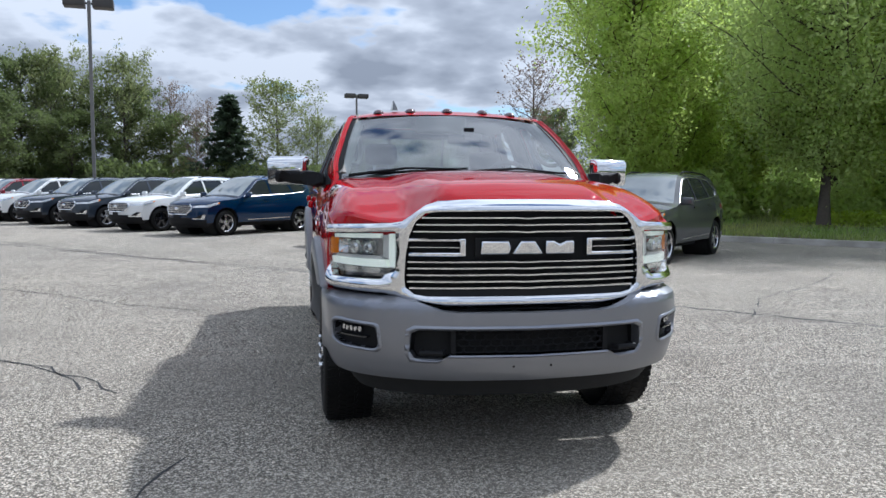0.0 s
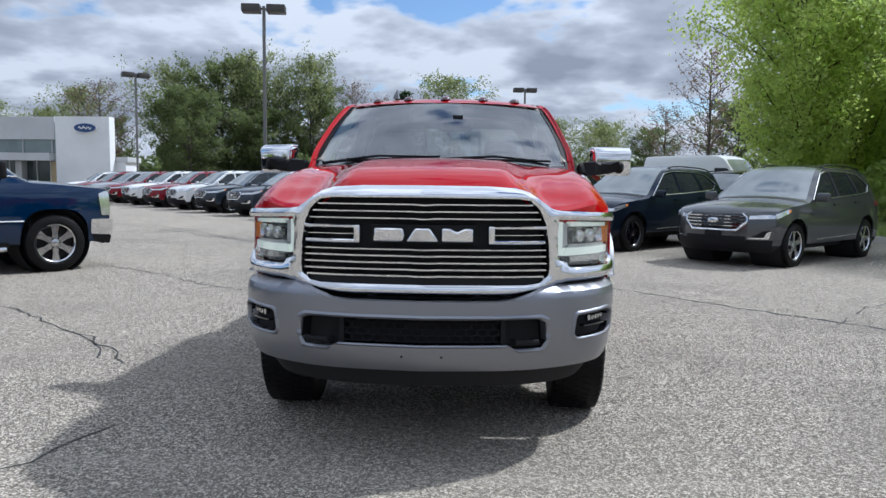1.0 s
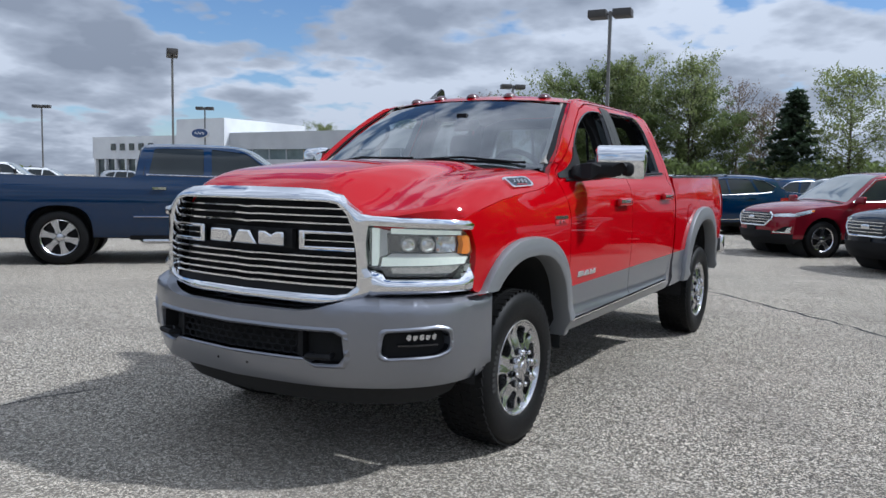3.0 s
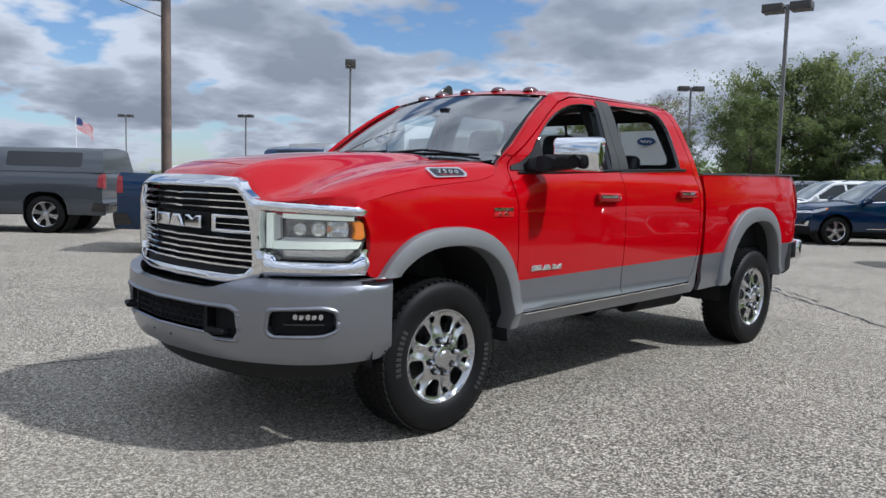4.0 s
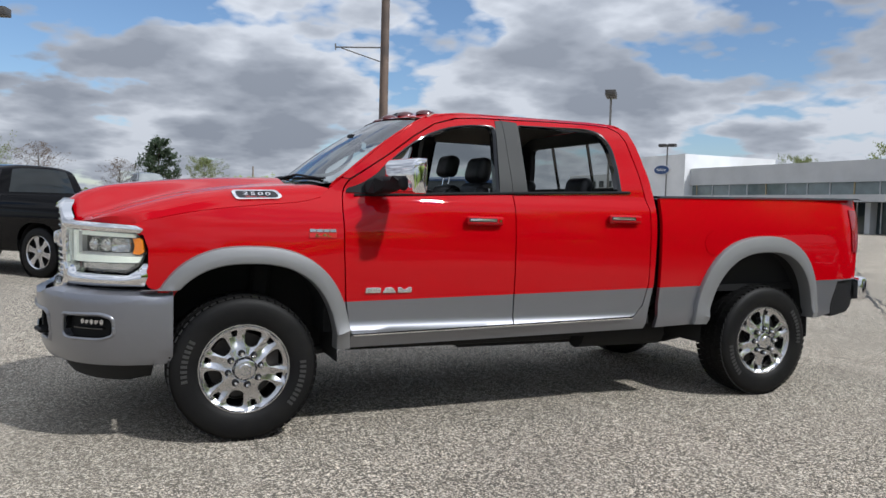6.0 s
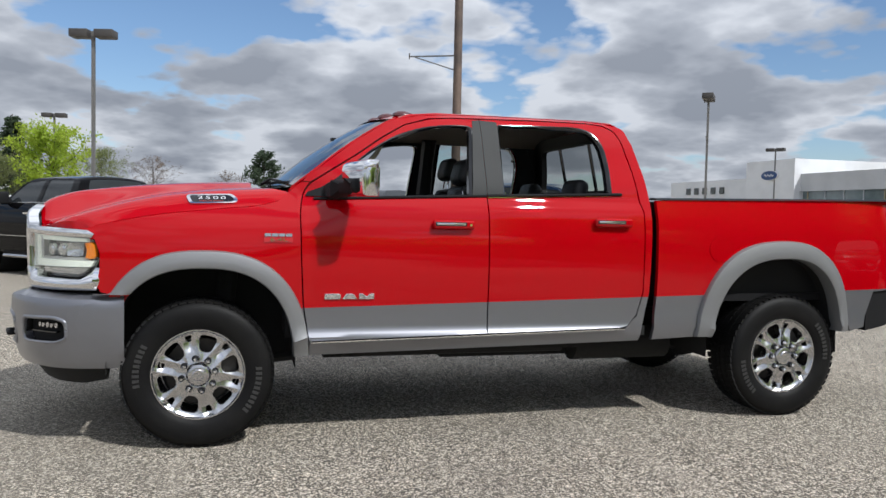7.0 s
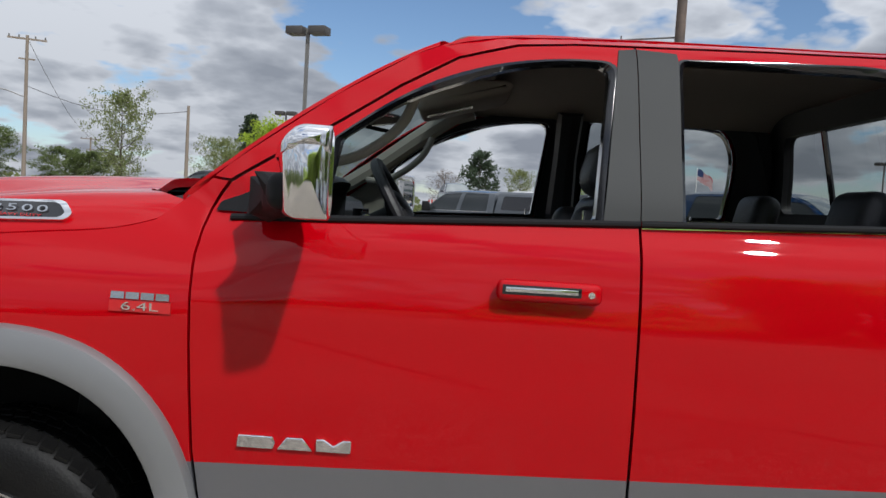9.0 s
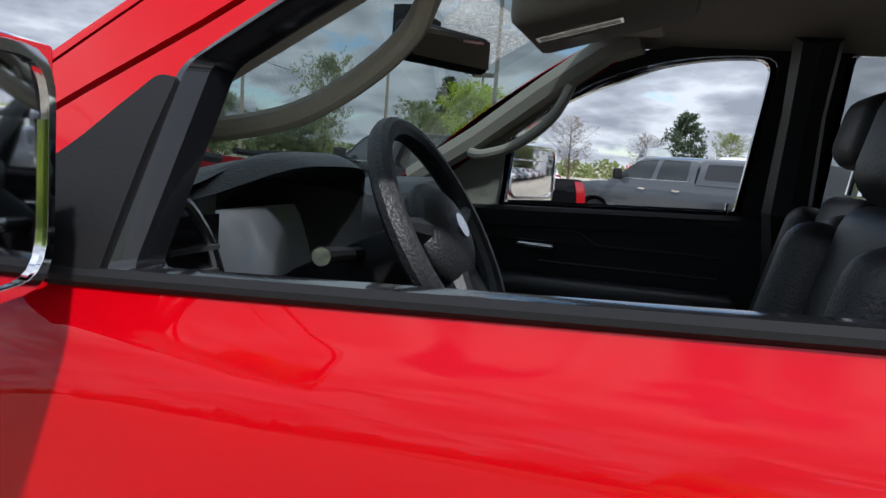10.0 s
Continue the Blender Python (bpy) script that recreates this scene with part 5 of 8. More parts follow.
# mirrors
for side in (1, -1):
    # the head: a flat-sided shell with a rounded brow and a separate cap
    shell = rounded([(0.045, 0.097), (-0.022, 0.097), (-0.050, 0.070), (-0.054, 0.020), (-0.049, -0.085), (-0.030, -0.097), (0.045, -0.097)], [0.006, 0.03, 0.03, 0.02, 0.012, 0.012, 0.006], 4)

    def prism(line, x0, x1, bev, dome=0.012):
        # straight sides, rounded rims and gently domed ends
        bm = bmesh.new()
        ys, zs = [y for y, z in line], [z for y, z in line]
        cy, cz = (min(ys) + max(ys)) / 2, (min(zs) + max(zs)) / 2
        hy, hz = (max(ys) - min(ys)) / 2, (max(zs) - min(zs)) / 2
        stations = []
        for q in range(6):
            a = math.pi / 2 * q / 5
            stations.append((bev * (1 - math.cos(a)), bev * (1 - math.sin(a)), 1.0))
        stations += [(bev, 0.0, f) for f in (0.93, 0.85, 0.75, 0.6, 0.45, 0.3, 0.15)]

        def ring(x, inset, f):
            return [bm.verts.new((side * x, cy + (y - cy) * (1 - inset / hy) * f, cz + (z - cz) * (1 - inset / hz) * f)) for y, z in line]
        rings = []
        for ins, back, f in reversed(stations):
            rings.append(ring(x0 + back - dome * (1 - f * f), ins, f))
        for ins, back, f in stations:
            rings.append(ring(x1 - back + dome * (1 - f * f), ins, f))
        n = len(line)
        for a, b in zip(rings, rings[1:]):
            for k in range(n):
                bm.faces.new((a[k], a[(k + 1) % n], b[(k + 1) % n], b[k]))
        bm.faces.new(rings[0][::-1])
        bm.faces.new(rings[-1])
        bmesh.ops.recalc_face_normals(bm, faces=bm.faces)
        return bm
    mirror = part("side_mirror", prism(shell, -0.124, 0.148, 0.014), M["chrome"], truck, "chrome-capped towing mirror on a black arm")
    cap = [(y * 1.05 - 0.001, z * 1.03) for y, z in shell if z > 0.045] + [(-0.056, 0.040), (0.046, 0.040)]
    part("mirror_cap", prism(cap, -0.127, 0.152, 0.016), M["chrome"], mirror, "bright chrome cap")
    mirror.location = (side * 1.145, 0.848, 1.508)
    mirror.rotation_euler = (0, 0, side * radians(17 if side > 0 else 29))
    undo = mirror.matrix_basis.inverted()
    # bezel and glass at the back of the head
    bez = rounded([(-0.116, -0.094), (0.143, -0.094), (0.143, 0.094), (-0.116, 0.094)], 0.045, 5)
    bm = sheet([(side * a, b) for a, b in (bez if side > 0 else bez[::-1])], lambda a, b, d: Vector((a, 0.049 - d, b)), 0.03, 0.1, [[(side * (0.012 + (a - 0.012) * 0.91), b * 0.90) for a, b in (bez if side > 0 else bez[::-1])]])
    bevelled(part("mirror_bezel", bm, M["chrome"], mirror, "chrome mirror bezel"), 0.005, 3)
    gl = [(side * (0.012 + (a - 0.012) * 0.935), b * 0.93) for a, b in (bez if side > 0 else bez[::-1])]
    bm = sheet(gl, lambda a, b, d: Vector((a, 0.042, b)), 0, 0.1, rim=False)
    if bm.faces and sum(f.normal.y for f in bm.faces) < 0:
        bmesh.ops.reverse_faces(bm, faces=bm.faces)
    part("mirror_glass", bm, M["mirror"], mirror, "mirror glass")
    bm = bmesh.new()
    box(bm, (side * 1.08, 0.785, 1.456), (0.33, 0.115, 0.104))
    bmesh.ops.subdivide_edges(bm, edges=[e for e in bm.edges if abs((e.verts[0].co - e.verts[1].co).x) > 0.2], cuts=5)
    for v in bm.verts:
        t = max(0.0, min(1.0, (1.06 - abs(v.co.x)) / 0.14))
        v.co.y = 0.785 + (v.co.y - 0.785) * (1 - 0.15 * t) - 0.07 * t * t
        v.co.z = 1.455 + (v.co.z - 1.455) * (1 - 0.1 * t) - 0.010 * t
        o = max(0.0, min(1.0, (abs(v.co.x) - 0.98) / 0.22))
        v.co.y += 0.060 * o * o if v.co.y < 0.785 else 0.015 * o
        v.co.z += 0.022 * o if v.co.z < 1.45 else 0.0
    bmesh.ops.bevel(bm, geom=[e for e in bm.edges if e.calc_face_angle(0) > 0.6], offset=0.03, segments=5, profile=0.5, affect="EDGES")
    arm = part("mirror_arm", bm, M["black"], mirror, "black mirror arm and lower housing")
    arm.matrix_parent_inverse = undo

# badges


for side in (1, -1):
    def badge_place(y, z, d, s=side):
        # lies on the flank of the hood
        lo, hi = 0.60, hood_side(y)
        for _ in range(24):
            m = (lo + hi) / 2
            lo, hi = (m, hi) if hood_z(m, y) > z else (lo, m)
        return Vector((s * (lo + 0.008 - d * 0.8), y, z + 0.006 - d * 0.6))
    ring = rounded([(-0.075, 1.392), (-0.055, 1.348), (0.190, 1.358), (0.205, 1.375), (0.172, 1.408), (-0.06, 1.400)], [0.015, 0.02, 0.015, 0.01, 0.02, 0.012])
    cen = (0.06, 1.379)
    hol = [(cen[0] + (y - cen[0]) * 0.86, cen[1] + (z - cen[1]) * 0.76) for y, z in ring]
    bevelled(part("hood_badge", sheet(ring, badge_place, 0.04, 0.05, [hol]), M["chrome"], hood, "chrome-framed hood badge"), 0.004, 2)
    part("badge_plate", sheet(hol, lambda y, z, d, s=side: badge_place(y, z, d + 0.001, s), 0.0, 0.05, rim=False), M["gloss_black"], hood)
    for k, digit in enumerate("2500"):
        lettering("badge_digit", digit, 0.028, M["chrome"], Matrix.Translation(badge_place(0.062 + side * (k - 1.5) * 0.041, 1.3805, -0.001)) @ pose(0, 0, 0, 62, 0, 90 if side > 0 else -90) @ Matrix.Diagonal((2.3, 1, 1, 1)), hood, 0.002)
    lettering("badge_text", "HEAVY DUTY", 0.0105, M["badge_red"], Matrix.Translation(badge_place(0.062, 1.3635, -0.001)) @ pose(0, 0, 0, 62, 0, 90 if side > 0 else -90) @ Matrix.Diagonal((2.0, 1, 1, 1)), hood, 0.001)
    # engine badge on the fender: plain chrome blocks over a red plate
    for k in range(4):
        y0 = 0.348 + k * 0.0385
        bm = sheet([(y0, 1.180), (y0 + 0.034, 1.180), (y0 + 0.034, 1.197), (y0, 1.197)], lambda y, z, d, s=side: Vector((s * (fender_x(y, z) + 0.005 - d), y, z)), 0.006, 0.05)
        part("engine_badge_block", bm, M["alloy"], truck)
    frame_line = [(0.345, 1.148), (0.502, 1.148), (0.502, 1.176), (0.345, 1.176)]
    part("engine_badge", sheet(frame_line, lambda y, z, d, s=side: Vector((s * (fender_x(y, z) + 0.004 - d), y, z)), 0.005, 0.05), M["badge_red"], truck, "small red and chrome engine badge")
    lettering("engine_badge_text", "6.4L", 0.030, M["chrome"], Matrix.Translation((side * (fender_x(0.42, 1.162) + 0.004), 0.424, 1.162)) @ pose(0, 0, 0, 90, 0, 90 if side > 0 else -90) @ Matrix.Diagonal((1.9, 1, 1, 1)), truck, 0.003)
    # door emblem: three chrome blocks
    for poly in ([(0.680, 0.825), (0.772, 0.825), (0.778, 0.842), (0.770, 0.858), (0.684, 0.858)], [(0.782, 0.825), (0.872, 0.825), (0.846, 0.858), (0.806, 0.858)], [(0.880, 0.825), (0.968, 0.825), (0.968, 0.858), (0.948, 0.858), (0.924, 0.842), (0.900, 0.858), (0.880, 0.858)]):
        bm = sheet(poly, lambda y, z, d, s=side: Vector((s * (door_x(y, z) + 0.009 - d), y, z)), 0.012, 0.05)
        bevelled(part("door_emblem_block", bm, M["chrome"], truck, "chrome emblem block"), 0.003, 2)

# bed: inner box, rails, tailgate, lamps, rear bumper
bm = boxes(((0.0, 3.77, 0.80), (1.68, 1.92, 0.05)), ((0.0, 2.83, 1.12), (1.74, 0.05, 0.62)), ((0.80, 3.77, 1.12), (0.05, 1.90, 0.62)), ((-0.80, 3.77, 1.12), (0.05, 1.90, 0.62)))
part("bed_liner", bm, M["black"], truck, "black bed liner", smooth=False)
for side in (1, -1):
    bm = grid(8, 3, lambda u, v: Vector((side * (0.945 - 0.14 * v), 2.80 + 1.94 * u, 1.442 + 0.036 * u + (0.014 if 0.2 < v < 0.9 else 0.0))))
    part("bed_rail_cap", bm, M["black"], truck, "black bed rail cap")
    part("tail_lamp", sheet([(4.62, 1.40), (4.66, 1.07), (4.75, 1.065), (4.755, 1.395)], lambda y, z, d, s=side: Vector((s * (bed_x(y, z) + 0.008 - d), y, z)), 0.05, 0.05), M["red_lens"], truck, "red tail lamp")
tg = bmesh.new()
box(tg, (0, 4.74, 1.17), (1.62, 0.07, 0.60))
bmesh.ops.bevel(tg, geom=tg.edges[:], offset=0.02, segments=2, profile=0.5, affect="EDGES")
part("tailgate", tg, M["red"], truck, "red tailgate")
bm = bmesh.new()
box(bm, (0, 0, 0), (1.92, 0.16, 0.19))
for v in bm.verts:
    if abs(v.co.x) > 0.9 and v.co.y > 0:
        v.co.y -= 0.07
bmesh.ops.bevel(bm, geom=bm.edges[:], offset=0.03, segments=3, profile=0.5, affect="EDGES")
rb = part("rear_bumper", bm, M["chrome"], truck, "bright rear bumper with a black end")
rb.location = (0, 4.83, 0.78)
for side in (1, -1):
    bm = sheet([(4.46, 0.85), (4.46, 0.57), (4.66, 0.60), (4.79, 0.70), (4.80, 0.86)], lambda y, z, d, s=side: Vector((s * (0.955 - rear_in(y) - d), y, z)), 0.08, 0.08)
    part("bumper_end", bm, M["black"], rb).matrix_parent_inverse = rb.matrix_basis.inverted()
    # rocker panel
    bright = [(0.61, 0.576), (0.61, 0.583), (2.57, 0.624), (2.57, 0.617)]
    part("rocker_strip", sheet(bright, lambda y, z, d, s=side: Vector((s * (0.992 - d), y, z)), 0.03, 0.3), M["chrome"], truck, "thin bright rocker strip")

# chassis
bm = boxes(((0.42, 1.9, 0.50), (0.08, 5.2, 0.16)), ((-0.42, 1.9, 0.50), (0.08, 5.2, 0.16)), ((0, 1.2, 0.46), (0.7, 0.9, 0.18)), ((0, 0.2, 0.62), (0.9, 1.1, 0.4)), ((0, 2.9, 0.56), (0.9, 0.2, 0.12)))
cyl(bm, (-0.8, WB, AXLE), (0.8, WB, AXLE), 0.06, n=12)
cyl(bm, (-0.8, 0, AXLE), (0.8, 0, AXLE), 0.05, n=12)
cyl(bm, (0, WB - 0.2, AXLE), (0, WB + 0.15, AXLE), 0.17, 0.12, 14)
cyl(bm, (-0.2, -0.18, AXLE), (-0.2, 0.15, AXLE), 0.14, 0.10, 14)
cyl(bm, (0.0, 1.4, 0.5), (0.0, WB - 0.2, 0.44), 0.05, n=10)
cyl(bm, (0.55, 2.4, 0.47), (0.55, 3.1, 0.47), 0.12, n=14)
for s in (1, -1):
    cyl(bm, (s * 0.55, WB - 0.15, 0.36), (s * 0.5, WB - 0.3, 0.85), 0.035, n=8)
    cyl(bm, (s * 0.60, 0.1, 0.40), (s * 0.55, 0.15, 0.95), 0.06, n=10)
    cyl(bm, (s * 0.6, 0.55, 0.44), (s * 0.6, 0.1, 0.40), 0.03, n=8)
for s in (1, -1):
    cyl(bm, (s * 0.62, 0.9, 0.47), (s * 0.62, 2.3, 0.47), 0.045, n=10)
    box(bm, (s * 0.70, 1.55, 0.505), (0.10, 1.7, 0.07))
box(bm, (0.56, 1.00, 0.465), (0.14, 0.30, 0.07))
box(bm, (0.25, 2.0, 0.45), (0.5, 1.0, 0.14))
cyl(bm, (0, 4.35, 0.52), (0, 4.35, 0.72), 0.36, n=24)
part("chassis", bm, M["void"], truck, "dark chassis and axles")
bm = boxes(((0, 1.65, 0.60), (1.84, 2.2, 0.06)), ((0, 0.50, 0.98), (1.64, 0.05, 0.80)), ((0, -0.45, 1.05), (1.2, 0.05, 0.5)), ((0, -0.2, 1.15), (1.3, 1.2, 0.1)))
part("floor_pan", bm, M["void"], truck, "dark cab floor and bulkhead", smooth=False)


# ---- ground ----


bm = bmesh.new()
rings = [0, 6, 15, 40, 100, 300, 900, 3000]
prev = [bm.verts.new((0, 0, 0))]
for r in rings[1:]:
    cur = [bm.verts.new((r * math.cos(2 * math.pi * k / 32), r * math.sin(2 * math.pi * k / 32), 0)) for k in range(32)]
    for k in range(32):
        if len(prev) == 1:
            bm.faces.new((prev[0], cur[k], cur[(k + 1) % 32]))
        else:
            bm.faces.new((prev[k], cur[k], cur[(k + 1) % 32], prev[(k + 1) % 32]))
    prev = cur
ground = tagged(part("ground", bm, M["asphalt"], smooth=False), "worn pale grey asphalt parking lot with cracks", "ground", kind="structure")

# cracks in the asphalt
rng = random.Random(5)


def crack(pts, width, name="asphalt_crack"):
    line = []
    for (x0, y0), (x1, y1) in zip(pts, pts[1:]):
        n = max(3, int(math.hypot(x1 - x0, y1 - y0) / 0.16))
        for i in range(n):
            u = i / n
            line.append(Vector((x0 + (x1 - x0) * u, y0 + (y1 - y0) * u)))
    line.append(Vector(pts[-1]))
    bm = bmesh.new()
    rows = []
    for i, p in enumerate(line):
        d = (line[min(i + 1, len(line) - 1)] - line[max(i - 1, 0)]).normalized()
        n = Vector((-d.y, d.x))
        p = p + n * rng.uniform(-0.035, 0.035)
        w = width * rng.uniform(0.35, 1.2)
        rows.append((bm.verts.new((*(p - n * w), 0.003)), bm.verts.new((*(p + n * w), 0.003))))
    for a, b in zip(rows, rows[1:]):
        bm.faces.new((a[0], b[0], b[1], a[1]))
    return tagged(part(name, bm, M["seal"], smooth=False), "dark crack running through the asphalt", "crack", kind="structure")


crack([(-14, 21.2), (-8, 15.2), (-2.4, 9.45), (1.97, 5.25), (3.19, 3.75), (4.63, 2.15), (8, -1.6), (12, -6)], 0.030)
crack([(3.73, 2.91), (4.6, 4.1), (5.9, 5.0), (7.5, 6.5), (8.1, 7.9)], 0.010)
crack([(4.6, 4.1), (6.0, 3.6), (7.4, 3.9)], 0.007)
crack([(-2.35, 0.75), (-2.7, 1.25), (-3.5, 2.0), (-4.5, 2.95), (-5.6, 3.5)], 0.013)
crack([(-4.3, 2.8), (-5.3, 1.9), (-6.8, 1.5)], 0.008)
crack([(-9.5, 17.5), (-7.63, 15.38), (-4.18, 11.36), (-1.11, 8.46), (0.4, 7.0)], 0.024)
crack([(-6.2, 7.4), (-5.1, 6.62), (-4.19, 5.92), (-3.31, 4.99), (-2.2, 4.3)], 0.016)
crack([(-3.48, 1.94), (-3.03, 1.66), (-2.59, 0.91)], 0.010)
crack([(-6.2, 8.2), (-3.8, 9.0), (-1.5, 8.2), (0.6, 8.9)], 0.009)
crack([(-3.2, -2.2), (-2.4, -1.9), (-1.9, -1.2), (-1.75, -0.6)], 0.009)
crack([(-9, -3), (-6.2, -0.6), (-4.4, 1.4)], 0.010)
crack([(2.6, -3.2), (3.4, -2.4), (4.6, -2.1)], 0.006)
crack([(5.6, 0.8), (4.9, 2.0), (4.6, 3.0)], 0.006)

# verge beyond the kerb
KD, KN, KP = Vector((0.673, -0.740)), Vector((0.740, 0.673)), Vector((9.95, 13.71))


def along(s, d):
    p = KP + KD * s + KN * d
    return p.x, p.y


bm = bmesh.new()
n = 22
for i in range(n):
    s0 = -2.2 + i * 1.65
    prof = [(0.0, 0.0), (0.012, 0.135), (0.03, 0.15), (0.15, 0.15), (0.16, 0.10)]
    a = [bm.verts.new((*along(s0 + 0.006, d), z)) for d, z in prof]
    b = [bm.verts.new((*along(s0 + 1.644, d), z)) for d, z in prof]
    for k in range(len(prof) - 1):
        bm.faces.new((a[k], b[k], b[k + 1], a[k + 1]))
    bm.faces.new(a)
    bm.faces.new(b[::-1])
tagged(part("kerb", bm, M["concrete"], smooth=False), "pale worn concrete kerb at the edge of the lot", "kerb", kind="structure")
bm = grid(40, 24, lambda u, v: Vector((*along(-2.2 + 46 * u + 6 * v * (u - 0.1), 0.15 + 62 * v * v), 0.125 + 0.5 * v + 0.06 * noise.noise(Vector((u * 30, v * 30, 0))) * min(1, v * 8))))
verge = tagged(part("verge", bm, M["soil"]), "grassy verge with bare soil beyond the kerb", "verge", kind="structure")


def blades(name, count, where, hmin, hmax, mat, seed, label, lean=0.3, width=0.012):
    r = np.random.RandomState(seed)
    verts, faces = [], []
    for i in range(count):
        x, y, z = where(r)
        h = r.uniform(hmin, hmax)
        a = r.uniform(0, 6.283)
        w = width * r.uniform(0.6, 1.5)
        dx, dy = math.cos(a) * w, math.sin(a) * w
        lx, ly = r.normal(0, lean, 2) * h
        k = len(verts)
        verts += [(x - dx, y - dy, z), (x + dx, y + dy, z), (x + lx * 0.5 + dx * 0.6, y + ly * 0.5 + dy * 0.6, z + h * 0.6), (x + lx, y + ly, z + h)]
        faces += [(k, k + 1, k + 2), (k, k + 2, k + 3)]
    me = bpy.data.meshes.new(name)
    me.from_pydata(verts, [], faces)
    me.materials.append(mat)
    return tagged(new(name, me), label, "grass", kind="stuff")


def verge_spot(r, s0=-2, s1=18, d0=0.25, d1=14):
    d = d0 + (d1 - d0) * r.uniform(0, 1) ** 1.5
    x, y = along(r.uniform(s0, s1), d)
    v = math.sqrt(max(0, d - 0.15) / 62)
    return x, y, 0.12 + 0.5 * v


blades("grass", 26000, verge_spot, 0.05, 0.22, M["grass"], 3, "sparse spring grass on the verge")


def clumps(name, spots, mat, seed, size, count, label, cat="shrub", kind="stuff"):
    """Low leafy growth: leaves scattered in overlapping mounds (x, y, z, radius, height)."""
    r = np.random.RandomState(seed)
    P = []
    for x, y, z, rad, h in spots:
        k = int(count * rad * h)
        d = r.normal(0, 1, (k, 3))
        d /= np.linalg.norm(d, axis=1)[:, None]
        q = d * (r.uniform(0.25, 1, k) ** 0.5)[:, None] * (rad, rad, h)
        q[:, 2] = np.abs(q[:, 2])
        P.append(q + (x, y, z))
    P = np.concatenate(P)
    return tagged(new(name, leaf_mesh(name, P, size, mat, r)), label, cat, kind=kind)


def leaf_mesh(name, P, size, mat, r):
    k = len(P)
    a = r.normal(0, 1, (k, 3))
    a /= np.linalg.norm(a, axis=1)[:, None]
    b = np.cross(a, r.normal(0, 1, (k, 3)))
    b /= np.linalg.norm(b, axis=1)[:, None]
    s = size * r.uniform(0.6, 1.4, k)[:, None]
    V = np.stack([P - a * s, P - b * s * 0.55 + a * s * 0.1, P + a * s, P + b * s * 0.55 + a * s * 0.1], 1).reshape(-1, 3)
    me = bpy.data.meshes.new(name)
    me.from_pydata(V.tolist(), [], [(4 * i, 4 * i + 1, 4 * i + 2, 4 * i + 3) for i in range(k)])
    me.materials.append(mat)
    return me


# ---- trees ----
def grow(seed, h, width, form, leaf, leaves, leaf_size, limbs=26, twigs=7, base=0.22, trunk_r=0.16, spread=0.9, scatter=0.028):
    """A tree: tapered trunk with limbs and twigs, and a crown of small leaves at the twigs."""
    r = np.random.RandomState(seed)
    bm = bmesh.new()
    tips = []
    pts = [Vector((0, 0, -0.1))]
    x = y = 0.0
    for i in range(1, 8):
        x += r.normal(0, 0.02) * h * 0.2
        y += r.normal(0, 0.02) * h * 0.2
        pts.append(Vector((x, y, h * 0.92 * i / 7)))
    tube(bm, pts, [trunk_r * (1.25 if i == 0 else 1) * (1 - 0.9 * (i / 7) ** 0.8) for i in range(8)], 9)

    def stem(z):
        f = max(0, min(6.999, z / (h * 0.92) * 7))
        return pts[int(f)].lerp(pts[int(f) + 1], f - int(f))
    for i in range(limbs):
        u = base + (0.96 - base) * ((i + r.uniform(0, 0.8)) / limbs)
        p = stem(u * h * 0.92)
        a = i * 2.39996 + r.uniform(-0.5, 0.5)
        if form == "conifer":
            reach = width / 2 * (1.0 - ((u - base) / (1 - base)) ** 0.9) * r.uniform(0.75, 1.1) + 0.15
            rise = -0.05 + 0.25 * u
        else:
            env = math.sin(math.pi * min(1, max(0.05, (u - base * 0.6) / (1.06 - base * 0.6))) ** 0.85)
            reach = width / 2 * max(0.25, env) * r.uniform(0.65, 1.12)
            rise = spread * r.uniform(0.5, 1.0)
        end = p + Vector((math.cos(a) * reach, math.sin(a) * reach, reach * rise))
        end.z = min(end.z, h * r.uniform(0.95, 1.02))
        midp = p.lerp(end, 0.5) + Vector((r.normal(0, 0.06), r.normal(0, 0.06), -0.10 if form != "conifer" else 0.04)) * reach
        r0 = trunk_r * (0.30 if form != "conifer" else 0.2) * (1 - 0.75 * u) + 0.006
        tube(bm, [p, midp, end], [r0, r0 * 0.6, r0 * 0.2], 5)
        for j in range(twigs):
            v = 0.25 + 0.75 * (j + r.uniform(0, 1)) / twigs
            q = p.lerp(midp, v * 2) if v < 0.5 else midp.lerp(end, v * 2 - 1)
            d = Vector((r.normal(0, 1), r.normal(0, 1), r.normal(0.35, 0.7) if form != "conifer" else r.normal(-0.1, 0.25))).normalized() * reach * r.uniform(0.18, 0.42)
            tube(bm, [q, q + d * 0.55 + Vector((0, 0, 0.03 * reach)), q + d], [r0 * 0.3, r0 * 0.2, r0 * 0.08], 3)
            tips.append((q, q + d))
    trunk_bm = bm
    k = len(tips)
    A = np.array([t[0] for t in tips])
    B = np.array([t[1] for t in tips])
    idx = r.randint(0, k, leaves)
    f = r.uniform(0.15, 1.1, leaves)[:, None]
    P = A[idx] * (1 - f) + B[idx] * f + r.normal(0, 1, (leaves, 3)) * width * (scatter if form != "conifer" else 0.018)
    return trunk_bm, (P, leaf_size, leaf, r)


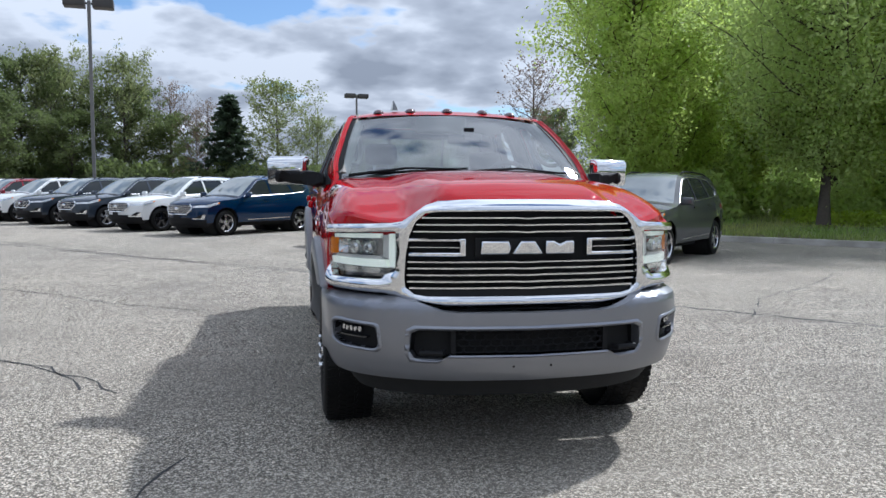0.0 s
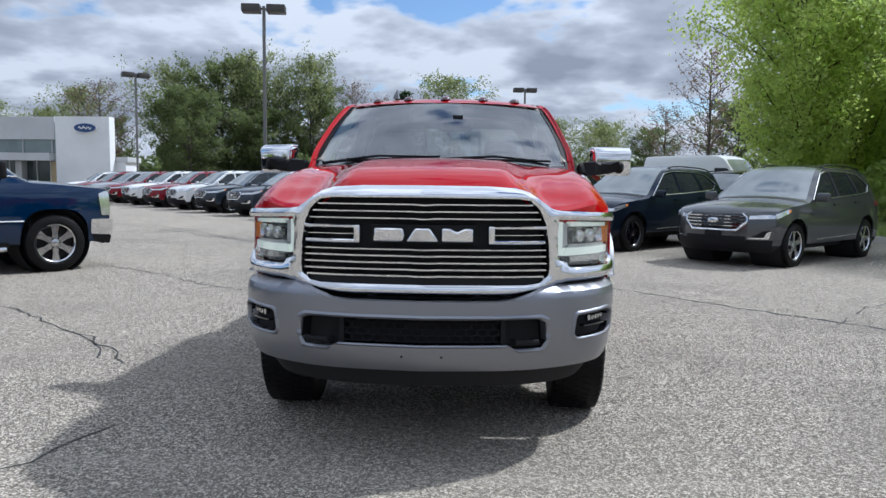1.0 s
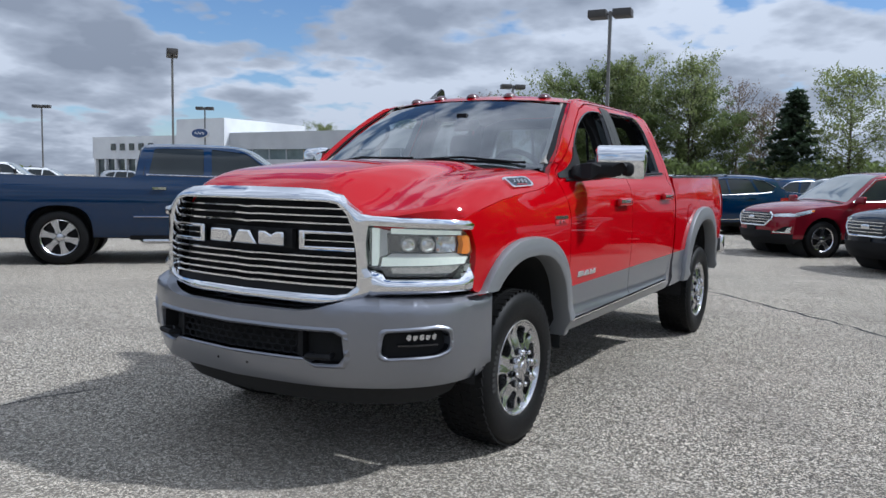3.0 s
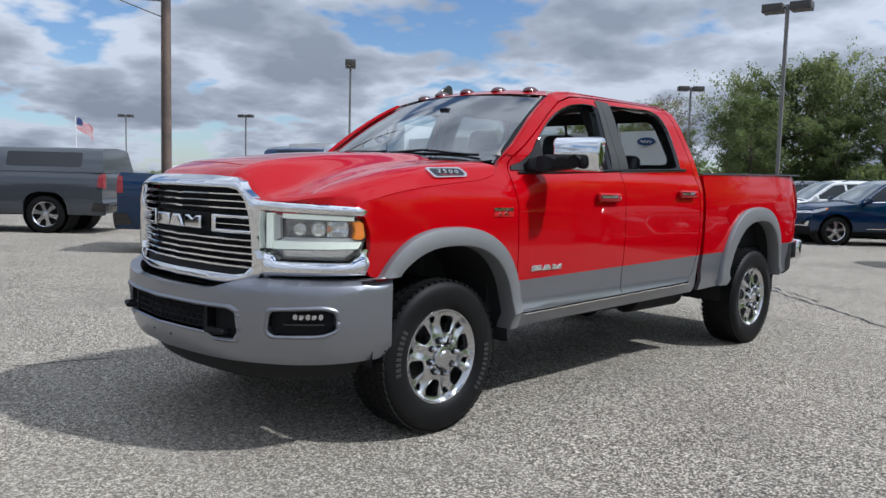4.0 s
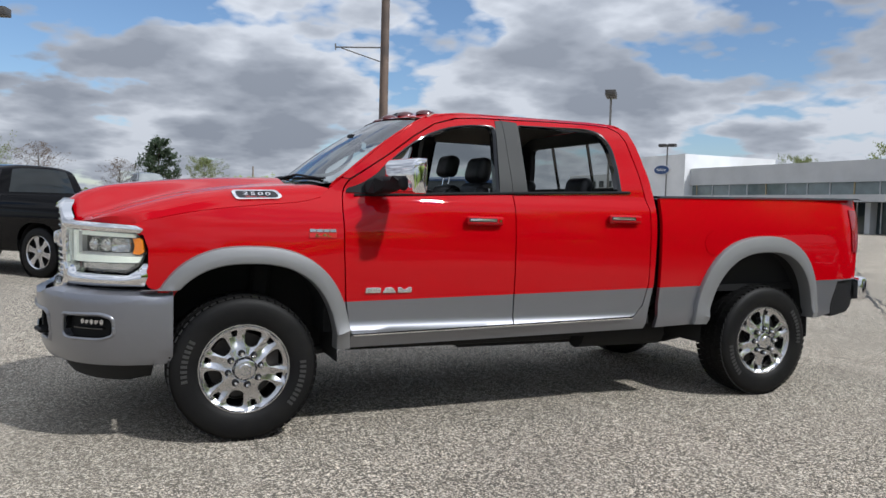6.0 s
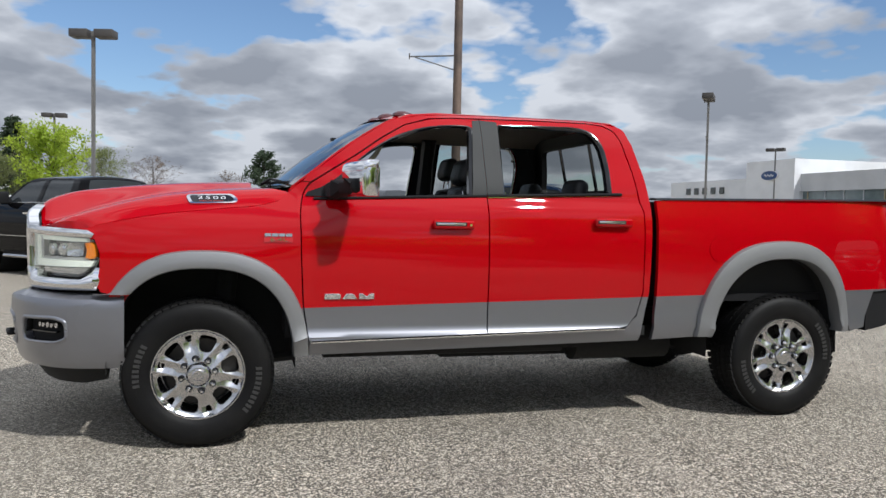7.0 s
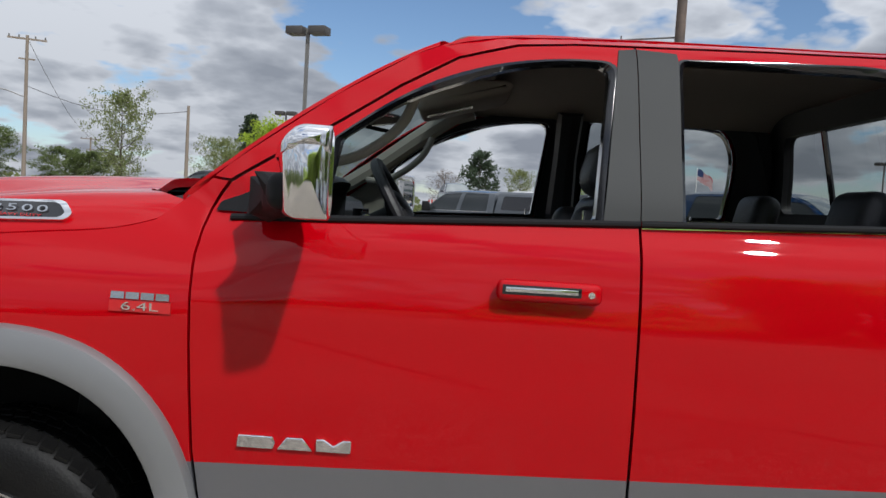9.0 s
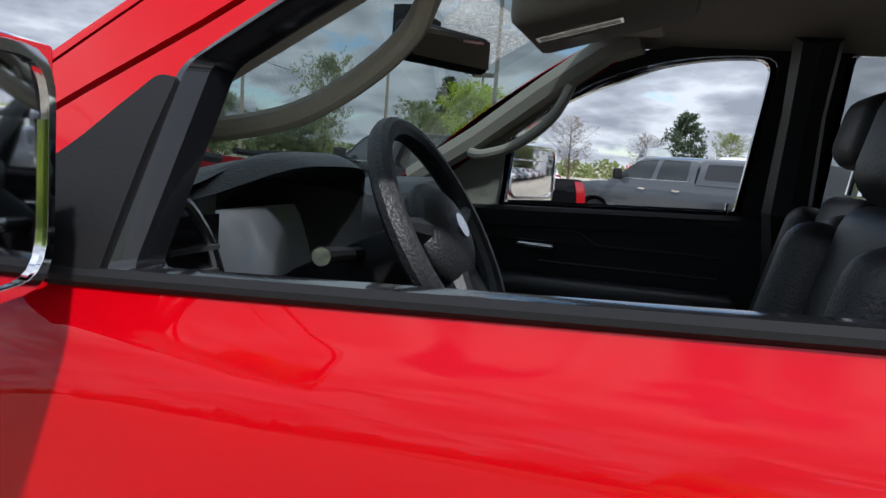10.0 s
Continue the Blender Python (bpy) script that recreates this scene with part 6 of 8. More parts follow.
def tree(name, label, group, at, seed, h, width, form, leaf, leaves, leaf_size, **kw):
    t = thing(name, label, "tree", group, at)
    trunk_bm, (P, s, m, r) = grow(seed, h, width, form, leaf, leaves, leaf_size, **kw)
    part("trunk", trunk_bm, M["bark"], t, "", angle=60)
    if leaves:
        ob = new("crown", leaf_mesh("crown", P, s, M[m], r))
        ob.parent = t
    return t


def put(x, y, rz, sx=1.0, sz=None, z=0.0):
    return Matrix.Translation((x, y, z)) @ Matrix.Rotation(rz, 4, "Z") @ Matrix.Diagonal((sx, sx, sz or sx, 1))


KINDS = {}


def plant(kind, x, y, height, width, z=0.0):
    """Plants a tree of a kind, scaled to its height and width; the first of a kind is built, the rest are copies."""
    spec = TREES[kind]
    rz = (x * 1.7 + y * 0.9) % 6.28
    m = put(x, y, rz, width / spec["width"], height / spec["h"], z)
    if kind in KINDS:
        f = KINDS[kind].scale
        return copy_thing(KINDS[kind], m @ Matrix.Diagonal((1 / f.x, 1 / f.y, 1 / f.z, 1)))
    KINDS[kind] = tree(at=m, **spec)
    return KINDS[kind]


TREES = {
    "spring": dict(name="maple_tree", label="tall spring maple with fresh yellow-green leaves", group="trees by the verge", seed=11, h=10.5, width=6.0, form="round", leaf="leaf_spring", leaves=72000, leaf_size=0.062, limbs=64, twigs=11, base=0.06, trunk_r=0.14, spread=0.95, scatter=0.042),
    "verge": dict(name="verge_tree", label="spreading green tree with a dark forked trunk", group="trees by the verge", seed=23, h=9.0, width=8.0, form="round", leaf="leaf_green", leaves=60000, leaf_size=0.062, limbs=48, twigs=12, base=0.16, trunk_r=0.16, spread=0.75, scatter=0.040),
    "wood": dict(name="woodland_tree", label="dense green woodland tree in early leaf", group="trees behind the lot", seed=31, h=15.0, width=9.0, form="round", leaf="leaf_wood", leaves=16000, leaf_size=0.125, limbs=36, twigs=8, base=0.10, trunk_r=0.22, spread=1.1),
    "airy": dict(name="airy_tree", label="airy tree with pale green young leaves", group="trees behind the lot", seed=37, h=12.0, width=8.5, form="round", leaf="leaf_pale", leaves=7000, leaf_size=0.115, limbs=34, twigs=8, base=0.18, trunk_r=0.20, spread=1.0),
    "bare": dict(name="bare_tree", label="nearly bare tree with brown buds", group="trees behind the lot", seed=41, h=12.0, width=7.0, form="round", leaf="leaf_brown", leaves=2200, leaf_size=0.09, limbs=40, twigs=10, base=0.15, trunk_r=0.20, spread=1.2),
    "conifer": dict(name="conifer_tree", label="dark blue-green conifer behind the lot", group="conifers", seed=43, h=11.0, width=5.5, form="conifer", leaf="leaf_dark", leaves=9000, leaf_size=0.15, limbs=80, twigs=6, base=0.06, trunk_r=0.2),
    "pine": dict(name="pine_tree", label="tall dark pine with layered boughs", group="conifers", seed=47, h=10.5, width=7.0, form="round", leaf="leaf_dark", leaves=6500, leaf_size=0.17, limbs=34, twigs=8, base=0.12, trunk_r=0.22, spread=0.35),
    "bright": dict(name="bright_tree", label="rounded tree in bright spring green", group="trees behind the lot", seed=53, h=7.0, width=6.5, form="round", leaf="leaf_bright", leaves=11000, leaf_size=0.11, limbs=34, twigs=8, base=0.10, trunk_r=0.16, spread=1.0),
}
for kind, x, y, hh, ww in (
    ("spring", 10.4, 20.6, 11.0, 6.2), ("spring", 13.2, 23.0, 10.5, 5.5), ("verge", 13.9, 15.3, 9.6, 8.6), ("spring", 17.0, 14.6, 9.5, 6.0), ("verge", 21.2, 30.9, 11.5, 9.0), ("verge", 19.0, 21.5, 10.0, 8.0), ("spring", 18.5, 27.0, 11.0, 6.5), ("verge", 24.0, 21.0, 10.5, 9.0), ("spring", 23.0, 12.0, 10.0, 7.0),
    ("wood", 27.5, 27.5, 11.0, 9.0), ("wood", 28.0, 17.0, 11.0, 9.0), ("bare", 16.7, 52.6, 12.0, 7.0), ("bare", 15.0, 58.6, 8.0, 5.5), ("bare", 19.5, 44.0, 12.0, 6.0), ("airy", 11.8, 69.4, 7.0, 6.1),
    ("wood", -27.1, 76.3, 14.7, 9.4), ("airy", -31.9, 74.6, 13.5, 9.4), ("wood", -24.2, 80.3, 14.0, 9.6), ("airy", -24.4, 76.5, 15.4, 8.6), ("airy", -18.0, 77.6, 15.2, 8.6), ("wood", -18.3, 80.0, 12.5, 9.6), ("bare", -14.6, 84.3, 13.4, 7.0), ("bare", -11.4, 79.7, 9.8, 5.5), ("wood", -14.0, 80.0, 9.5, 8.0),
    ("conifer", -7.6, 75.1, 11.6, 9.0), ("airy", -2.9, 73.3, 12.4, 9.2), ("airy", 0.9, 75.3, 8.8, 5.5), ("bare", -10.0, 77.0, 10.5, 6.0), ("wood", -22.0, 74.0, 9.0, 9.0), ("wood", -30.0, 77.0, 9.5, 9.0),
    ("airy", -71.9, 72.7, 8.6, 6.5), ("airy", -66.8, 77.4, 9.2, 6.0), ("airy", -55.0, 80.2, 10.4, 8.8), ("airy", -49.5, 82.0, 9.8, 7.5), ("bare", -34.3, 64.6, 10.6, 7.5), ("wood", -31.5, 76.0, 11.0, 7.0), ("airy", -40.7, 72.8, 11.2, 7.5), ("airy", -36.7, 72.9, 8.0, 6.0), ("bare", -60.0, 83.0, 9.0, 6.0),
    ("airy", 7.9, 80.5, 8.7, 8.2), ("airy", 13.1, 79.9, 8.4, 7.5), ("wood", 17.6, 76.1, 7.4, 7.0), ("bare", 4.5, 82.0, 8.0, 6.0), ("wood", -27.1, 66.8, 10.4, 8.6), ("wood", 22.0, 62.0, 9.0, 8.0), ("wood", 26.0, 52.0, 10.0, 8.0),
    ("bright", -104.5, 16.2, 4.8, 5.5), ("pine", -105.8, 3.7, 10.4, 7.0), ("airy", -97.0, 9.0, 7.1, 5.6), ("bare", -104.9, -1.0, 6.8, 6.0), ("conifer", -67.8, -18.2, 9.8, 6.6), ("bright", -58.2, -13.2, 7.3, 6.8), ("airy", -68.7, -11.3, 6.8, 4.5), ("bare", -84.2, -8.5, 7.2, 6.5), ("airy", -64.0, -19.5, 6.6, 6.0), ("airy", -61.0, -17.5, 5.4, 5.5),
    ("airy", -52.0, -23.1, 8.8, 5.0), ("wood", -77.2, -40.0, 5.6, 7.5), ("wood", -66.0, -42.0, 7.0, 8.0), ("wood", -70.0, -34.0, 5.0, 8.0), ("bright", -60.0, -44.0, 6.0, 7.0), ("bare", -95.0, -22.0, 5.0, 6.0),
):
    plant(kind, x, y, hh, ww, 0.45 if x > 9.5 and y < 32 else 0.0)

# undergrowth: dark brush behind the parked cars and under the verge trees
r0 = np.random.RandomState(9)
brush = [(x, 73 + r0.uniform(-3, 5), 0, r0.uniform(2.2, 3.6), r0.uniform(2.0, 4.2)) for x in np.linspace(-36, 22, 30)]
clumps("woodland_brush", brush, M["leaf_wood"], 21, 0.20, 160, "dark brush under the woodland trees")
brush = [(*along(r0.uniform(-1, 26), r0.uniform(9, 20)), 0.35, r0.uniform(0.9, 1.8), r0.uniform(0.8, 2.2)) for k in range(34)]
clumps("verge_brush", brush, M["leaf_green"], 22, 0.10, 620, "green shrubs under the verge trees")
brush = [(*along(r0.uniform(0, 22), r0.uniform(4.0, 9)), 0.28, r0.uniform(0.5, 1.2), r0.uniform(0.25, 0.7)) for k in range(40)]
clumps("yellow_weeds", brush, M["leaf_bright"], 23, 0.06, 1600, "bright yellow-green weeds on the verge", "weeds")
brush = [(x, y, 0.1, 1.6, 1.7) for x, y in ((8.5, 27.5), (10.5, 28.5), (12.5, 27.5), (7.0, 31.0), (14.5, 26.0), (16.0, 24.0), (17.0, 22.0))] + [(14.8, 23.6, 0.3, 2.0, 3.6), (16.2, 26.2, 0.3, 2.2, 4.2), (17.6, 28.7, 0.3, 2.4, 4.8), (13.0, 20.4, 0.3, 1.3, 1.8)] + [(*along(r0.uniform(-6, 34), r0.uniform(20, 34)), 0.4, r0.uniform(1.8, 3.2), r0.uniform(2.2, 5.0)) for k in range(46)]
clumps("verge_wood", brush, M["leaf_green"], 26, 0.15, 330, "green thicket behind the verge trees")
far = [(-112 + r0.uniform(-4, 4), y, 0, r0.uniform(3, 5), r0.uniform(1.6, 3.4)) for y in np.linspace(-70, 60, 34)] + [(-80 + r0.uniform(-6, 6) - k, -44 + k * 1.5, 0, 4, 2.4) for k in range(12)]
clumps("far_hedge", far, M["leaf_pale"], 24, 0.35, 40, "low hazy hedge along the far side")
far = [(x, 96 + r0.uniform(-4, 4), 0, r0.uniform(3, 5), r0.uniform(3, 6)) for x in np.linspace(-110, 60, 44)]
far += [(46 + 0.25 * y + r0.uniform(-4, 4), y, 0, r0.uniform(2.0, 3.5), r0.uniform(1.2, 2.6)) for y in np.linspace(-60, 12, 34)]
clumps("far_wood", far, M["leaf_wood"], 25, 0.4, 34, "distant green wood")

# ---- light poles ----
def light_pole(x, y, h, turn, heads=2, arm=False, mat="pole"):
    t = thing("light_pole", "tall metal parking lot light pole with boxy lamp heads", "light pole", "light poles", pose(x, y, 0, 0, 0, turn))
    bm = bmesh.new()
    cyl(bm, (0, 0, 0.0), (0, 0, 0.75), 0.30, 0.30, 20)
    part("footing", bm, M["concrete"], t, "round concrete footing")
    bm = bmesh.new()
    box(bm, (0, 0, h / 2 + 0.3), (0.13, 0.13, h - 0.6))
    part("pole", bm, M[mat], t)
    for s in ((1, -1) if heads == 2 else (1,)):
        bm = bmesh.new()
        box(bm, (s * 0.54, 0, h - 0.12), (0.80, 0.66, 0.34))
        bmesh.ops.bevel(bm, geom=bm.edges[:], offset=0.03, segments=2, profile=0.5, affect="EDGES")
        part("lamp_head", bm, M["lamp_head"], t, "dark boxy lamp head")
        bm = bmesh.new()
        box(bm, (s * 0.14, 0, h - 0.12), (0.22, 0.07, 0.07))
        part("bracket", bm, M["lamp_head"], t)
    if arm:
        bm = bmesh.new()
        tube(bm, [(0, 0, h - 2.75), (-1.3, 0, h - 2.65)], 0.025, 6)
        tube(bm, [(0, 0, h - 3.15), (-0.9, 0, h - 2.72)], 0.018, 6)
        part("banner_arm", bm, M[mat], t, "thin banner arm")
    return t


for x, y, turn, heads, arm in ((-9.35, 29.45, 8, 2, False), (-24.9, 51.0, 40, 2, False), (3.75, 59.2, 10, 2, False), (-36.5, 28.15, 142, 2, True), (-64.6, 55.2, 35, 2, False), (-81.0, 46.5, 35, 2, False), (-31.25, -5.85, 75, 2, False), (-65.0, -14.4, 80, 2, False), (-96.0, 38.0, 60, 2, False)):
    light_pole(x, y, 8.9, turn, heads, arm)

# tall weathered pole with a bracket arm
up_pole = thing("utility_pole", "tall weathered brown pole with a bracket arm", "utility pole", "", pose(-15.6, 6.15, 0, 0, 0, 0))
bm = bmesh.new()
cyl(bm, (0, 0, 0), (0, 0, 13), 0.135, 0.10, 14)
part("pole", bm, M["rust"], up_pole)
bm = bmesh.new()
tube(bm, [(0, 0, 5.75), (-0.62, -1.25, 5.75)], 0.022, 6)
tube(bm, [(0, 0, 5.32), (-0.55, -1.10, 5.73)], 0.018, 6)
tube(bm, [(-0.62, -1.25, 5.68), (-0.62, -1.25, 5.85)], 0.02, 6)
part("bracket_arm", bm, M["pole"], up_pole, "thin steel bracket arm")

for x, y, h, cross in ((-49.7, -28.8, 11.4, True), (-53.7, -19.0, 7.7, False), (-96.2, -46.7, 7.7, True), (-104.0, 16.1, 6.2, False)):
    p = thing("power_pole", "weathered wooden power pole with a cross-arm" if cross else "plain weathered wooden power pole", "power pole", "power poles", pose(x, y, 0, 0, 0, 115))
    bm = bmesh.new()
    cyl(bm, (0, 0, 0), (0, 0, h), 0.16, 0.10, 10)
    part("pole", bm, M["wood_pole"], p)
    if cross:
        bm = bmesh.new()
        box(bm, (0, 0, h - 0.25), (2.4, 0.10, 0.12))
        part("cross_arm", bm, M["wood_pole"], p)
        bm = bmesh.new()
        box(bm, (0, 0, h - 1.6), (1.0, 0.10, 0.10))
        part("cross_arm", bm, M["wood_pole"], p)
        for k in (-1.1, -0.5, 0.5, 1.1):
            bm = bmesh.new()
            cyl(bm, (k, 0, h - 0.19), (k, 0, h - 0.02), 0.05, n=8)
            part("insulator", bm, M["pole"], p)
        bm = bmesh.new()
        tube(bm, [(0, 0, h - 4.2), (-1.2, 0, h - 3.8), (-3.2, 0, h - 3.6)], 0.04, 6)
        part("lamp_arm", bm, M["pole"], p)
bm = bmesh.new()
for a, b in (((-49.7, -28.8, 11.2), (-96.2, -46.7, 7.5)), ((-53.7, -19.0, 7.3), (-49.7, -28.8, 8.0))):
    a, b = Vector(a), Vector(b)
    tube(bm, [a.lerp(b, i / 12) - Vector((0, 0, 0.9 * math.sin(math.pi * i / 12))) for i in range(13)], 0.02, 4)
tagged(part("power_line", bm, M["lamp_head"]), "thin dark sagging power line between poles", "power line")

# flag on a pole
fp = thing("flagpole", "white flagpole with a striped flag flying", "flagpole", "", pose(-80.9, 26.6, 0, 0, 0, 0))
bm = bmesh.new()
cyl(bm, (0, 0, 0), (0, 0, 7.2), 0.06, 0.04, 10)
part("pole", bm, M["white"], fp)
fl_red = material("flag_red", (0.40, 0.03, 0.05), 0.8, 0, 0, 20, 0.1)
fl_white = material("flag_white", (0.6, 0.6, 0.6), 0.8, 0, 0, 20, 0.1)
fl_blue = material("flag_blue", (0.03, 0.05, 0.15), 0.8, 0, 0, 20, 0.1)
bm = grid(20, 13, lambda u, v: Vector((0.55 * u, 1.55 * u, 7.0 - 1.25 * v - 1.1 * u * u + 0.10 * math.sin(u * 9 + v))))
for f in bm.faces:
    c = f.calc_center_median()
    u = c.y / 1.55
    v = (7.0 - 1.1 * u * u - c.z) / 1.25
    f.material_index = 2 if u < 0.4 and v < 0.54 else (int(v * 13) % 2)
part("flag", bm, (fl_red, fl_white, fl_blue), fp, "striped flag")

# ---- dealership building ----
bld = thing("dealership_building", "long low white and grey dealership building with glass front", "building", "", pose(0, 56.0, 0))


def wall(name, x0, x1, z0, z1, mat, y0=0.0, y1=24.0, label="", bev=0.0):
    bm = boxes((((x0 + x1) / 2, (y0 + y1) / 2, (z0 + z1) / 2), (x1 - x0, y1 - y0, z1 - z0)))
    return part(name, bm, M[mat], bld, label, smooth=False)


tan = material("tan_column", (0.42, 0.34, 0.20), 0.8, 0, 0, 10, 0.15)
wall("wall", -33.6, -29.2, 0, 6.15, "wall_white", -0.4, 0.5, "white entrance tower")
wall("annex", -29.4, -28.4, 0, 2.6, "wall_white", 0.6, 3, "low white annex")
wall("annex_roof", -29.2, -28.2, 2.6, 3.0, "wall_grey", 0.52, 3)
wall("fascia", -61.6, -33.9, 4.35, 6.05, "wall_grey", 0.0, 6, "pale grey fascia")
wall("clerestory", -61.6, -33.9, 3.25, 4.35, "strip_glass", 0.35, 6, "pale green glass strip")
for k in range(12):
    part("clerestory_mullion", boxes(((-60.9 + k * 2.42, 0.31, 3.80), (0.10, 0.08, 1.08))), M["wall_grey"] if k % 4 else tan, bld, smooth=False)
wall("canopy", -61.6, -33.9, 2.65, 3.25, "wall_grey", -0.9, 6, "grey canopy")
wall("shop_front", -61.6, -33.9, 0.0, 2.65, "shop_glass", 0.9, 6, "dark glass shop front")
for k in range(10):
    x = -60.6 + k * 2.95
    part("column", boxes(((x, 0.45, 1.3), (0.5, 0.8, 2.6))), tan if k % 3 == 0 else M["wall_grey"], bld, smooth=False)
for k in range(24):
    part("mullion", boxes(((-61.0 + k * 1.14, 0.86, 1.35), (0.07, 0.08, 2.6))), M["wall_white"], bld, smooth=False)
wall("tower", -69.3, -61.6, 0, 7.7, "wall_white", -0.8, 12, "tall white sign tower")
wall("wing", -86.0, -69.3, 3.3, 6.0, "wall_white", 0, 20, "white wing with sign letters")
wall("wing_glass", -86.0, -69.3, 0, 3.3, "shop_glass", 0.4, 20)
for k in range(9):
    part("wing_column", boxes(((-85.6 + k * 2.0, 0.3, 1.65), (0.35, 0.5, 3.3))), M["wall_white"], bld, smooth=False)
for k in range(5):
    part("sign_bar", boxes(((-81.8 + k * 1.75, -0.06, 4.75), (0.85, 0.12, 0.80))), M["gloss_black"], bld, "dark sign letter block", smooth=False)


def oval(x, z, w, h, y):
    bm = bmesh.new()
    a = cyl(bm, (0, 0, 0), (0, -0.12, 0), 1.0, n=36)
    for v in bm.verts:
        v.co = Vector((x + v.co.x * w, y + v.co.y, z + v.co.z * h))
    part("oval_sign_rim", bm, M["white"], bld, "white oval rim")
    bm = bmesh.new()
    cyl(bm, (0, 0, 0), (0, -0.16, 0), 1.0, n=36)
    for v in bm.verts:
        v.co = Vector((x + v.co.x * w * 0.93, y + v.co.y, z + v.co.z * h * 0.88))
    part("oval_sign", bm, M["oval_blue"], bld, "blue oval sign")
    bm = bmesh.new()
    tube(bm, [(x - w * 0.55 + w * 1.1 * i / 10, y - 0.17, z + h * 0.28 * math.sin(i * 1.9)) for i in range(11)], 0.045, 5)
    part("sign_stroke", bm, M["white"], bld)


oval(-31.1, 5.25, 0.95, 0.40, -0.42)
oval(-65.3, 6.1, 1.35, 0.55, -0.82)
bm = boxes(((-45.0, -0.95, 2.05), (8.0, 0.06, 1.15)))
part("banner", bm, M["dark_blue"], bld, "navy banner with rows of white writing")
for row, zz in enumerate((2.35, 1.95)):
    for k in range(9):
        w = (0.55, 0.75, 0.4)[(k + row) % 3]
        part("banner_bar", boxes(((-48.4 + k * 0.84, -1.0, zz), (w, 0.03, 0.20))), M["white"], bld, smooth=False)
wall("roof", -61.6, -33.9, 6.05, 6.15, "wall_grey", 0.0, 6)


# ---- other vehicles: local front axle at the origin, front towards -y ----
def simple_wheel(rad, width, style, rim_mat):
    w = thing("wheel", "", "")
    bm = bmesh.new()
    h = width / 2
    lathe(bm, [(rad * 0.66, h * 0.8), (rad * 0.72, h), (rad * 0.88, h), (rad * 0.96, h * 0.85), (rad, h * 0.6), (rad, -h * 0.6), (rad * 0.9, -h), (rad * 0.6, -h)], 32)
    part("tyre", bm, M["rubber"], w)
    bm = bmesh.new()
    lathe(bm, [(rad * 0.68, h * 0.86), (rad * 0.66, h * 0.94), (rad * 0.62, h * 0.8), (rad * 0.60, -h * 0.5)], 32)
    rim = part("rim", bm, rim_mat, w)
    bm = bmesh.new()
    lathe(bm, [(rad * 0.60, h * 0.05), (0.02, h * 0.05)], 24)
    part("wheel_back", bm, M["void"], w)
    for k in range(style):
        bm = bmesh.new()
        a = 2 * math.pi * k / style
        q = [(-0.05, 0.03), (-0.036, rad * 0.36), (-0.062, rad * 0.63), (0.062, rad * 0.63), (0.036, rad * 0.36), (0.05, 0.03)]
        f = [bm.verts.new((h * 0.72, y, z)) for y, z in q]
        b = [bm.verts.new((h * 0.45, y, z)) for y, z in q]
        bm.faces.new(f)
        for i in range(6):
            bm.faces.new((f[i], f[(i + 1) % 6], b[(i + 1) % 6], b[i]))
        bmesh.ops.rotate(bm, verts=bm.verts, matrix=Matrix.Rotation(a, 3, "X"))
        bmesh.ops.recalc_face_normals(bm, faces=bm.faces)
        part("spoke", bm, rim_mat, rim, smooth=False)
    bm = bmesh.new()
    lathe(bm, [(0.001, h * 0.82), (0.035, h * 0.80), (0.06, h * 0.70), (0.06, h * 0.3)], 16)
    part("hub", bm, rim_mat, rim)
    return w


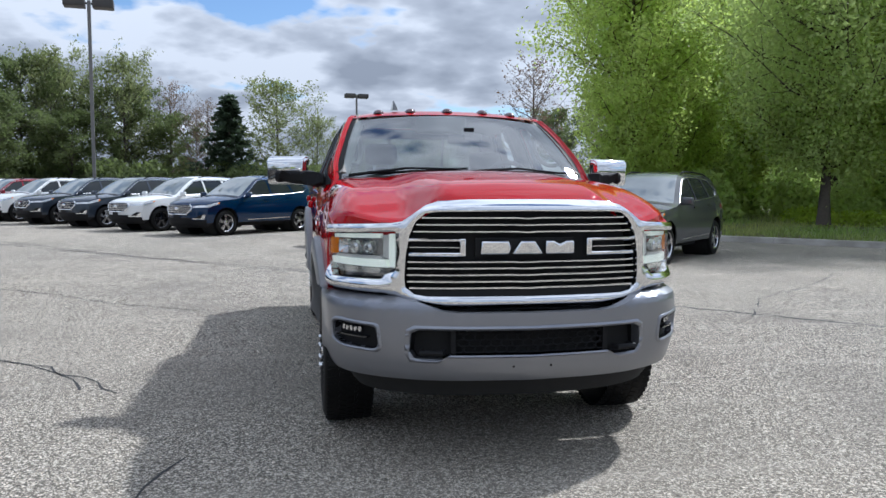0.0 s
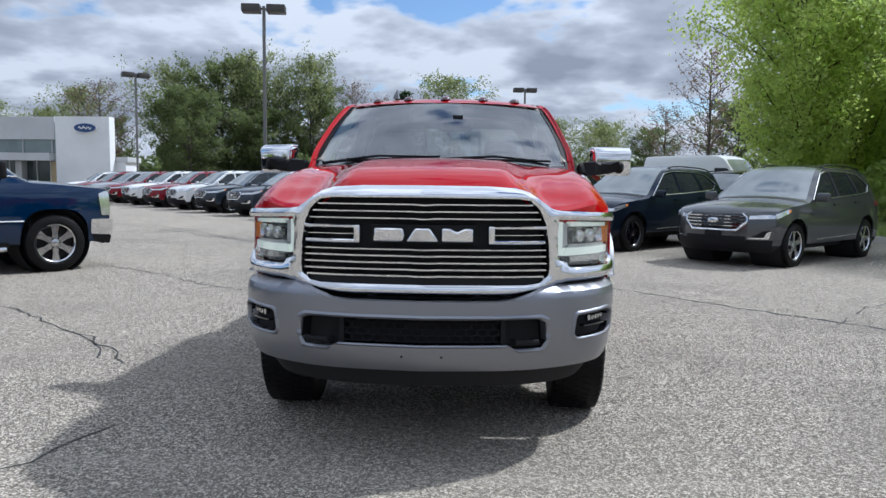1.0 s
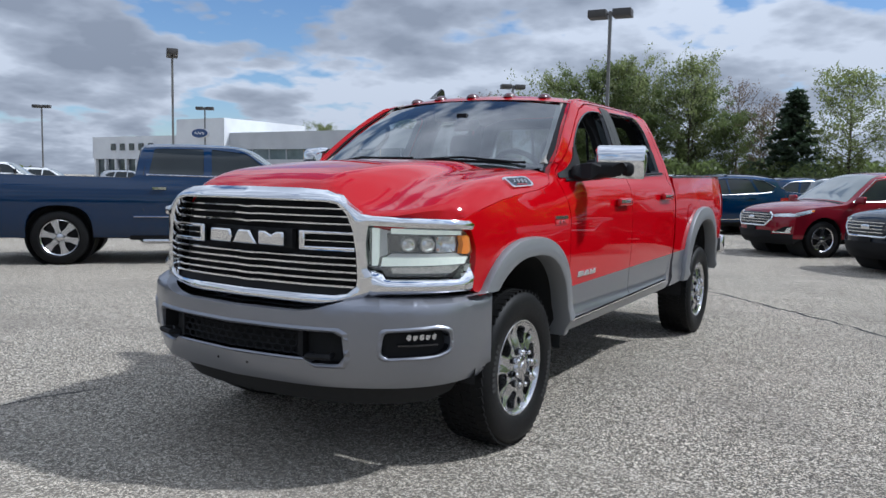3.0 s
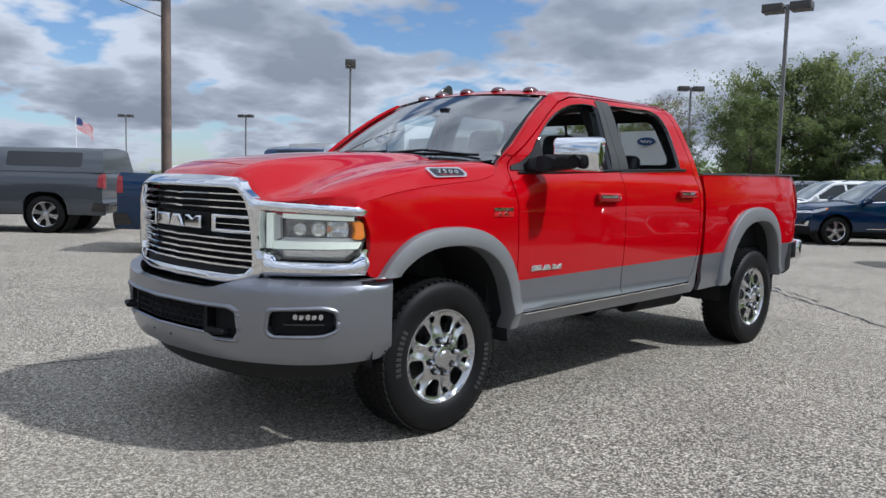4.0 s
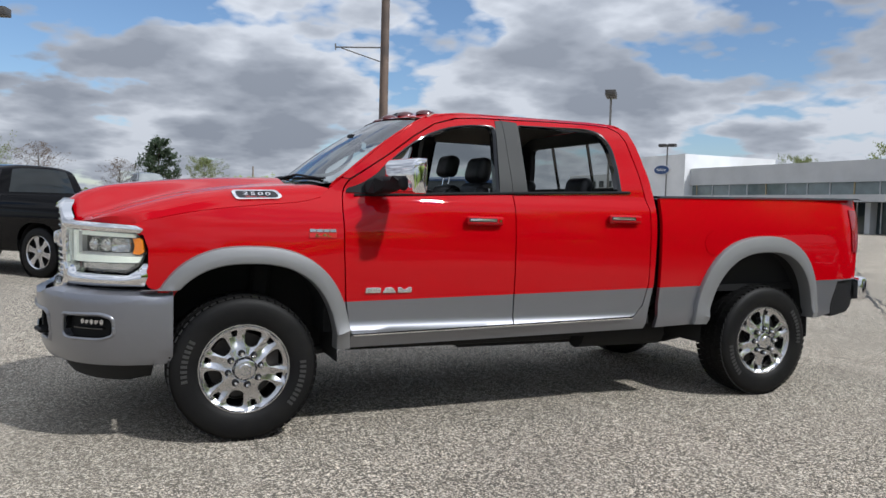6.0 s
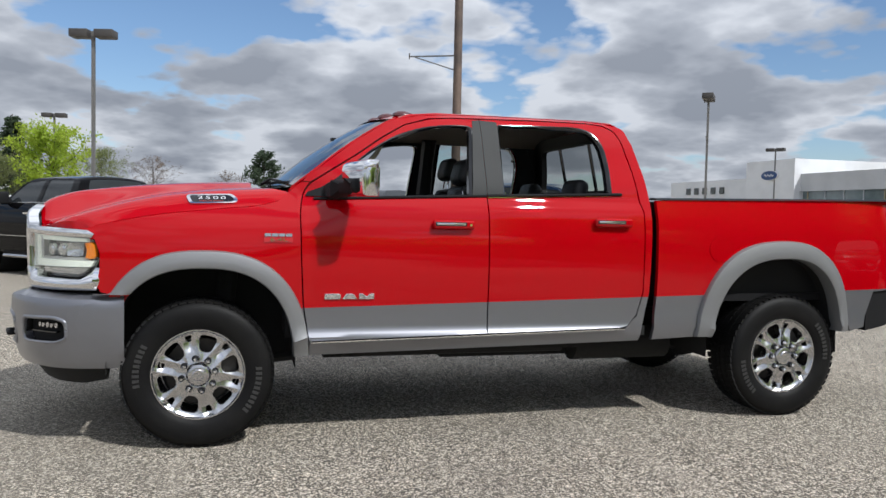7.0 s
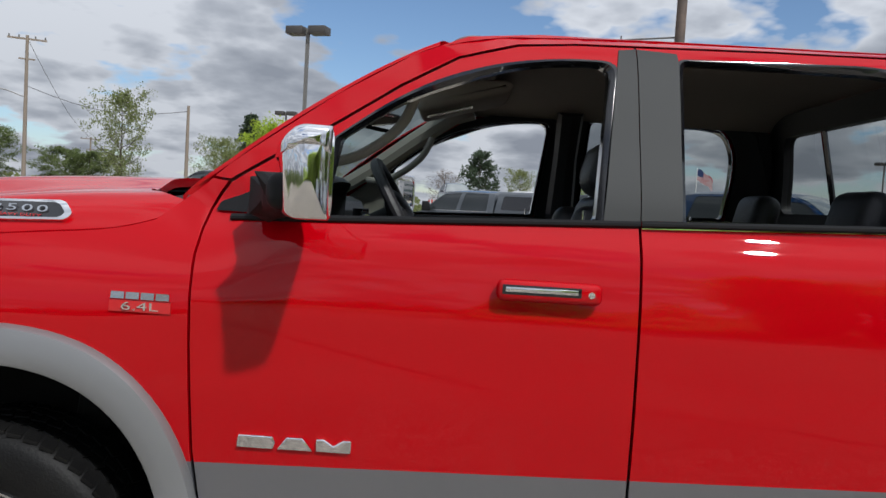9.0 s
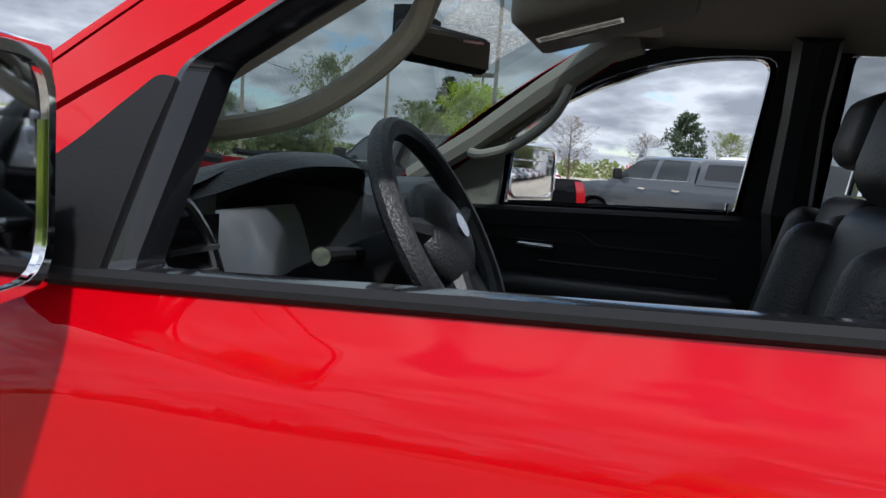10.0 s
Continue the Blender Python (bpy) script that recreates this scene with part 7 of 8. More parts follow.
def vehicle(spec, name, label, cat, group, paint, at, rim_mat=None):
    t = thing(name, label, cat, group, at)
    st = spec["stations"]
    vy, vz, vk, vc = (curve([(i, s[j]) for i, s in enumerate(st)]) for j in range(4))
    prof = curve(spec["profile"])
    nose, tail = curve(spec["nose"]), curve(spec["tail"])
    wide = lambda y, z: prof(z) - nose(y) - tail(y)
    n = len(st) - 1

    def skin(u, v, d=0.0):
        a = abs(u)
        y, z = vy(v) + vk(v) * a ** 3, vz(v) - vc(v) * a ** 2.5
        ye, ze = vy(v) + vk(v), vz(v) - vc(v)
        x = u * wide(ye, ze)
        p = Vector((x, y, z))
        if d:
            e = 0.02
            q = Vector((vy(v + e) - vy(v - e), vz(v + e) - vz(v - e)))
            q = q.normalized() if q.length > 1e-6 else Vector((0, 1))
            p += Vector((0, -q.y, q.x)) * d
        return p

    def seg(v):
        for lo, hi, slot in spec["slots"]:
            if lo <= v < hi:
                return slot
        return 0
    rows = n * 3
    bm = grid(20, rows, lambda u, w: skin(2 * u - 1, w * n))
    bm.faces.ensure_lookup_table()
    for i in range(20):
        for j in range(rows):
            bm.faces[i * rows + j].material_index = seg((j + 0.5) / rows * n)
    mats = (paint, M["black"], M["gloss_black"])
    bmesh.ops.recalc_face_normals(bm, faces=bm.faces)
    part("body", bm, mats, t, angle=50)
    edge = [(vy(j / 3) + vk(j / 3), vz(j / 3) - vc(j / 3)) for j in range(rows + 1)]
    wb, rad = spec["wheelbase"], spec["rad"]
    ar = lambda cy: arch(cy, rad + 0.055, rad + 0.055, rad + 0.075, base=rad, n=spec.get("arch_n", 2.1), z_front=spec["sill"] + 0.02, z_back=spec["sill"] + 0.02, k=16)
    bottom = [(edge[-1][0] - 0.02, spec["sill"] + 0.04)] + ar(wb)[::-1] + ar(0)[::-1] + [(edge[0][0] + 0.02, spec["sill"] + 0.04)]
    clad = spec.get("clad", 0.36)
    for side in (1, -1):
        bm = sheet(edge + bottom, lambda y, z, d, s=side: Vector((s * (wide(y, z) - d), y, z)), 0.02, (0.20, 0.10), [rounded(win, 0.04, 3) for win in spec["windows"]], zones=[(lambda y, z: z < clad, 1)], cuts=[((0, clad), (1, clad))])
        sd = part("body_side", bm, mats, t, angle=50)
        for win in spec["windows"]:
            part("window", sheet(rounded(win, 0.04, 3), lambda y, z, d, s=side: Vector((s * (wide(y, z) - 0.010 - d), y, z)), 0, (0.2, 0.06), rim=False), M["car_glass"], sd, "dark window")
        if spec.get("surround"):
            bm = bmesh.new()
            tube(bm, [Vector((side * (wide(y, z) + 0.005), y, z)) for y, z in spec["surround"]], 0.008, 5)
            part("window_trim", bm, M["bright_trim"], sd, "bright strip round the windows")
        for key, m, line, lab in spec.get("side_patches", ()):
            bm = sheet(rounded(line, 0.02, 2), lambda y, z, d, s=side: Vector((s * (wide(y, z) + 0.012 - d), y, z)), 0.02, (0.12, 0.08))
            part(key, bm, paint if m == "paint" else M[m], t, lab)
        if spec.get("belt"):
            y0, z0, y1, z1 = spec["belt"]
            bm = bmesh.new()
            tube(bm, [Vector((side * (wide(y0 + (y1 - y0) * k / 8, z0 + (z1 - z0) * k / 8) + 0.004), y0 + (y1 - y0) * k / 8, z0 + (z1 - z0) * k / 8)) for k in range(9)], 0.010, 5)
            part("belt_strip", bm, M["chrome"], sd, "thin bright strip")
        for line in spec["seams"]:
            bm = bmesh.new()
            tube(bm, [Vector((side * (wide(y, z) - 0.001), y, z)) for y, z in line], 0.005, 4)
            part("door_seam", bm, M["void"], sd)
        for y, z in spec["handles"]:
            bm = bmesh.new()
            box(bm, (side * (wide(y, z) + 0.018), y, z), (0.03, 0.20, 0.035))
            part("door_handle", bm, M["chrome"] if spec.get("bright") else paint, sd)
        y, z = spec["mirror"]
        bm = bmesh.new()
        box(bm, (side * (wide(y, z) + 0.15), y, z + 0.02), (0.22, 0.10, spec.get("mirror_h", 0.15)))
        bmesh.ops.bevel(bm, geom=bm.edges[:], offset=0.035, segments=3, profile=0.5, affect="EDGES")
        box(bm, (side * (wide(y, z) + 0.03), y, z - 0.03), (0.10, 0.06, 0.05))
        part("side_mirror", bm, paint if not spec.get("bright") else M["black"], t)
        for arch_y in (0, wb):
            bm = bmesh.new()
            cyl(bm, (side * (spec["track"] + 0.07), arch_y, rad + 0.02), (side * 0.35, arch_y, rad + 0.02), rad + 0.075, n=28, caps=False)
            cyl(bm, (side * (spec["track"] - 0.16), arch_y, rad + 0.02), (side * 0.36, arch_y, rad + 0.02), rad + 0.07, n=28)
            part("wheel_housing", bm, M["void"], sd)
    for key, m, uv, d, lab in spec["patches"]:
        for s in ((1, -1) if uv[0][0] * uv[2][0] > 0 else (1,)):
            poly = [(s * u, v) for u, v in uv]
            bm = sheet(rounded(poly, 0.03, 2) if len(poly) < 5 else poly, lambda u, v, dd: skin(max(-1, min(1, u)), v, d - dd), 0.02, (0.12, 0.25))
            part(key, bm, M[m], t, lab)
    for row in spec.get("bars", ()):
        u, v = row
        bm = bmesh.new()
        tube(bm, [skin(-u + 2 * u * k / 10, v, 0.022) for k in range(11)], spec.get("bar_r", 0.014), 5)
        part("grille_bar", bm, M["chrome"], t)
    if spec.get("grille_frame"):
        gf = spec["grille_frame"]
        pts = [skin(u0 + (u1 - u0) * k / 6, v0 + (v1 - v0) * k / 6, 0.016) for (u0, v0), (u1, v1) in zip(gf, gf[1:]) for k in range(6)] + [skin(*gf[-1], 0.016)]
        bm = bmesh.new()
        tube(bm, pts, 0.018, 6)
        part("grille_frame", bm, M["chrome"], t, "bright grille frame")
        bm = bmesh.new()
        c = skin(0, 3.12, 0.035)
        bmesh.ops.create_uvsphere(bm, u_segments=16, v_segments=8, radius=1)
        for v in bm.verts:
            v.co = c + Vector((v.co.x * 0.10, v.co.y * 0.012, v.co.z * 0.042))
        part("grille_emblem", bm, M["chrome"], t, "plain oval emblem")
    if spec.get("rails"):
        for s in (1, -1):
            bm = bmesh.new()
            pts = [skin(s * 0.86, v) + Vector((0, 0, 0.035 if 10.5 < v < 12.9 else 0.0)) for v in (10.2, 10.6, 11, 11.5, 12, 12.5, 12.8, 13.1)]
            tube(bm, pts, 0.015, 5)
            part("roof_rail", bm, M["black"], t, "dark roof rail")
    for s in (1, -1) if spec.get("bright") else ():
        bm = bmesh.new()
        x0 = s * (spec["track"] + 0.12)
        tube(bm, [(x0 - s * 0.14, 0.60, 0.40), (x0, 0.66, 0.36), (x0, 1.6, 0.36), (x0, 2.60, 0.36), (x0 - s * 0.14, 2.66, 0.40)], 0.04, 8)
        part("running_board", bm, M["alloy"], t, "bright tubular running board")
    bm = boxes(((0, wb / 2, spec["sill"] + 0.06), (1.3, wb + 1.2, 0.10)))
    part("underbody", bm, M["void"], t, smooth=False)
    wh = simple_wheel(rad, 0.235, spec["spokes"], rim_mat or M["alloy"])
    wh.parent = t
    wh.location = (spec["track"], 0, rad)
    for x, y, rz in ((spec["track"], wb, 0), (-spec["track"], 0, 180), (-spec["track"], wb, 180)):
        c = copy_thing(wh, pose(x, y, rad, 20 * y, 0, rz))
        c.parent = t
    return t


SUV = dict(
    stations=[(-0.84, 0.25, 0.28, 0), (-0.93, 0.36, 0.32, 0), (-0.96, 0.52, 0.35, 0), (-0.95, 0.74, 0.36, 0), (-0.885, 0.905, 0.33, 0.03), (-0.62, 1.01, 0.17, 0.060), (-0.05, 1.095, 0.05, 0.085), (0.40, 1.130, 0.10, 0.070),
              (0.85, 1.40, 0.14, 0.04), (1.25, 1.63, 0.12, 0.04), (1.55, 1.70, 0.05, 0.055), (2.1, 1.735, 0, 0.065), (2.8, 1.715, 0, 0.065), (3.32, 1.65, -0.05, 0.06), (3.52, 1.45, -0.14, 0.045), (3.68, 1.16, -0.17, 0.02), (3.76, 0.95, -0.19, 0), (3.80, 0.60, -0.2, 0), (3.76, 0.40, -0.2, 0), (3.66, 0.28, -0.16, 0)],
    profile=[(0.22, 0.88), (0.40, 0.935), (0.70, 0.962), (0.88, 0.955), (1.0, 0.935), (1.10, 0.90), (1.2, 0.86), (1.45, 0.755), (1.62, 0.67), (1.70, 0.60)],
    nose=[(-0.95, 0.22), (-0.70, 0.125), (-0.50, 0.06), (-0.25, 0.015), (0.0, 0.0)], tail=[(2.9, 0.0), (3.3, 0.03), (3.6, 0.08), (3.8, 0.14)],
    slots=[(0, 1.6, 1), (17.6, 20, 1)], wheelbase=2.85, rad=0.365, sill=0.24, track=0.82, clad=0.37, spokes=5,
    windows=[[(0.72, 1.135), (1.34, 1.545), (1.66, 1.585), (1.70, 1.165)], [(1.76, 1.168), (1.72, 1.588), (2.42, 1.585), (2.58, 1.21)], [(2.66, 1.215), (2.51, 1.575), (2.86, 1.545), (3.20, 1.36), (3.06, 1.25)]],
    belt=None, seams=[[(0.60, 0.40), (0.55, 0.85), (0.60, 1.08)], [(1.73, 0.38), (1.73, 1.15)], [(2.62, 0.75), (2.70, 0.95), (2.62, 1.2)], [(0.60, 0.385), (2.45, 0.385)]],
    handles=[(1.48, 1.02), (2.40, 1.05)], mirror=(0.72, 1.13),
    # windshield and rear window carry the painted sky reflection; side windows stay dark
    patches=[("windshield", "sky_sheen_glass", [(-0.90, 7.12), (0.90, 7.12), (0.87, 9.60), (-0.87, 9.60)], 0.006, "sloped windshield"), ("cowl", "black", [(-0.88, 6.85), (0.88, 6.85), (0.90, 7.10), (-0.90, 7.10)], 0.005, "black cowl"), ("rear_window", "sky_sheen_glass", [(-0.88, 13.2), (0.88, 13.2), (0.88, 14.8), (-0.88, 14.8)], 0.006, "dark rear window"),
             ("grille", "gloss_black", [(-0.44, 2.45), (0.44, 2.45), (0.60, 3.05), (0.60, 3.45), (0.52, 3.80), (-0.52, 3.80), (-0.60, 3.45), (-0.60, 3.05)], 0.012, "dark front grille"), ("headlamp", "reflector", [(0.64, 3.30), (0.99, 3.40), (0.995, 3.80), (0.90, 3.84), (0.64, 3.62)], 0.014, "clear swept headlamp"),
             ("fog_pocket", "black", [(0.66, 1.80), (0.95, 1.80), (0.95, 2.42), (0.86, 2.42)], 0.008, "black fog lamp pocket"), ("fog_trim", "reflector", [(0.66, 1.78), (0.95, 1.78), (0.96, 2.40), (0.91, 2.30), (0.88, 1.92), (0.66, 1.90)], 0.016, "bright fog lamp trim"), ("lower_intake", "black", [(-0.60, 1.2), (0.60, 1.2), (0.62, 2.0), (-0.62, 2.0)], 0.01, "black lower intake"),
             ("plate_holder", "black", [(-0.16, 2.0), (0.16, 2.0), (0.16, 2.45), (-0.16, 2.45)], 0.03, "blank black plate holder"), ("tail_lamp", "red_lens", [(0.40, 15.2), (0.99, 15.0), (0.99, 15.6), (0.40, 15.6)], 0.01, "red tail lamp")],
    bars=[(0.50, 2.72), (0.56, 2.98), (0.58, 3.25), (0.56, 3.52)], bar_r=0.011, rails=True,
    grille_frame=[(-0.52, 3.82), (-0.61, 3.46), (-0.61, 3.05), (-0.45, 2.42), (0.45, 2.42), (0.61, 3.05), (0.61, 3.46), (0.52, 3.82)],
    surround=[(0.66, 1.105), (1.30, 1.560), (1.60, 1.605), (2.0, 1.612), (2.45, 1.603), (2.88, 1.560), (3.24, 1.37), (3.08, 1.235), (2.6, 1.192), (1.7, 1.145), (0.66, 1.105)],
    side_patches=[("headlamp_end", "reflector", [(-0.585, 0.80), (-0.28, 0.895), (-0.22, 0.955), (-0.30, 0.955), (-0.585, 0.885)], "clear swept headlamp"), ("side_marker", "amber", [(-0.30, 0.900), (-0.235, 0.918), (-0.225, 0.950), (-0.29, 0.942)], "small amber marker"),
                  ("door_trim", "chrome", [(0.75, 0.43), (2.40, 0.46), (2.40, 0.475), (0.75, 0.445)], "bright strip on the door sill"), ("tail_lamp_end", "red_lens", [(3.30, 0.98), (3.60, 0.97), (3.60, 1.08), (3.34, 1.07)], "red tail lamp")],
)
PICKUP = dict(
    stations=[(-0.80, 0.36, 0.10, 0), (-0.96, 0.48, 0.16, 0), (-0.98, 0.68, 0.16, 0), (-0.95, 0.74, 0.16, 0), (-0.92, 1.06, 0.14, 0), (-0.84, 1.20, 0.12, 0.02), (-0.45, 1.265, 0.04, 0.05), (-0.05, 1.30, 0.02, 0.05), (0.22, 1.325, 0.10, 0.05),
              (0.58, 1.59, 0.16, 0.035), (0.97, 1.83, 0.12, 0.04), (1.30, 1.892, 0.03, 0.05), (1.95, 1.905, 0, 0.06), (2.62, 1.875, -0.03, 0.06), (2.71, 1.60, -0.03, 0.03), (2.75, 1.36, -0.02, 0.0), (2.81, 1.335, 0.0, 0.0), (4.5, 1.35, 0.0, 0.0), (5.00, 1.36, -0.03, 0.0), (5.04, 1.05, -0.03, 0), (5.04, 0.72, -0.03, 0), (5.12, 0.66, -0.05, 0), (5.12, 0.46, -0.05, 0)],
    profile=[(0.35, 0.93), (0.55, 0.985), (0.75, 1.0), (1.0, 1.0), (1.15, 0.99), (1.25, 0.965), (1.33, 0.94), (1.45, 0.88), (1.75, 0.74), (1.85, 0.66)],
    nose=[(-1.0, 0.12), (-0.7, 0.06), (-0.4, 0.02), (0.0, 0.0)], tail=[(4.6, 0.0), (5.04, 0.03)],
    slots=[(0, 1.0, 1), (15.6, 17.7, 1)], wheelbase=3.79, rad=0.415, sill=0.37, track=0.86, clad=0.39, arch_n=2.9, spokes=6, bright=True, mirror_h=0.24,
    windows=[[(0.56, 1.375), (1.04, 1.755), (1.58, 1.81), (1.58, 1.385)], [(1.70, 1.387), (1.70, 1.812), (2.44, 1.80), (2.52, 1.40)]],
    belt=(0.42, 0.74, 2.74, 0.74), surround=[(0.48, 1.362), (2.56, 1.388)], bar_r=0.02,
    side_patches=[("bumper_end", "chrome", [(-0.83, 0.50), (-0.50, 0.53), (-0.50, 0.745), (-0.83, 0.745)], "chrome bumper end"), ("bumper_skirt", "black", [(-0.80, 0.37), (-0.56, 0.42), (-0.52, 0.52), (-0.82, 0.49)], "black bumper skirt"), ("headlamp_end", "reflector", [(-0.80, 0.80), (-0.66, 0.80), (-0.62, 1.12), (-0.72, 1.16), (-0.78, 1.14)], "clear headlamp"),
                  ("tail_lamp_end", "red_lens", [(4.90, 1.02), (5.015, 1.02), (5.01, 1.30), (4.93, 1.30)], "red tail lamp"), ("rear_bumper_end", "gloss_black", [(4.76, 0.50), (5.07, 0.48), (5.08, 0.68), (4.84, 0.68)], "dark rear bumper end"), ("mud_sill", "black", [(0.60, 0.375), (2.80, 0.375), (2.80, 0.445), (0.60, 0.445)], "black lower sill")],
    seams=[[(0.36, 0.46), (0.31, 1.0), (0.34, 1.32)], [(1.64, 0.46), (1.64, 1.80)], [(2.40, 0.46), (2.60, 0.85), (2.60, 1.38), (2.53, 1.80)], [(2.795, 0.40), (2.795, 1.33)], [(2.785, 0.40), (2.785, 1.33)]],
    handles=[(1.42, 1.17), (2.36, 1.18)], mirror=(0.70, 1.43),
    patches=[("windshield", "sky_sheen_glass", [(-0.93, 8.1), (0.93, 8.1), (0.92, 10.4), (-0.92, 10.4)], 0.006, "dark windshield"), ("rear_window", "car_glass", [(-0.75, 13.3), (0.75, 13.3), (0.75, 14.7), (-0.75, 14.7)], 0.006, "dark rear window"),
             ("grille", "gloss_black", [(-0.55, 3.15), (0.55, 3.15), (0.58, 4.6), (-0.58, 4.6)], 0.012, "dark grille"), ("headlamp", "reflector", [(0.64, 3.3), (0.995, 3.3), (0.995, 4.35), (0.64, 4.55)], 0.012, "clear headlamp"),
             ("chrome_bumper", "chrome", [(-0.99, 1.15), (0.99, 1.15), (0.99, 2.75), (-0.99, 2.75)], 0.02, "chrome front bumper"), ("tail_lamp", "red_lens", [(0.84, 18.25), (0.99, 18.25), (0.99, 19.15), (0.84, 19.15)], 0.012, "red tail lamp"),
             ("rear_bumper", "gloss_black", [(-0.95, 20.6), (0.95, 20.6), (0.95, 21.8), (-0.95, 21.8)], 0.02, "dark rear bumper"), ("plate_holder", "satin", [(-0.20, 20.7), (0.20, 20.7), (0.20, 21.6), (-0.20, 21.6)], 0.03, "blank plate holder"), ("tailgate_handle", "gloss_black", [(-0.10, 18.45), (0.10, 18.45), (0.10, 18.65), (-0.10, 18.65)], 0.02, "dark tailgate handle")],
    bars=[(0.54, 3.5), (0.56, 3.9), (0.56, 4.3)],
)
VAN = dict(SUV, stations=[(-0.80, 0.30, 0.1, 0), (-0.88, 0.5, 0.12, 0), (-0.86, 0.9, 0.12, 0), (-0.75, 1.15, 0.1, 0.02), (-0.3, 1.30, 0.04, 0.03), (0.05, 1.40, 0.04, 0.03), (0.55, 1.95, 0.08, 0.03), (0.95, 2.40, 0.06, 0.04), (1.4, 2.52, 0, 0.05), (3.0, 2.54, 0, 0.05), (4.6, 2.52, -0.02, 0.05), (4.72, 2.2, -0.04, 0.02), (4.78, 1.2, -0.05, 0), (4.78, 0.5, -0.05, 0), (4.7, 0.35, -0.04, 0)],
           profile=[(0.25, 0.95), (0.6, 1.0), (1.2, 1.0), (1.6, 0.97), (2.3, 0.90), (2.52, 0.82)], tail=[(4.5, 0.0), (4.8, 0.04)], slots=[(0, 0.9, 1)], wheelbase=3.7, rad=0.35, sill=0.3,
           windows=[[(0.30, 1.42), (0.80, 1.98), (1.35, 2.0), (1.35, 1.42)]], belt=None, surround=None, side_patches=(), grille_frame=None, rails=False, seams=[[(1.45, 0.4), (1.45, 2.3)], [(2.6, 0.4), (2.6, 2.3)]], handles=[(1.3, 1.2)], mirror=(0.30, 1.45),
           patches=[("windshield", "sky_sheen_glass", [(-0.9, 5.1), (0.9, 5.1), (0.88, 6.8), (-0.88, 6.8)], 0.006, "dark windshield"), ("headlamp", "reflector", [(0.6, 2.0), (0.98, 2.0), (0.98, 2.7), (0.6, 2.7)], 0.01, "clear headlamp"), ("grille", "gloss_black", [(-0.5, 1.5), (0.5, 1.5), (0.5, 2.6), (-0.5, 2.6)], 0.01, "dark grille")], bars=[])
MADE = {}


def park(kind, paint, x, y, rz, label, group, scale=1.0, rim=None):
    """Parks a vehicle: built once for each kind, then copied with its own paint."""
    spec, name, cat = {"suv": (SUV, "suv", "suv"), "pickup": (PICKUP, "parked_pickup", "pickup truck"), "van": (VAN, "cargo_van", "van")}[kind]
    m = pose(x, y, 0, 0, 0, rz)
    if kind not in MADE:
        t = vehicle(spec, name, label, cat, group, PAINT[paint], m)
        MADE[kind] = (t, PAINT[paint])
    else:
        src, old = MADE[kind]
        t = copy_thing(src, m)
        tagged(t, label, cat, group)
        for o in t.children_recursive:
            for slot in o.material_slots:
                if slot.material == old:
                    slot.link = "OBJECT"
                    slot.material = PAINT[paint]
                elif rim and o.name.startswith(("rim", "spoke", "hub")) and slot.material == M["alloy"]:
                    slot.link = "OBJECT"
                    slot.material = M[rim]
    return t


ROW = "parked suv row"
A = -46.5
park("suv", "grey", 4.80, 8.91, A, "dark grey five-door suv parked at an angle near the kerb", ROW)
park("suv", "navy", 2.65, 11.38, A, "near-black navy suv with black rims parked at an angle", ROW, rim="gloss_black")
park("suv", "ruby", 0.45, 13.93, A, "ruby red suv with bright rims parked at an angle", ROW)
for k, (paint, lab, rim) in enumerate((("deep_blue", "deep blue suv parked in the row", None), ("white", "white suv with black rims parked in the row", "gloss_black"), ("slate", "dark slate blue suv parked in the row", None), ("slate", "dark slate blue suv parked in the row", None),
                                       ("white", "white suv parked in the row", None), ("ruby", "ruby red suv parked in the row", None), ("white", "white suv parked in the row", None), ("ruby", "ruby red suv parked far along the row", None), ("silver", "silver suv parked far along the row", None), ("ruby", "ruby red suv parked far along the row", None), ("white", "white suv parked far along the row", None))):
    park("suv", paint, -3.75 - 2.15 * k, 18.65 + 2.45 * k, A, lab, ROW, rim=rim)
# worn painted lines between the parked suvs
for k in range(4, 16):
    x, y = 4.80 - 2.15 * (k - 0.5), 8.91 + 2.45 * (k - 0.5)
    bm = bmesh.new()
    m = pose(x, y, 0.004, 0, 0, A)
    bm.faces.new([bm.verts.new(m @ Vector(p)) for p in ((-0.05, -1.5, 0), (0.05, -1.5, 0), (0.05, 4.2, 0), (-0.05, 4.2, 0))])
    tagged(part("parking_line", bm, M["road_paint"], smooth=False), "worn white painted parking line on asphalt", "parking line", kind="structure")
# second row behind
for k, (paint, lab) in enumerate((("black", "black suv parked behind the row"), ("navy", "navy suv parked behind the row"), ("black", "black suv parked in the rear row"), ("white", "white suv parked in the rear row"), ("deep_blue", "deep blue suv parked in the rear row"), ("silver", "silver suv parked in the rear row"))):
    park("suv", paint, 9.0 - 2.15 * k, 18.2 + 2.45 * k, A + 180, lab, "rear suv row")
park("van", "white", 11.2, 26.5, A + 90, "tall white cargo van parked behind the suvs", "")
B = 138.5
park("pickup", "deep_blue", -6.55, 6.70, B, "deep blue crew cab pickup with chrome bumper and mirrors", "parked pickups")
park("pickup", "black", -12.25, -3.85, 314.2, "black crew cab pickup seen from behind", "parked pickups")
gp = park("pickup", "gunmetal", -17.4, 0.55, B + 180, "gunmetal grey pickup with a bed cap", "parked pickups")
park("suv", "ruby", -24.5, 3.4, B, "dark red suv parked behind the pickups", "far parked vehicles")
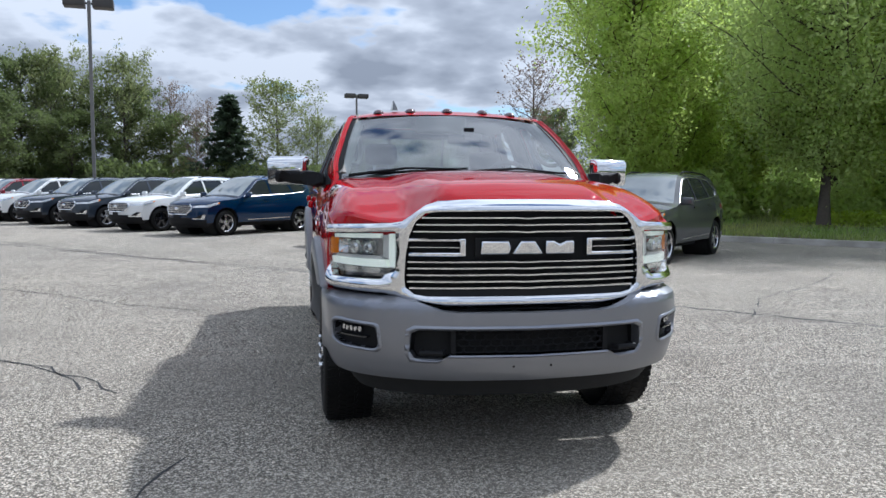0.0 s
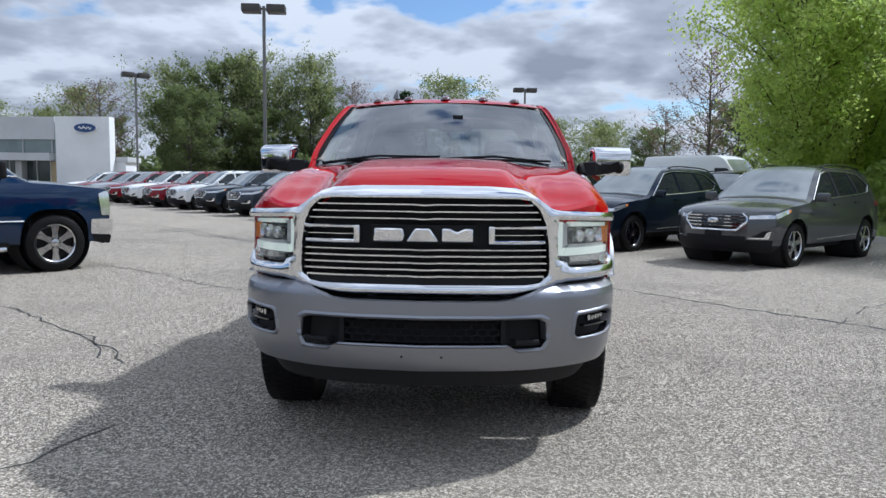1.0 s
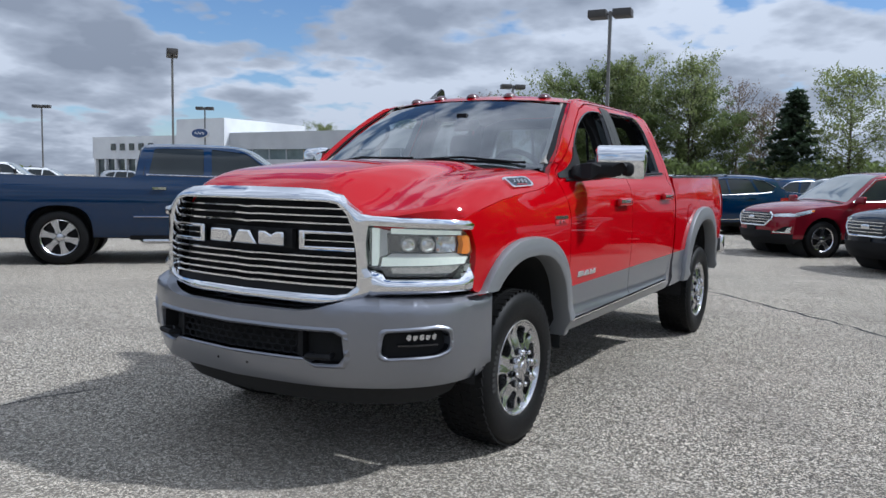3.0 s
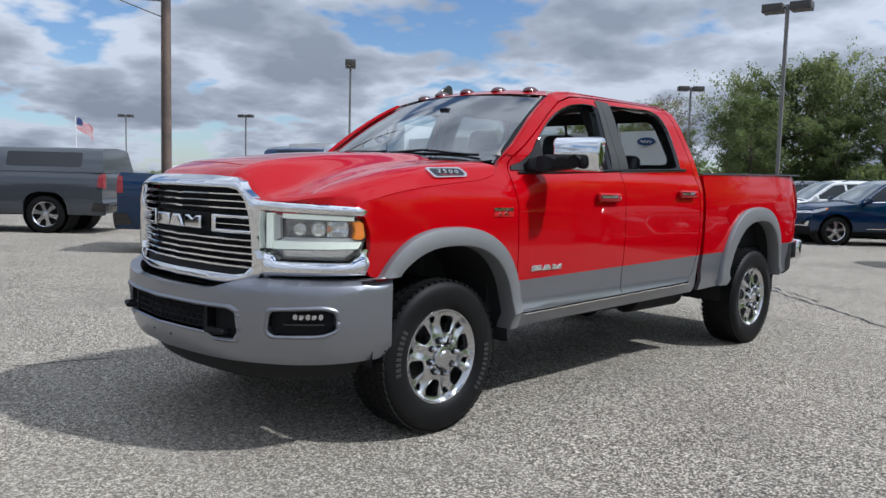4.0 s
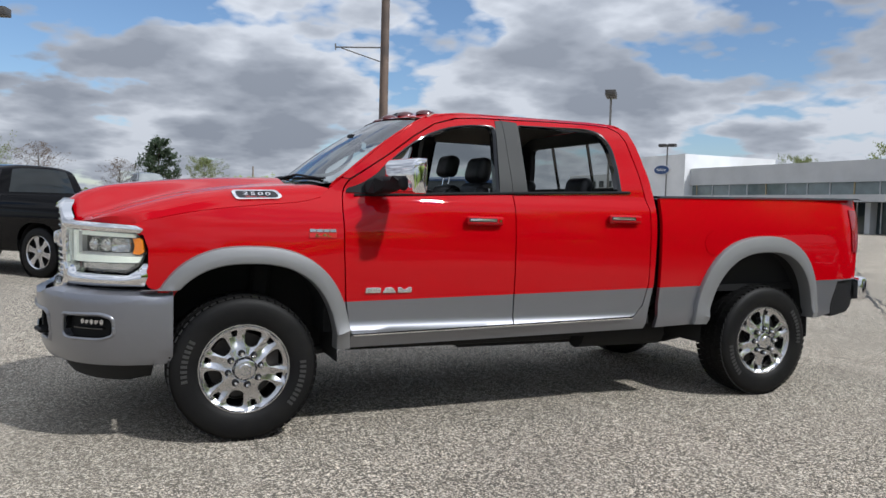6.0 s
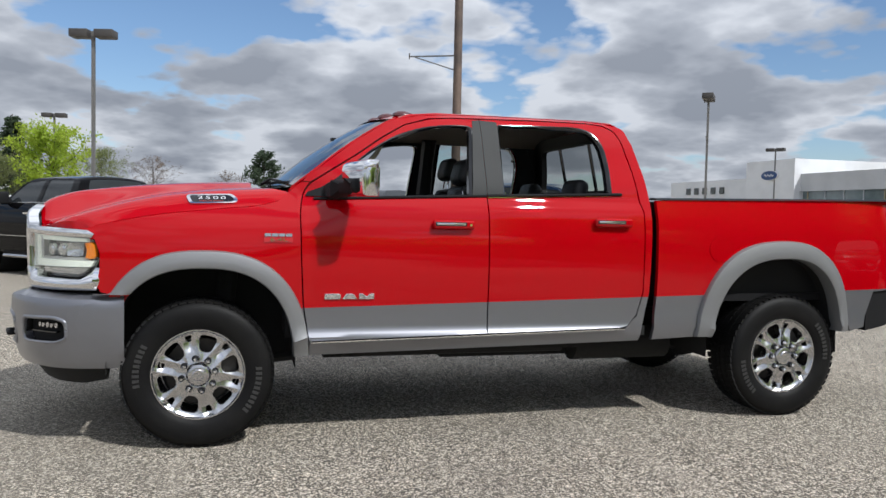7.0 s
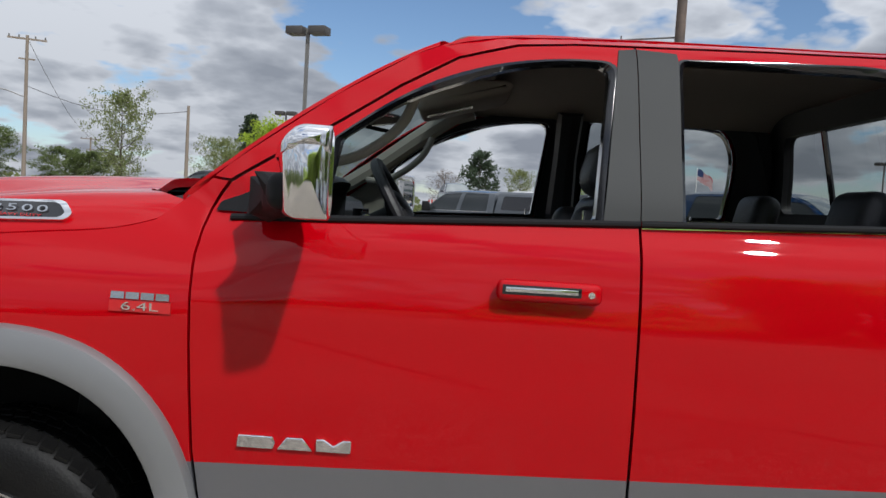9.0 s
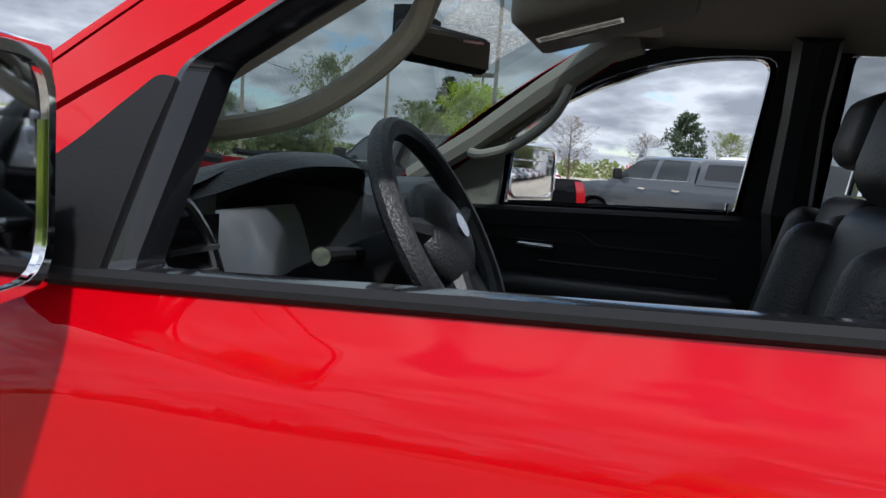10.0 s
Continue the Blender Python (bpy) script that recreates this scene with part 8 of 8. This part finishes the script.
# bed cap on the grey pickup
prof_pts = [(0.95, 1.34), (0.93, 1.42), (0.80, 1.80), (0.70, 1.87), (0.0, 1.90)]
ring = prof_pts + [(-x, z) for x, z in prof_pts[-2::-1]]
bm = bmesh.new()
ends = [[bm.verts.new((x, y + (0.06 if y > 4 and z < 1.6 else 0), z)) for x, z in ring] for y in (2.79, 4.96)]
for i in range(len(ring) - 1):
    bm.faces.new((ends[0][i], ends[1][i], ends[1][i + 1], ends[0][i + 1]))
bm.faces.new(ends[0])
bm.faces.new(ends[1][::-1])
bmesh.ops.recalc_face_normals(bm, faces=bm.faces)
capb = part("bed_cap", bm, PAINT["gunmetal"], gp, "gunmetal grey bed cap", angle=50)
for side in (1, -1):
    bm = bmesh.new()
    f = [bm.verts.new((side * (0.925 - (z - 1.43) * 0.342 + 0.008), y, z)) for y, z in rounded([(2.96, 1.46), (4.55, 1.46), (4.55, 1.77), (2.96, 1.77)], 0.05, 3)]
    bm.faces.new(f if side > 0 else f[::-1])
    part("cap_window", bm, M["gloss_black"], capb, "dark side window")
# far vehicles on the other side of the lot
for kind, paint, x, y, rz, lab in (("suv", "white", -27, -8.5, B + 180, "white suv parked across the lot"), ("suv", "white", -33, -6.0, B + 180, "white suv parked across the lot"), ("suv", "silver", -30.5, -12.0, B + 180, "silver suv parked across the lot"), ("pickup", "silver", -19.0, -14.5, B + 180, "silver pickup parked across the lot"),
                                   ("suv", "ruby", -36, -12, B + 180, "red suv parked across the lot"), ("suv", "navy", -26, 0.0, B + 180, "dark suv parked across the lot"), ("pickup", "white", -34, 18, B, "white pickup parked before the building"), ("suv", "white", -40, 24, B, "white suv parked before the building"), ("suv", "silver", -46, 34, B, "silver suv parked before the building"), ("suv", "ruby", -30, 33, B, "red suv parked before the building"), ("van", "white", -36, 8, B, "white van parked across the lot"), ("suv", "white", -24.0, 44.0, A, "white suv near the building"), ("suv", "ruby", -20.5, 41.5, A, "red suv near the building")):
    park(kind, paint, x, y, rz, lab, "far parked vehicles")
# orange car hauler with a grey car on its deck
haul = thing("car_hauler", "orange steel car hauler trailer with a raised deck", "trailer", "", pose(-45, 1.0, 0, 0, 0, 100))
bm = boxes(((0, 0, 1.25), (2.3, 9.0, 0.12)), ((1.1, 0, 1.55), (0.08, 9.0, 0.08)), ((-1.1, 0, 1.55), (0.08, 9.0, 0.08)), ((0, -4.2, 1.9), (2.2, 0.1, 0.1)))
for k in range(7):
    for s in (1, -1):
        box(bm, (s * 1.1, -4.2 + k * 1.4, 1.2), (0.09, 0.09, 1.3))
part("deck", bm, M["orange"], haul, smooth=False)
for s in (1, -1):
    for y in (1.5, 2.6):
        bm = bmesh.new()
        cyl(bm, (s * 1.12, y, 0.42), (s * 0.85, y, 0.42), 0.42, n=20)
        part("wheel", bm, M["rubber"], haul)
hc = park("suv", "gunmetal", -46.3, 1.2, 100, "grey car standing on the hauler deck", "")
hc.location.z = 1.31


# ---- inside the cab of the red truck ----
bm = grid(20, 14, lambda u, v: Vector(((2 * u - 1) * (0.70 - 0.02 * v), 1.13 + 1.50 * v, 1.915 + 0.035 * (1 - abs(2 * u - 1) ** 3) - 0.035 * abs(2 * u - 1) ** 6)))
part("headliner", bm, M["cloth"], truck, "beige fabric headliner")
inner_line = [(0.64, 1.46), (0.88, 1.645), (1.05, 1.762), (1.20, 1.850), (1.36, 1.895), (1.50, 1.905), (2.42, 1.910), (2.55, 1.86), (2.66, 1.65), (2.70, 1.46), (2.70, 1.30), (0.64, 1.30)]
wf2 = [(1.2 + (y - 1.2) * 0.985, 1.62 + (z - 1.62) * (0.97 if z > 1.6 else 1.10)) for y, z in win_front]
wr2 = [(2.12 + (y - 2.12) * 0.985, 1.67 + (z - 1.67) * (0.97 if z > 1.6 else 1.08)) for y, z in win_rear]
for side in (1, -1):
    tr = part("pillar_trim", sheet(inner_line, lambda y, z, d, s=side: Vector((s * (door_x(y, max(z, 1.42)) - 0.062 - d), y, z)), 0.012, (0.12, 0.06), [wf2, wr2], [(lambda y, z: y < 1.05, 1)]), (M["leather"], M["trim"]), truck, "dark inner pillar trim")
    bm = bmesh.new()
    tube(bm, [(side * 0.80, 0.56, 1.47), (side * 0.755, 0.78, 1.61), (side * 0.70, 0.98, 1.755), (side * 0.655, 1.15, 1.87), (side * 0.64, 1.24, 1.90)], [0.035, 0.038, 0.040, 0.042, 0.045], 8)
    part("front_pillar_trim", bm, M["trim"], truck, "beige front pillar trim")
    bm = bmesh.new()
    tube(bm, smooth_line([(side * 0.735, 0.765, 1.560), (side * 0.700, 0.80, 1.556), (side * 0.675, 0.88, 1.575), (side * 0.655, 0.97, 1.630), (side * 0.645, 1.03, 1.695), (side * 0.655, 1.06, 1.765)]), 0.0155, 10)
    part("grab_handle", bm, M["trim"], truck, "beige grab handle")
    # middle pillar
    bm = bmesh.new()
    tube(bm, [(side * 0.79, 1.68, 0.8), (side * 0.79, 1.68, 1.45), (side * 0.70, 1.68, 1.72), (side * 0.61, 1.68, 1.91)], [0.07, 0.065, 0.055, 0.06], 8)
    part("middle_pillar", bm, M["leather"], truck, "black middle pillar trim")
    # door armrest, handle and trim lines
    bm = bmesh.new()
    box(bm, (side * 0.80, 1.20, 1.16), (0.12, 0.75, 0.07))
    bmesh.ops.bevel(bm, geom=bm.edges[:], offset=0.025, segments=3, profile=0.5, affect="EDGES")
    part("armrest", bm, M["leather"], truck, "black door armrest")
    bm = bmesh.new()
    tube(bm, [(side * 0.842, 0.88, 1.345), (side * 0.846, 1.10, 1.335), (side * 0.848, 1.16, 1.300), (side * 0.848, 1.52, 1.300), (side * 0.848, 1.52, 1.235), (side * 0.848, 0.98, 1.235)], 0.005, 6)
    part("door_trim_line", bm, M["satin"], truck)
    bm = bmesh.new()
    box(bm, (side * 0.835, 0.97, 1.285), (0.025, 0.12, 0.022))
    bmesh.ops.bevel(bm, geom=bm.edges[:], offset=0.008, segments=2, profile=0.5, affect="EDGES")
    part("inner_door_handle", bm, M["alloy"], truck, "bright inner door handle")
bm = boxes(((0, 2.68, 1.10), (1.66, 0.05, 0.80)))
part("rear_wall_trim", bm, M["leather"], truck, "black rear wall trim")


def dash_place(u, v):
    x = (2 * u - 1) * 0.80
    prof = [(0.40, 1.452), (0.52, 1.468), (0.66, 1.478), (0.74, 1.474), (0.785, 1.455), (0.80, 1.42), (0.815, 1.33), (0.85, 1.25), (0.84, 1.10), (0.78, 0.95)]
    f = v * (len(prof) - 1)
    i = min(int(f), len(prof) - 2)
    t = f - i
    y = prof[i][0] * (1 - t) + prof[i + 1][0] * t
    z = prof[i][1] * (1 - t) + prof[i + 1][1] * t
    hood_ = math.exp(-((x - 0.42) / 0.20) ** 4)
    up = max(0.0, 1 - abs(f - 3.6) / 2.2)
    z += 0.072 * hood_ * up
    y += 0.060 * hood_ * max(0.0, 1 - abs(f - 4.0) / 1.6) - 0.10 * abs(x / 0.8) ** 4 * (1 if f > 3 else 0)
    # the cluster sits deep under its hood
    deep = math.exp(-((x - 0.44) / 0.165) ** 8) * max(0.0, min(1.0, (f - 4.15) / 0.35)) * max(0.0, min(1.0, (6.6 - f) / 0.5))
    y -= 0.125 * deep
    return Vector((x, y, z))


dash = part("dashboard", grid(48, 36, dash_place), M["leather"], truck, "black stitched dashboard")
# cluster pane, its bright reflection put into the base colour
bm = grid(10, 5, lambda u, v: Vector((0.44 + (u - 0.5) * 0.30, 0.745 - 0.030 * v - 0.010 * math.sin(u * 3.14), 1.325 + 0.115 * v)))
part("instrument_panel", bm, M["screen"], dash, "instrument cluster glass with a painted grey sky reflection")
# side vent with chrome surround
vent = part("side_vent", boxes(((0.745, 0.775, 1.385), (0.12, 0.05, 0.13))), M["gloss_black"], dash, "black side vent with a chrome surround", smooth=False)
bm = bmesh.new()
tube(bm, smooth_line([(0.815, 0.795, 1.32), (0.815, 0.795, 1.43), (0.802, 0.797, 1.468), (0.765, 0.80, 1.468), (0.726, 0.80, 1.440), (0.698, 0.80, 1.405), (0.680, 0.802, 1.36), (0.672, 0.806, 1.30)]), 0.0075, 8)
part("vent_surround", bm, M["alloy"], vent)
for k in range(3):
    part("vent_slat", boxes(((0.745, 0.803, 1.350 + k * 0.030), (0.10, 0.012, 0.006))), M["satin"], vent, smooth=False)
bm = bmesh.new()
cyl(bm, (0.668, 0.934, 1.408), (0.680, 0.940, 1.409), 0.0125, 0.0115, 20)
part("stalk_cap", bm, M["alloy"], dash, "round silver end of the stalk")
part("centre_screen", boxes(((0.0, 0.835, 1.30), (0.24, 0.03, 0.26))), M["gloss_black"], dash, "dark centre screen")
# steering wheel
sw = thing("steering_wheel", "", "")
sw.parent = truck
sw.matrix_basis = Matrix.Translation((0.42, 1.02, 1.425)) @ Matrix.Rotation(radians(30), 4, "X")
bm = bmesh.new()
n, k2 = 40, 10
vs = []
for i in range(n):
    a = 2 * math.pi * i / n
    c = Vector((0.178 * math.cos(a), 0, 0.178 * math.sin(a)))
    rr = 0.018
    vs.append([bm.verts.new(c + c.normalized() * rr * math.cos(2 * math.pi * j / k2) + Vector((0, rr * math.sin(2 * math.pi * j / k2), 0))) for j in range(k2)])
for i in range(n):
    for j in range(k2):
        bm.faces.new((vs[i][j], vs[(i + 1) % n][j], vs[(i + 1) % n][(j + 1) % k2], vs[i][(j + 1) % k2]))
bmesh.ops.recalc_face_normals(bm, faces=bm.faces)
part("wheel_rim", bm, M["leather"], sw, "black leather wheel rim")
bm = bmesh.new()
bmesh.ops.create_uvsphere(bm, u_segments=24, v_segments=14, radius=1.0)
for v in bm.verts:
    v.co = Vector((v.co.x * 0.095, v.co.y * 0.038 - 0.005, v.co.z * 0.085))
part("airbag_pad", bm, M["leather"], sw, "black airbag pad")
for a in (0.15, math.pi - 0.15, -1.2, math.pi + 1.2):
    bm = bmesh.new()
    tube(bm, [(0.06 * math.cos(a), -0.005, 0.06 * math.sin(a)), (0.17 * math.cos(a), 0.0, 0.17 * math.sin(a))], [0.022, 0.014], 8)
    part("wheel_spoke", bm, M["leather"], sw)
bm = bmesh.new()
cyl(bm, (0, 0.030, 0), (0, 0.034, 0), 0.020, n=18)
part("wheel_emblem", bm, M["alloy"], sw, "small bright emblem")
bm = bmesh.new()
cyl(bm, (0.42, 0.99, 1.40), (0.42, 0.80, 1.29), 0.05, 0.06, 14)
tube(bm, [(0.46, 0.90, 1.385), (0.57, 0.915, 1.398), (0.669, 0.935, 1.408)], [0.012, 0.011, 0.012], 10)
part("steering_column", bm, M["black"], truck, "black steering column and stalk")
# inside mirror and overhead console
bm = bmesh.new()
turned = Matrix.Translation((0.085, 0.90, 1.750)) @ Matrix.Rotation(radians(-25), 4, "Z")
box(bm, (0, 0, 0), (0.25, 0.045, 0.075), turned)
bmesh.ops.bevel(bm, geom=bm.edges[:], offset=0.018, segments=4, profile=0.5, affect="EDGES")
box(bm, (0.085, 0.86, 1.785), (0.035, 0.05, 0.035))
box(bm, (0.10, 0.835, 1.785), (0.07, 0.05, 0.075))
im = part("inside_mirror", bm, M["black"], truck, "black inside mirror")
bm = grid(4, 2, lambda u, v: turned @ Vector(((u - 0.5) * 0.225, 0.0245, -0.028 + 0.056 * v)))
part("mirror_pane", bm, M["mirror"], im, "mirror glass")
bm = bmesh.new()
box(bm, (-0.06, 1.20, 1.875), (0.38, 0.34, 0.09))
for v in bm.verts:
    v.co.z += 0.27 * (v.co.y - 1.20) if v.co.z < 1.87 else 0.0
bmesh.ops.bevel(bm, geom=bm.edges[:], offset=0.028, segments=3, profile=0.5, affect="EDGES")
oc = part("overhead_console", bm, M["cloth"], truck, "beige overhead console")
slope = Matrix.Rotation(math.atan(0.27), 4, "X")
slot_at = Matrix.Translation((-0.015, 1.145, 1.814)) @ slope
bm = bmesh.new()
for c, sz in (((0.021, 0, 0), (0.006, 0.172, 0.012)), ((-0.021, 0, 0), (0.006, 0.172, 0.012)), ((0, 0.083, 0), (0.036, 0.006, 0.012)), ((0, -0.083, 0), (0.036, 0.006, 0.012))):
    box(bm, c, sz, slot_at)
part("console_frame", bm, M["alloy"], oc, "bright frame of the console slot", smooth=False)
bm = bmesh.new()
box(bm, (0, 0, 0.002), (0.036, 0.160, 0.006), slot_at)
part("console_panel", bm, M["gloss_black"], oc, smooth=False)
bm = bmesh.new()
box(bm, (-0.115, 0.0, 0.0), (0.10, 0.07, 0.010), slot_at)
part("console_lamp", bm, M["trim"], oc, "pale console lamp", smooth=False)
for s in (1, -1):
    bm = bmesh.new()
    box(bm, (s * 0.40, 1.20, 1.905), (0.38, 0.20, 0.022))
    bmesh.ops.bevel(bm, geom=bm.edges[:], offset=0.010, segments=2, profile=0.5, affect="EDGES")
    part("sun_visor", bm, M["cloth"], truck, "beige sun visor")


def pad(bm, c, s, bev, m=None):
    vs = box(bm, (0, 0, 0), s)
    es = list({e for v in vs for e in v.link_edges})
    r = bmesh.ops.bevel(bm, geom=es, offset=bev, segments=4, profile=0.5, affect="EDGES")
    vv = {v for f in r["faces"] for v in f.verts}
    mat = (m or Matrix.Identity(4))
    bmesh.ops.transform(bm, matrix=Matrix.Translation(c) @ mat, verts=list(vv))


def seat(x, y, rear=False, head=1.625):
    st = thing("front_seat" if not rear else "rear_seat", "", "")
    st.parent = truck
    st.location = (x, y, 0)
    w = 0.52 if not rear else 0.78
    lean = Matrix.Rotation(radians(-14), 4, "X")
    bm = bmesh.new()
    pad(bm, (0, -0.30, 0.98), (w, 0.54, 0.16), 0.05)
    part("cushion", bm, M["leather"], st, "black leather seat cushion")
    bm = bmesh.new()
    pad(bm, (0, 0.0, 1.24 if not rear else 1.16), (w * (0.72 if not rear else 1.0), 0.11, 0.56), 0.045, lean)
    if not rear:
        for s in (1, -1):
            bb = bmesh.new()
            pad(bb, (s * w * 0.42, -0.03, 1.22), (0.12, 0.17, 0.52), 0.05, lean)
            part("bolster", bb, M["leather"], st, "black leather side bolster")
    part("backrest", bm, M["leather"], st, "black leather backrest")
    for hx in ((0,) if not rear else (0.05,)):
        bm = bmesh.new()
        pad(bm, (hx, 0.065, head), (0.26, 0.11, 0.175), 0.05, lean)
        part("headrest", bm, M["leather"], st, "black leather headrest")
        for s in (1, -1):
            bm = bmesh.new()
            cyl(bm, (hx + s * 0.06, 0.045, head - 0.145), (hx + s * 0.06, 0.06, head - 0.045), 0.007, n=8)
            part("headrest_post", bm, M["chrome"], st)
    if not rear:
        bm = bmesh.new()
        tube(bm, [(-w * 0.30, -0.055, 1.04), (-w * 0.31, -0.03, 1.25), (-w * 0.27, 0.02, 1.46)], 0.004, 5)
        tube(bm, [(w * 0.30, -0.055, 1.04), (w * 0.31, -0.03, 1.25), (w * 0.27, 0.02, 1.46)], 0.004, 5)
        part("seat_piping", bm, M["satin"], st, "pale seat piping")
    return st


for x, y, head in ((0.42, 1.59, 1.600), (-0.42, 1.72, 1.665)):
    seat(x, y, False, head)
for x in (0.41, -0.41):
    seat(x, 2.38, True, 1.49)
bm = bmesh.new()
pad(bm, (0, 1.35, 1.0), (0.30, 0.75, 0.36), 0.04)
part("centre_console", bm, M["leather"], truck, "black centre console")
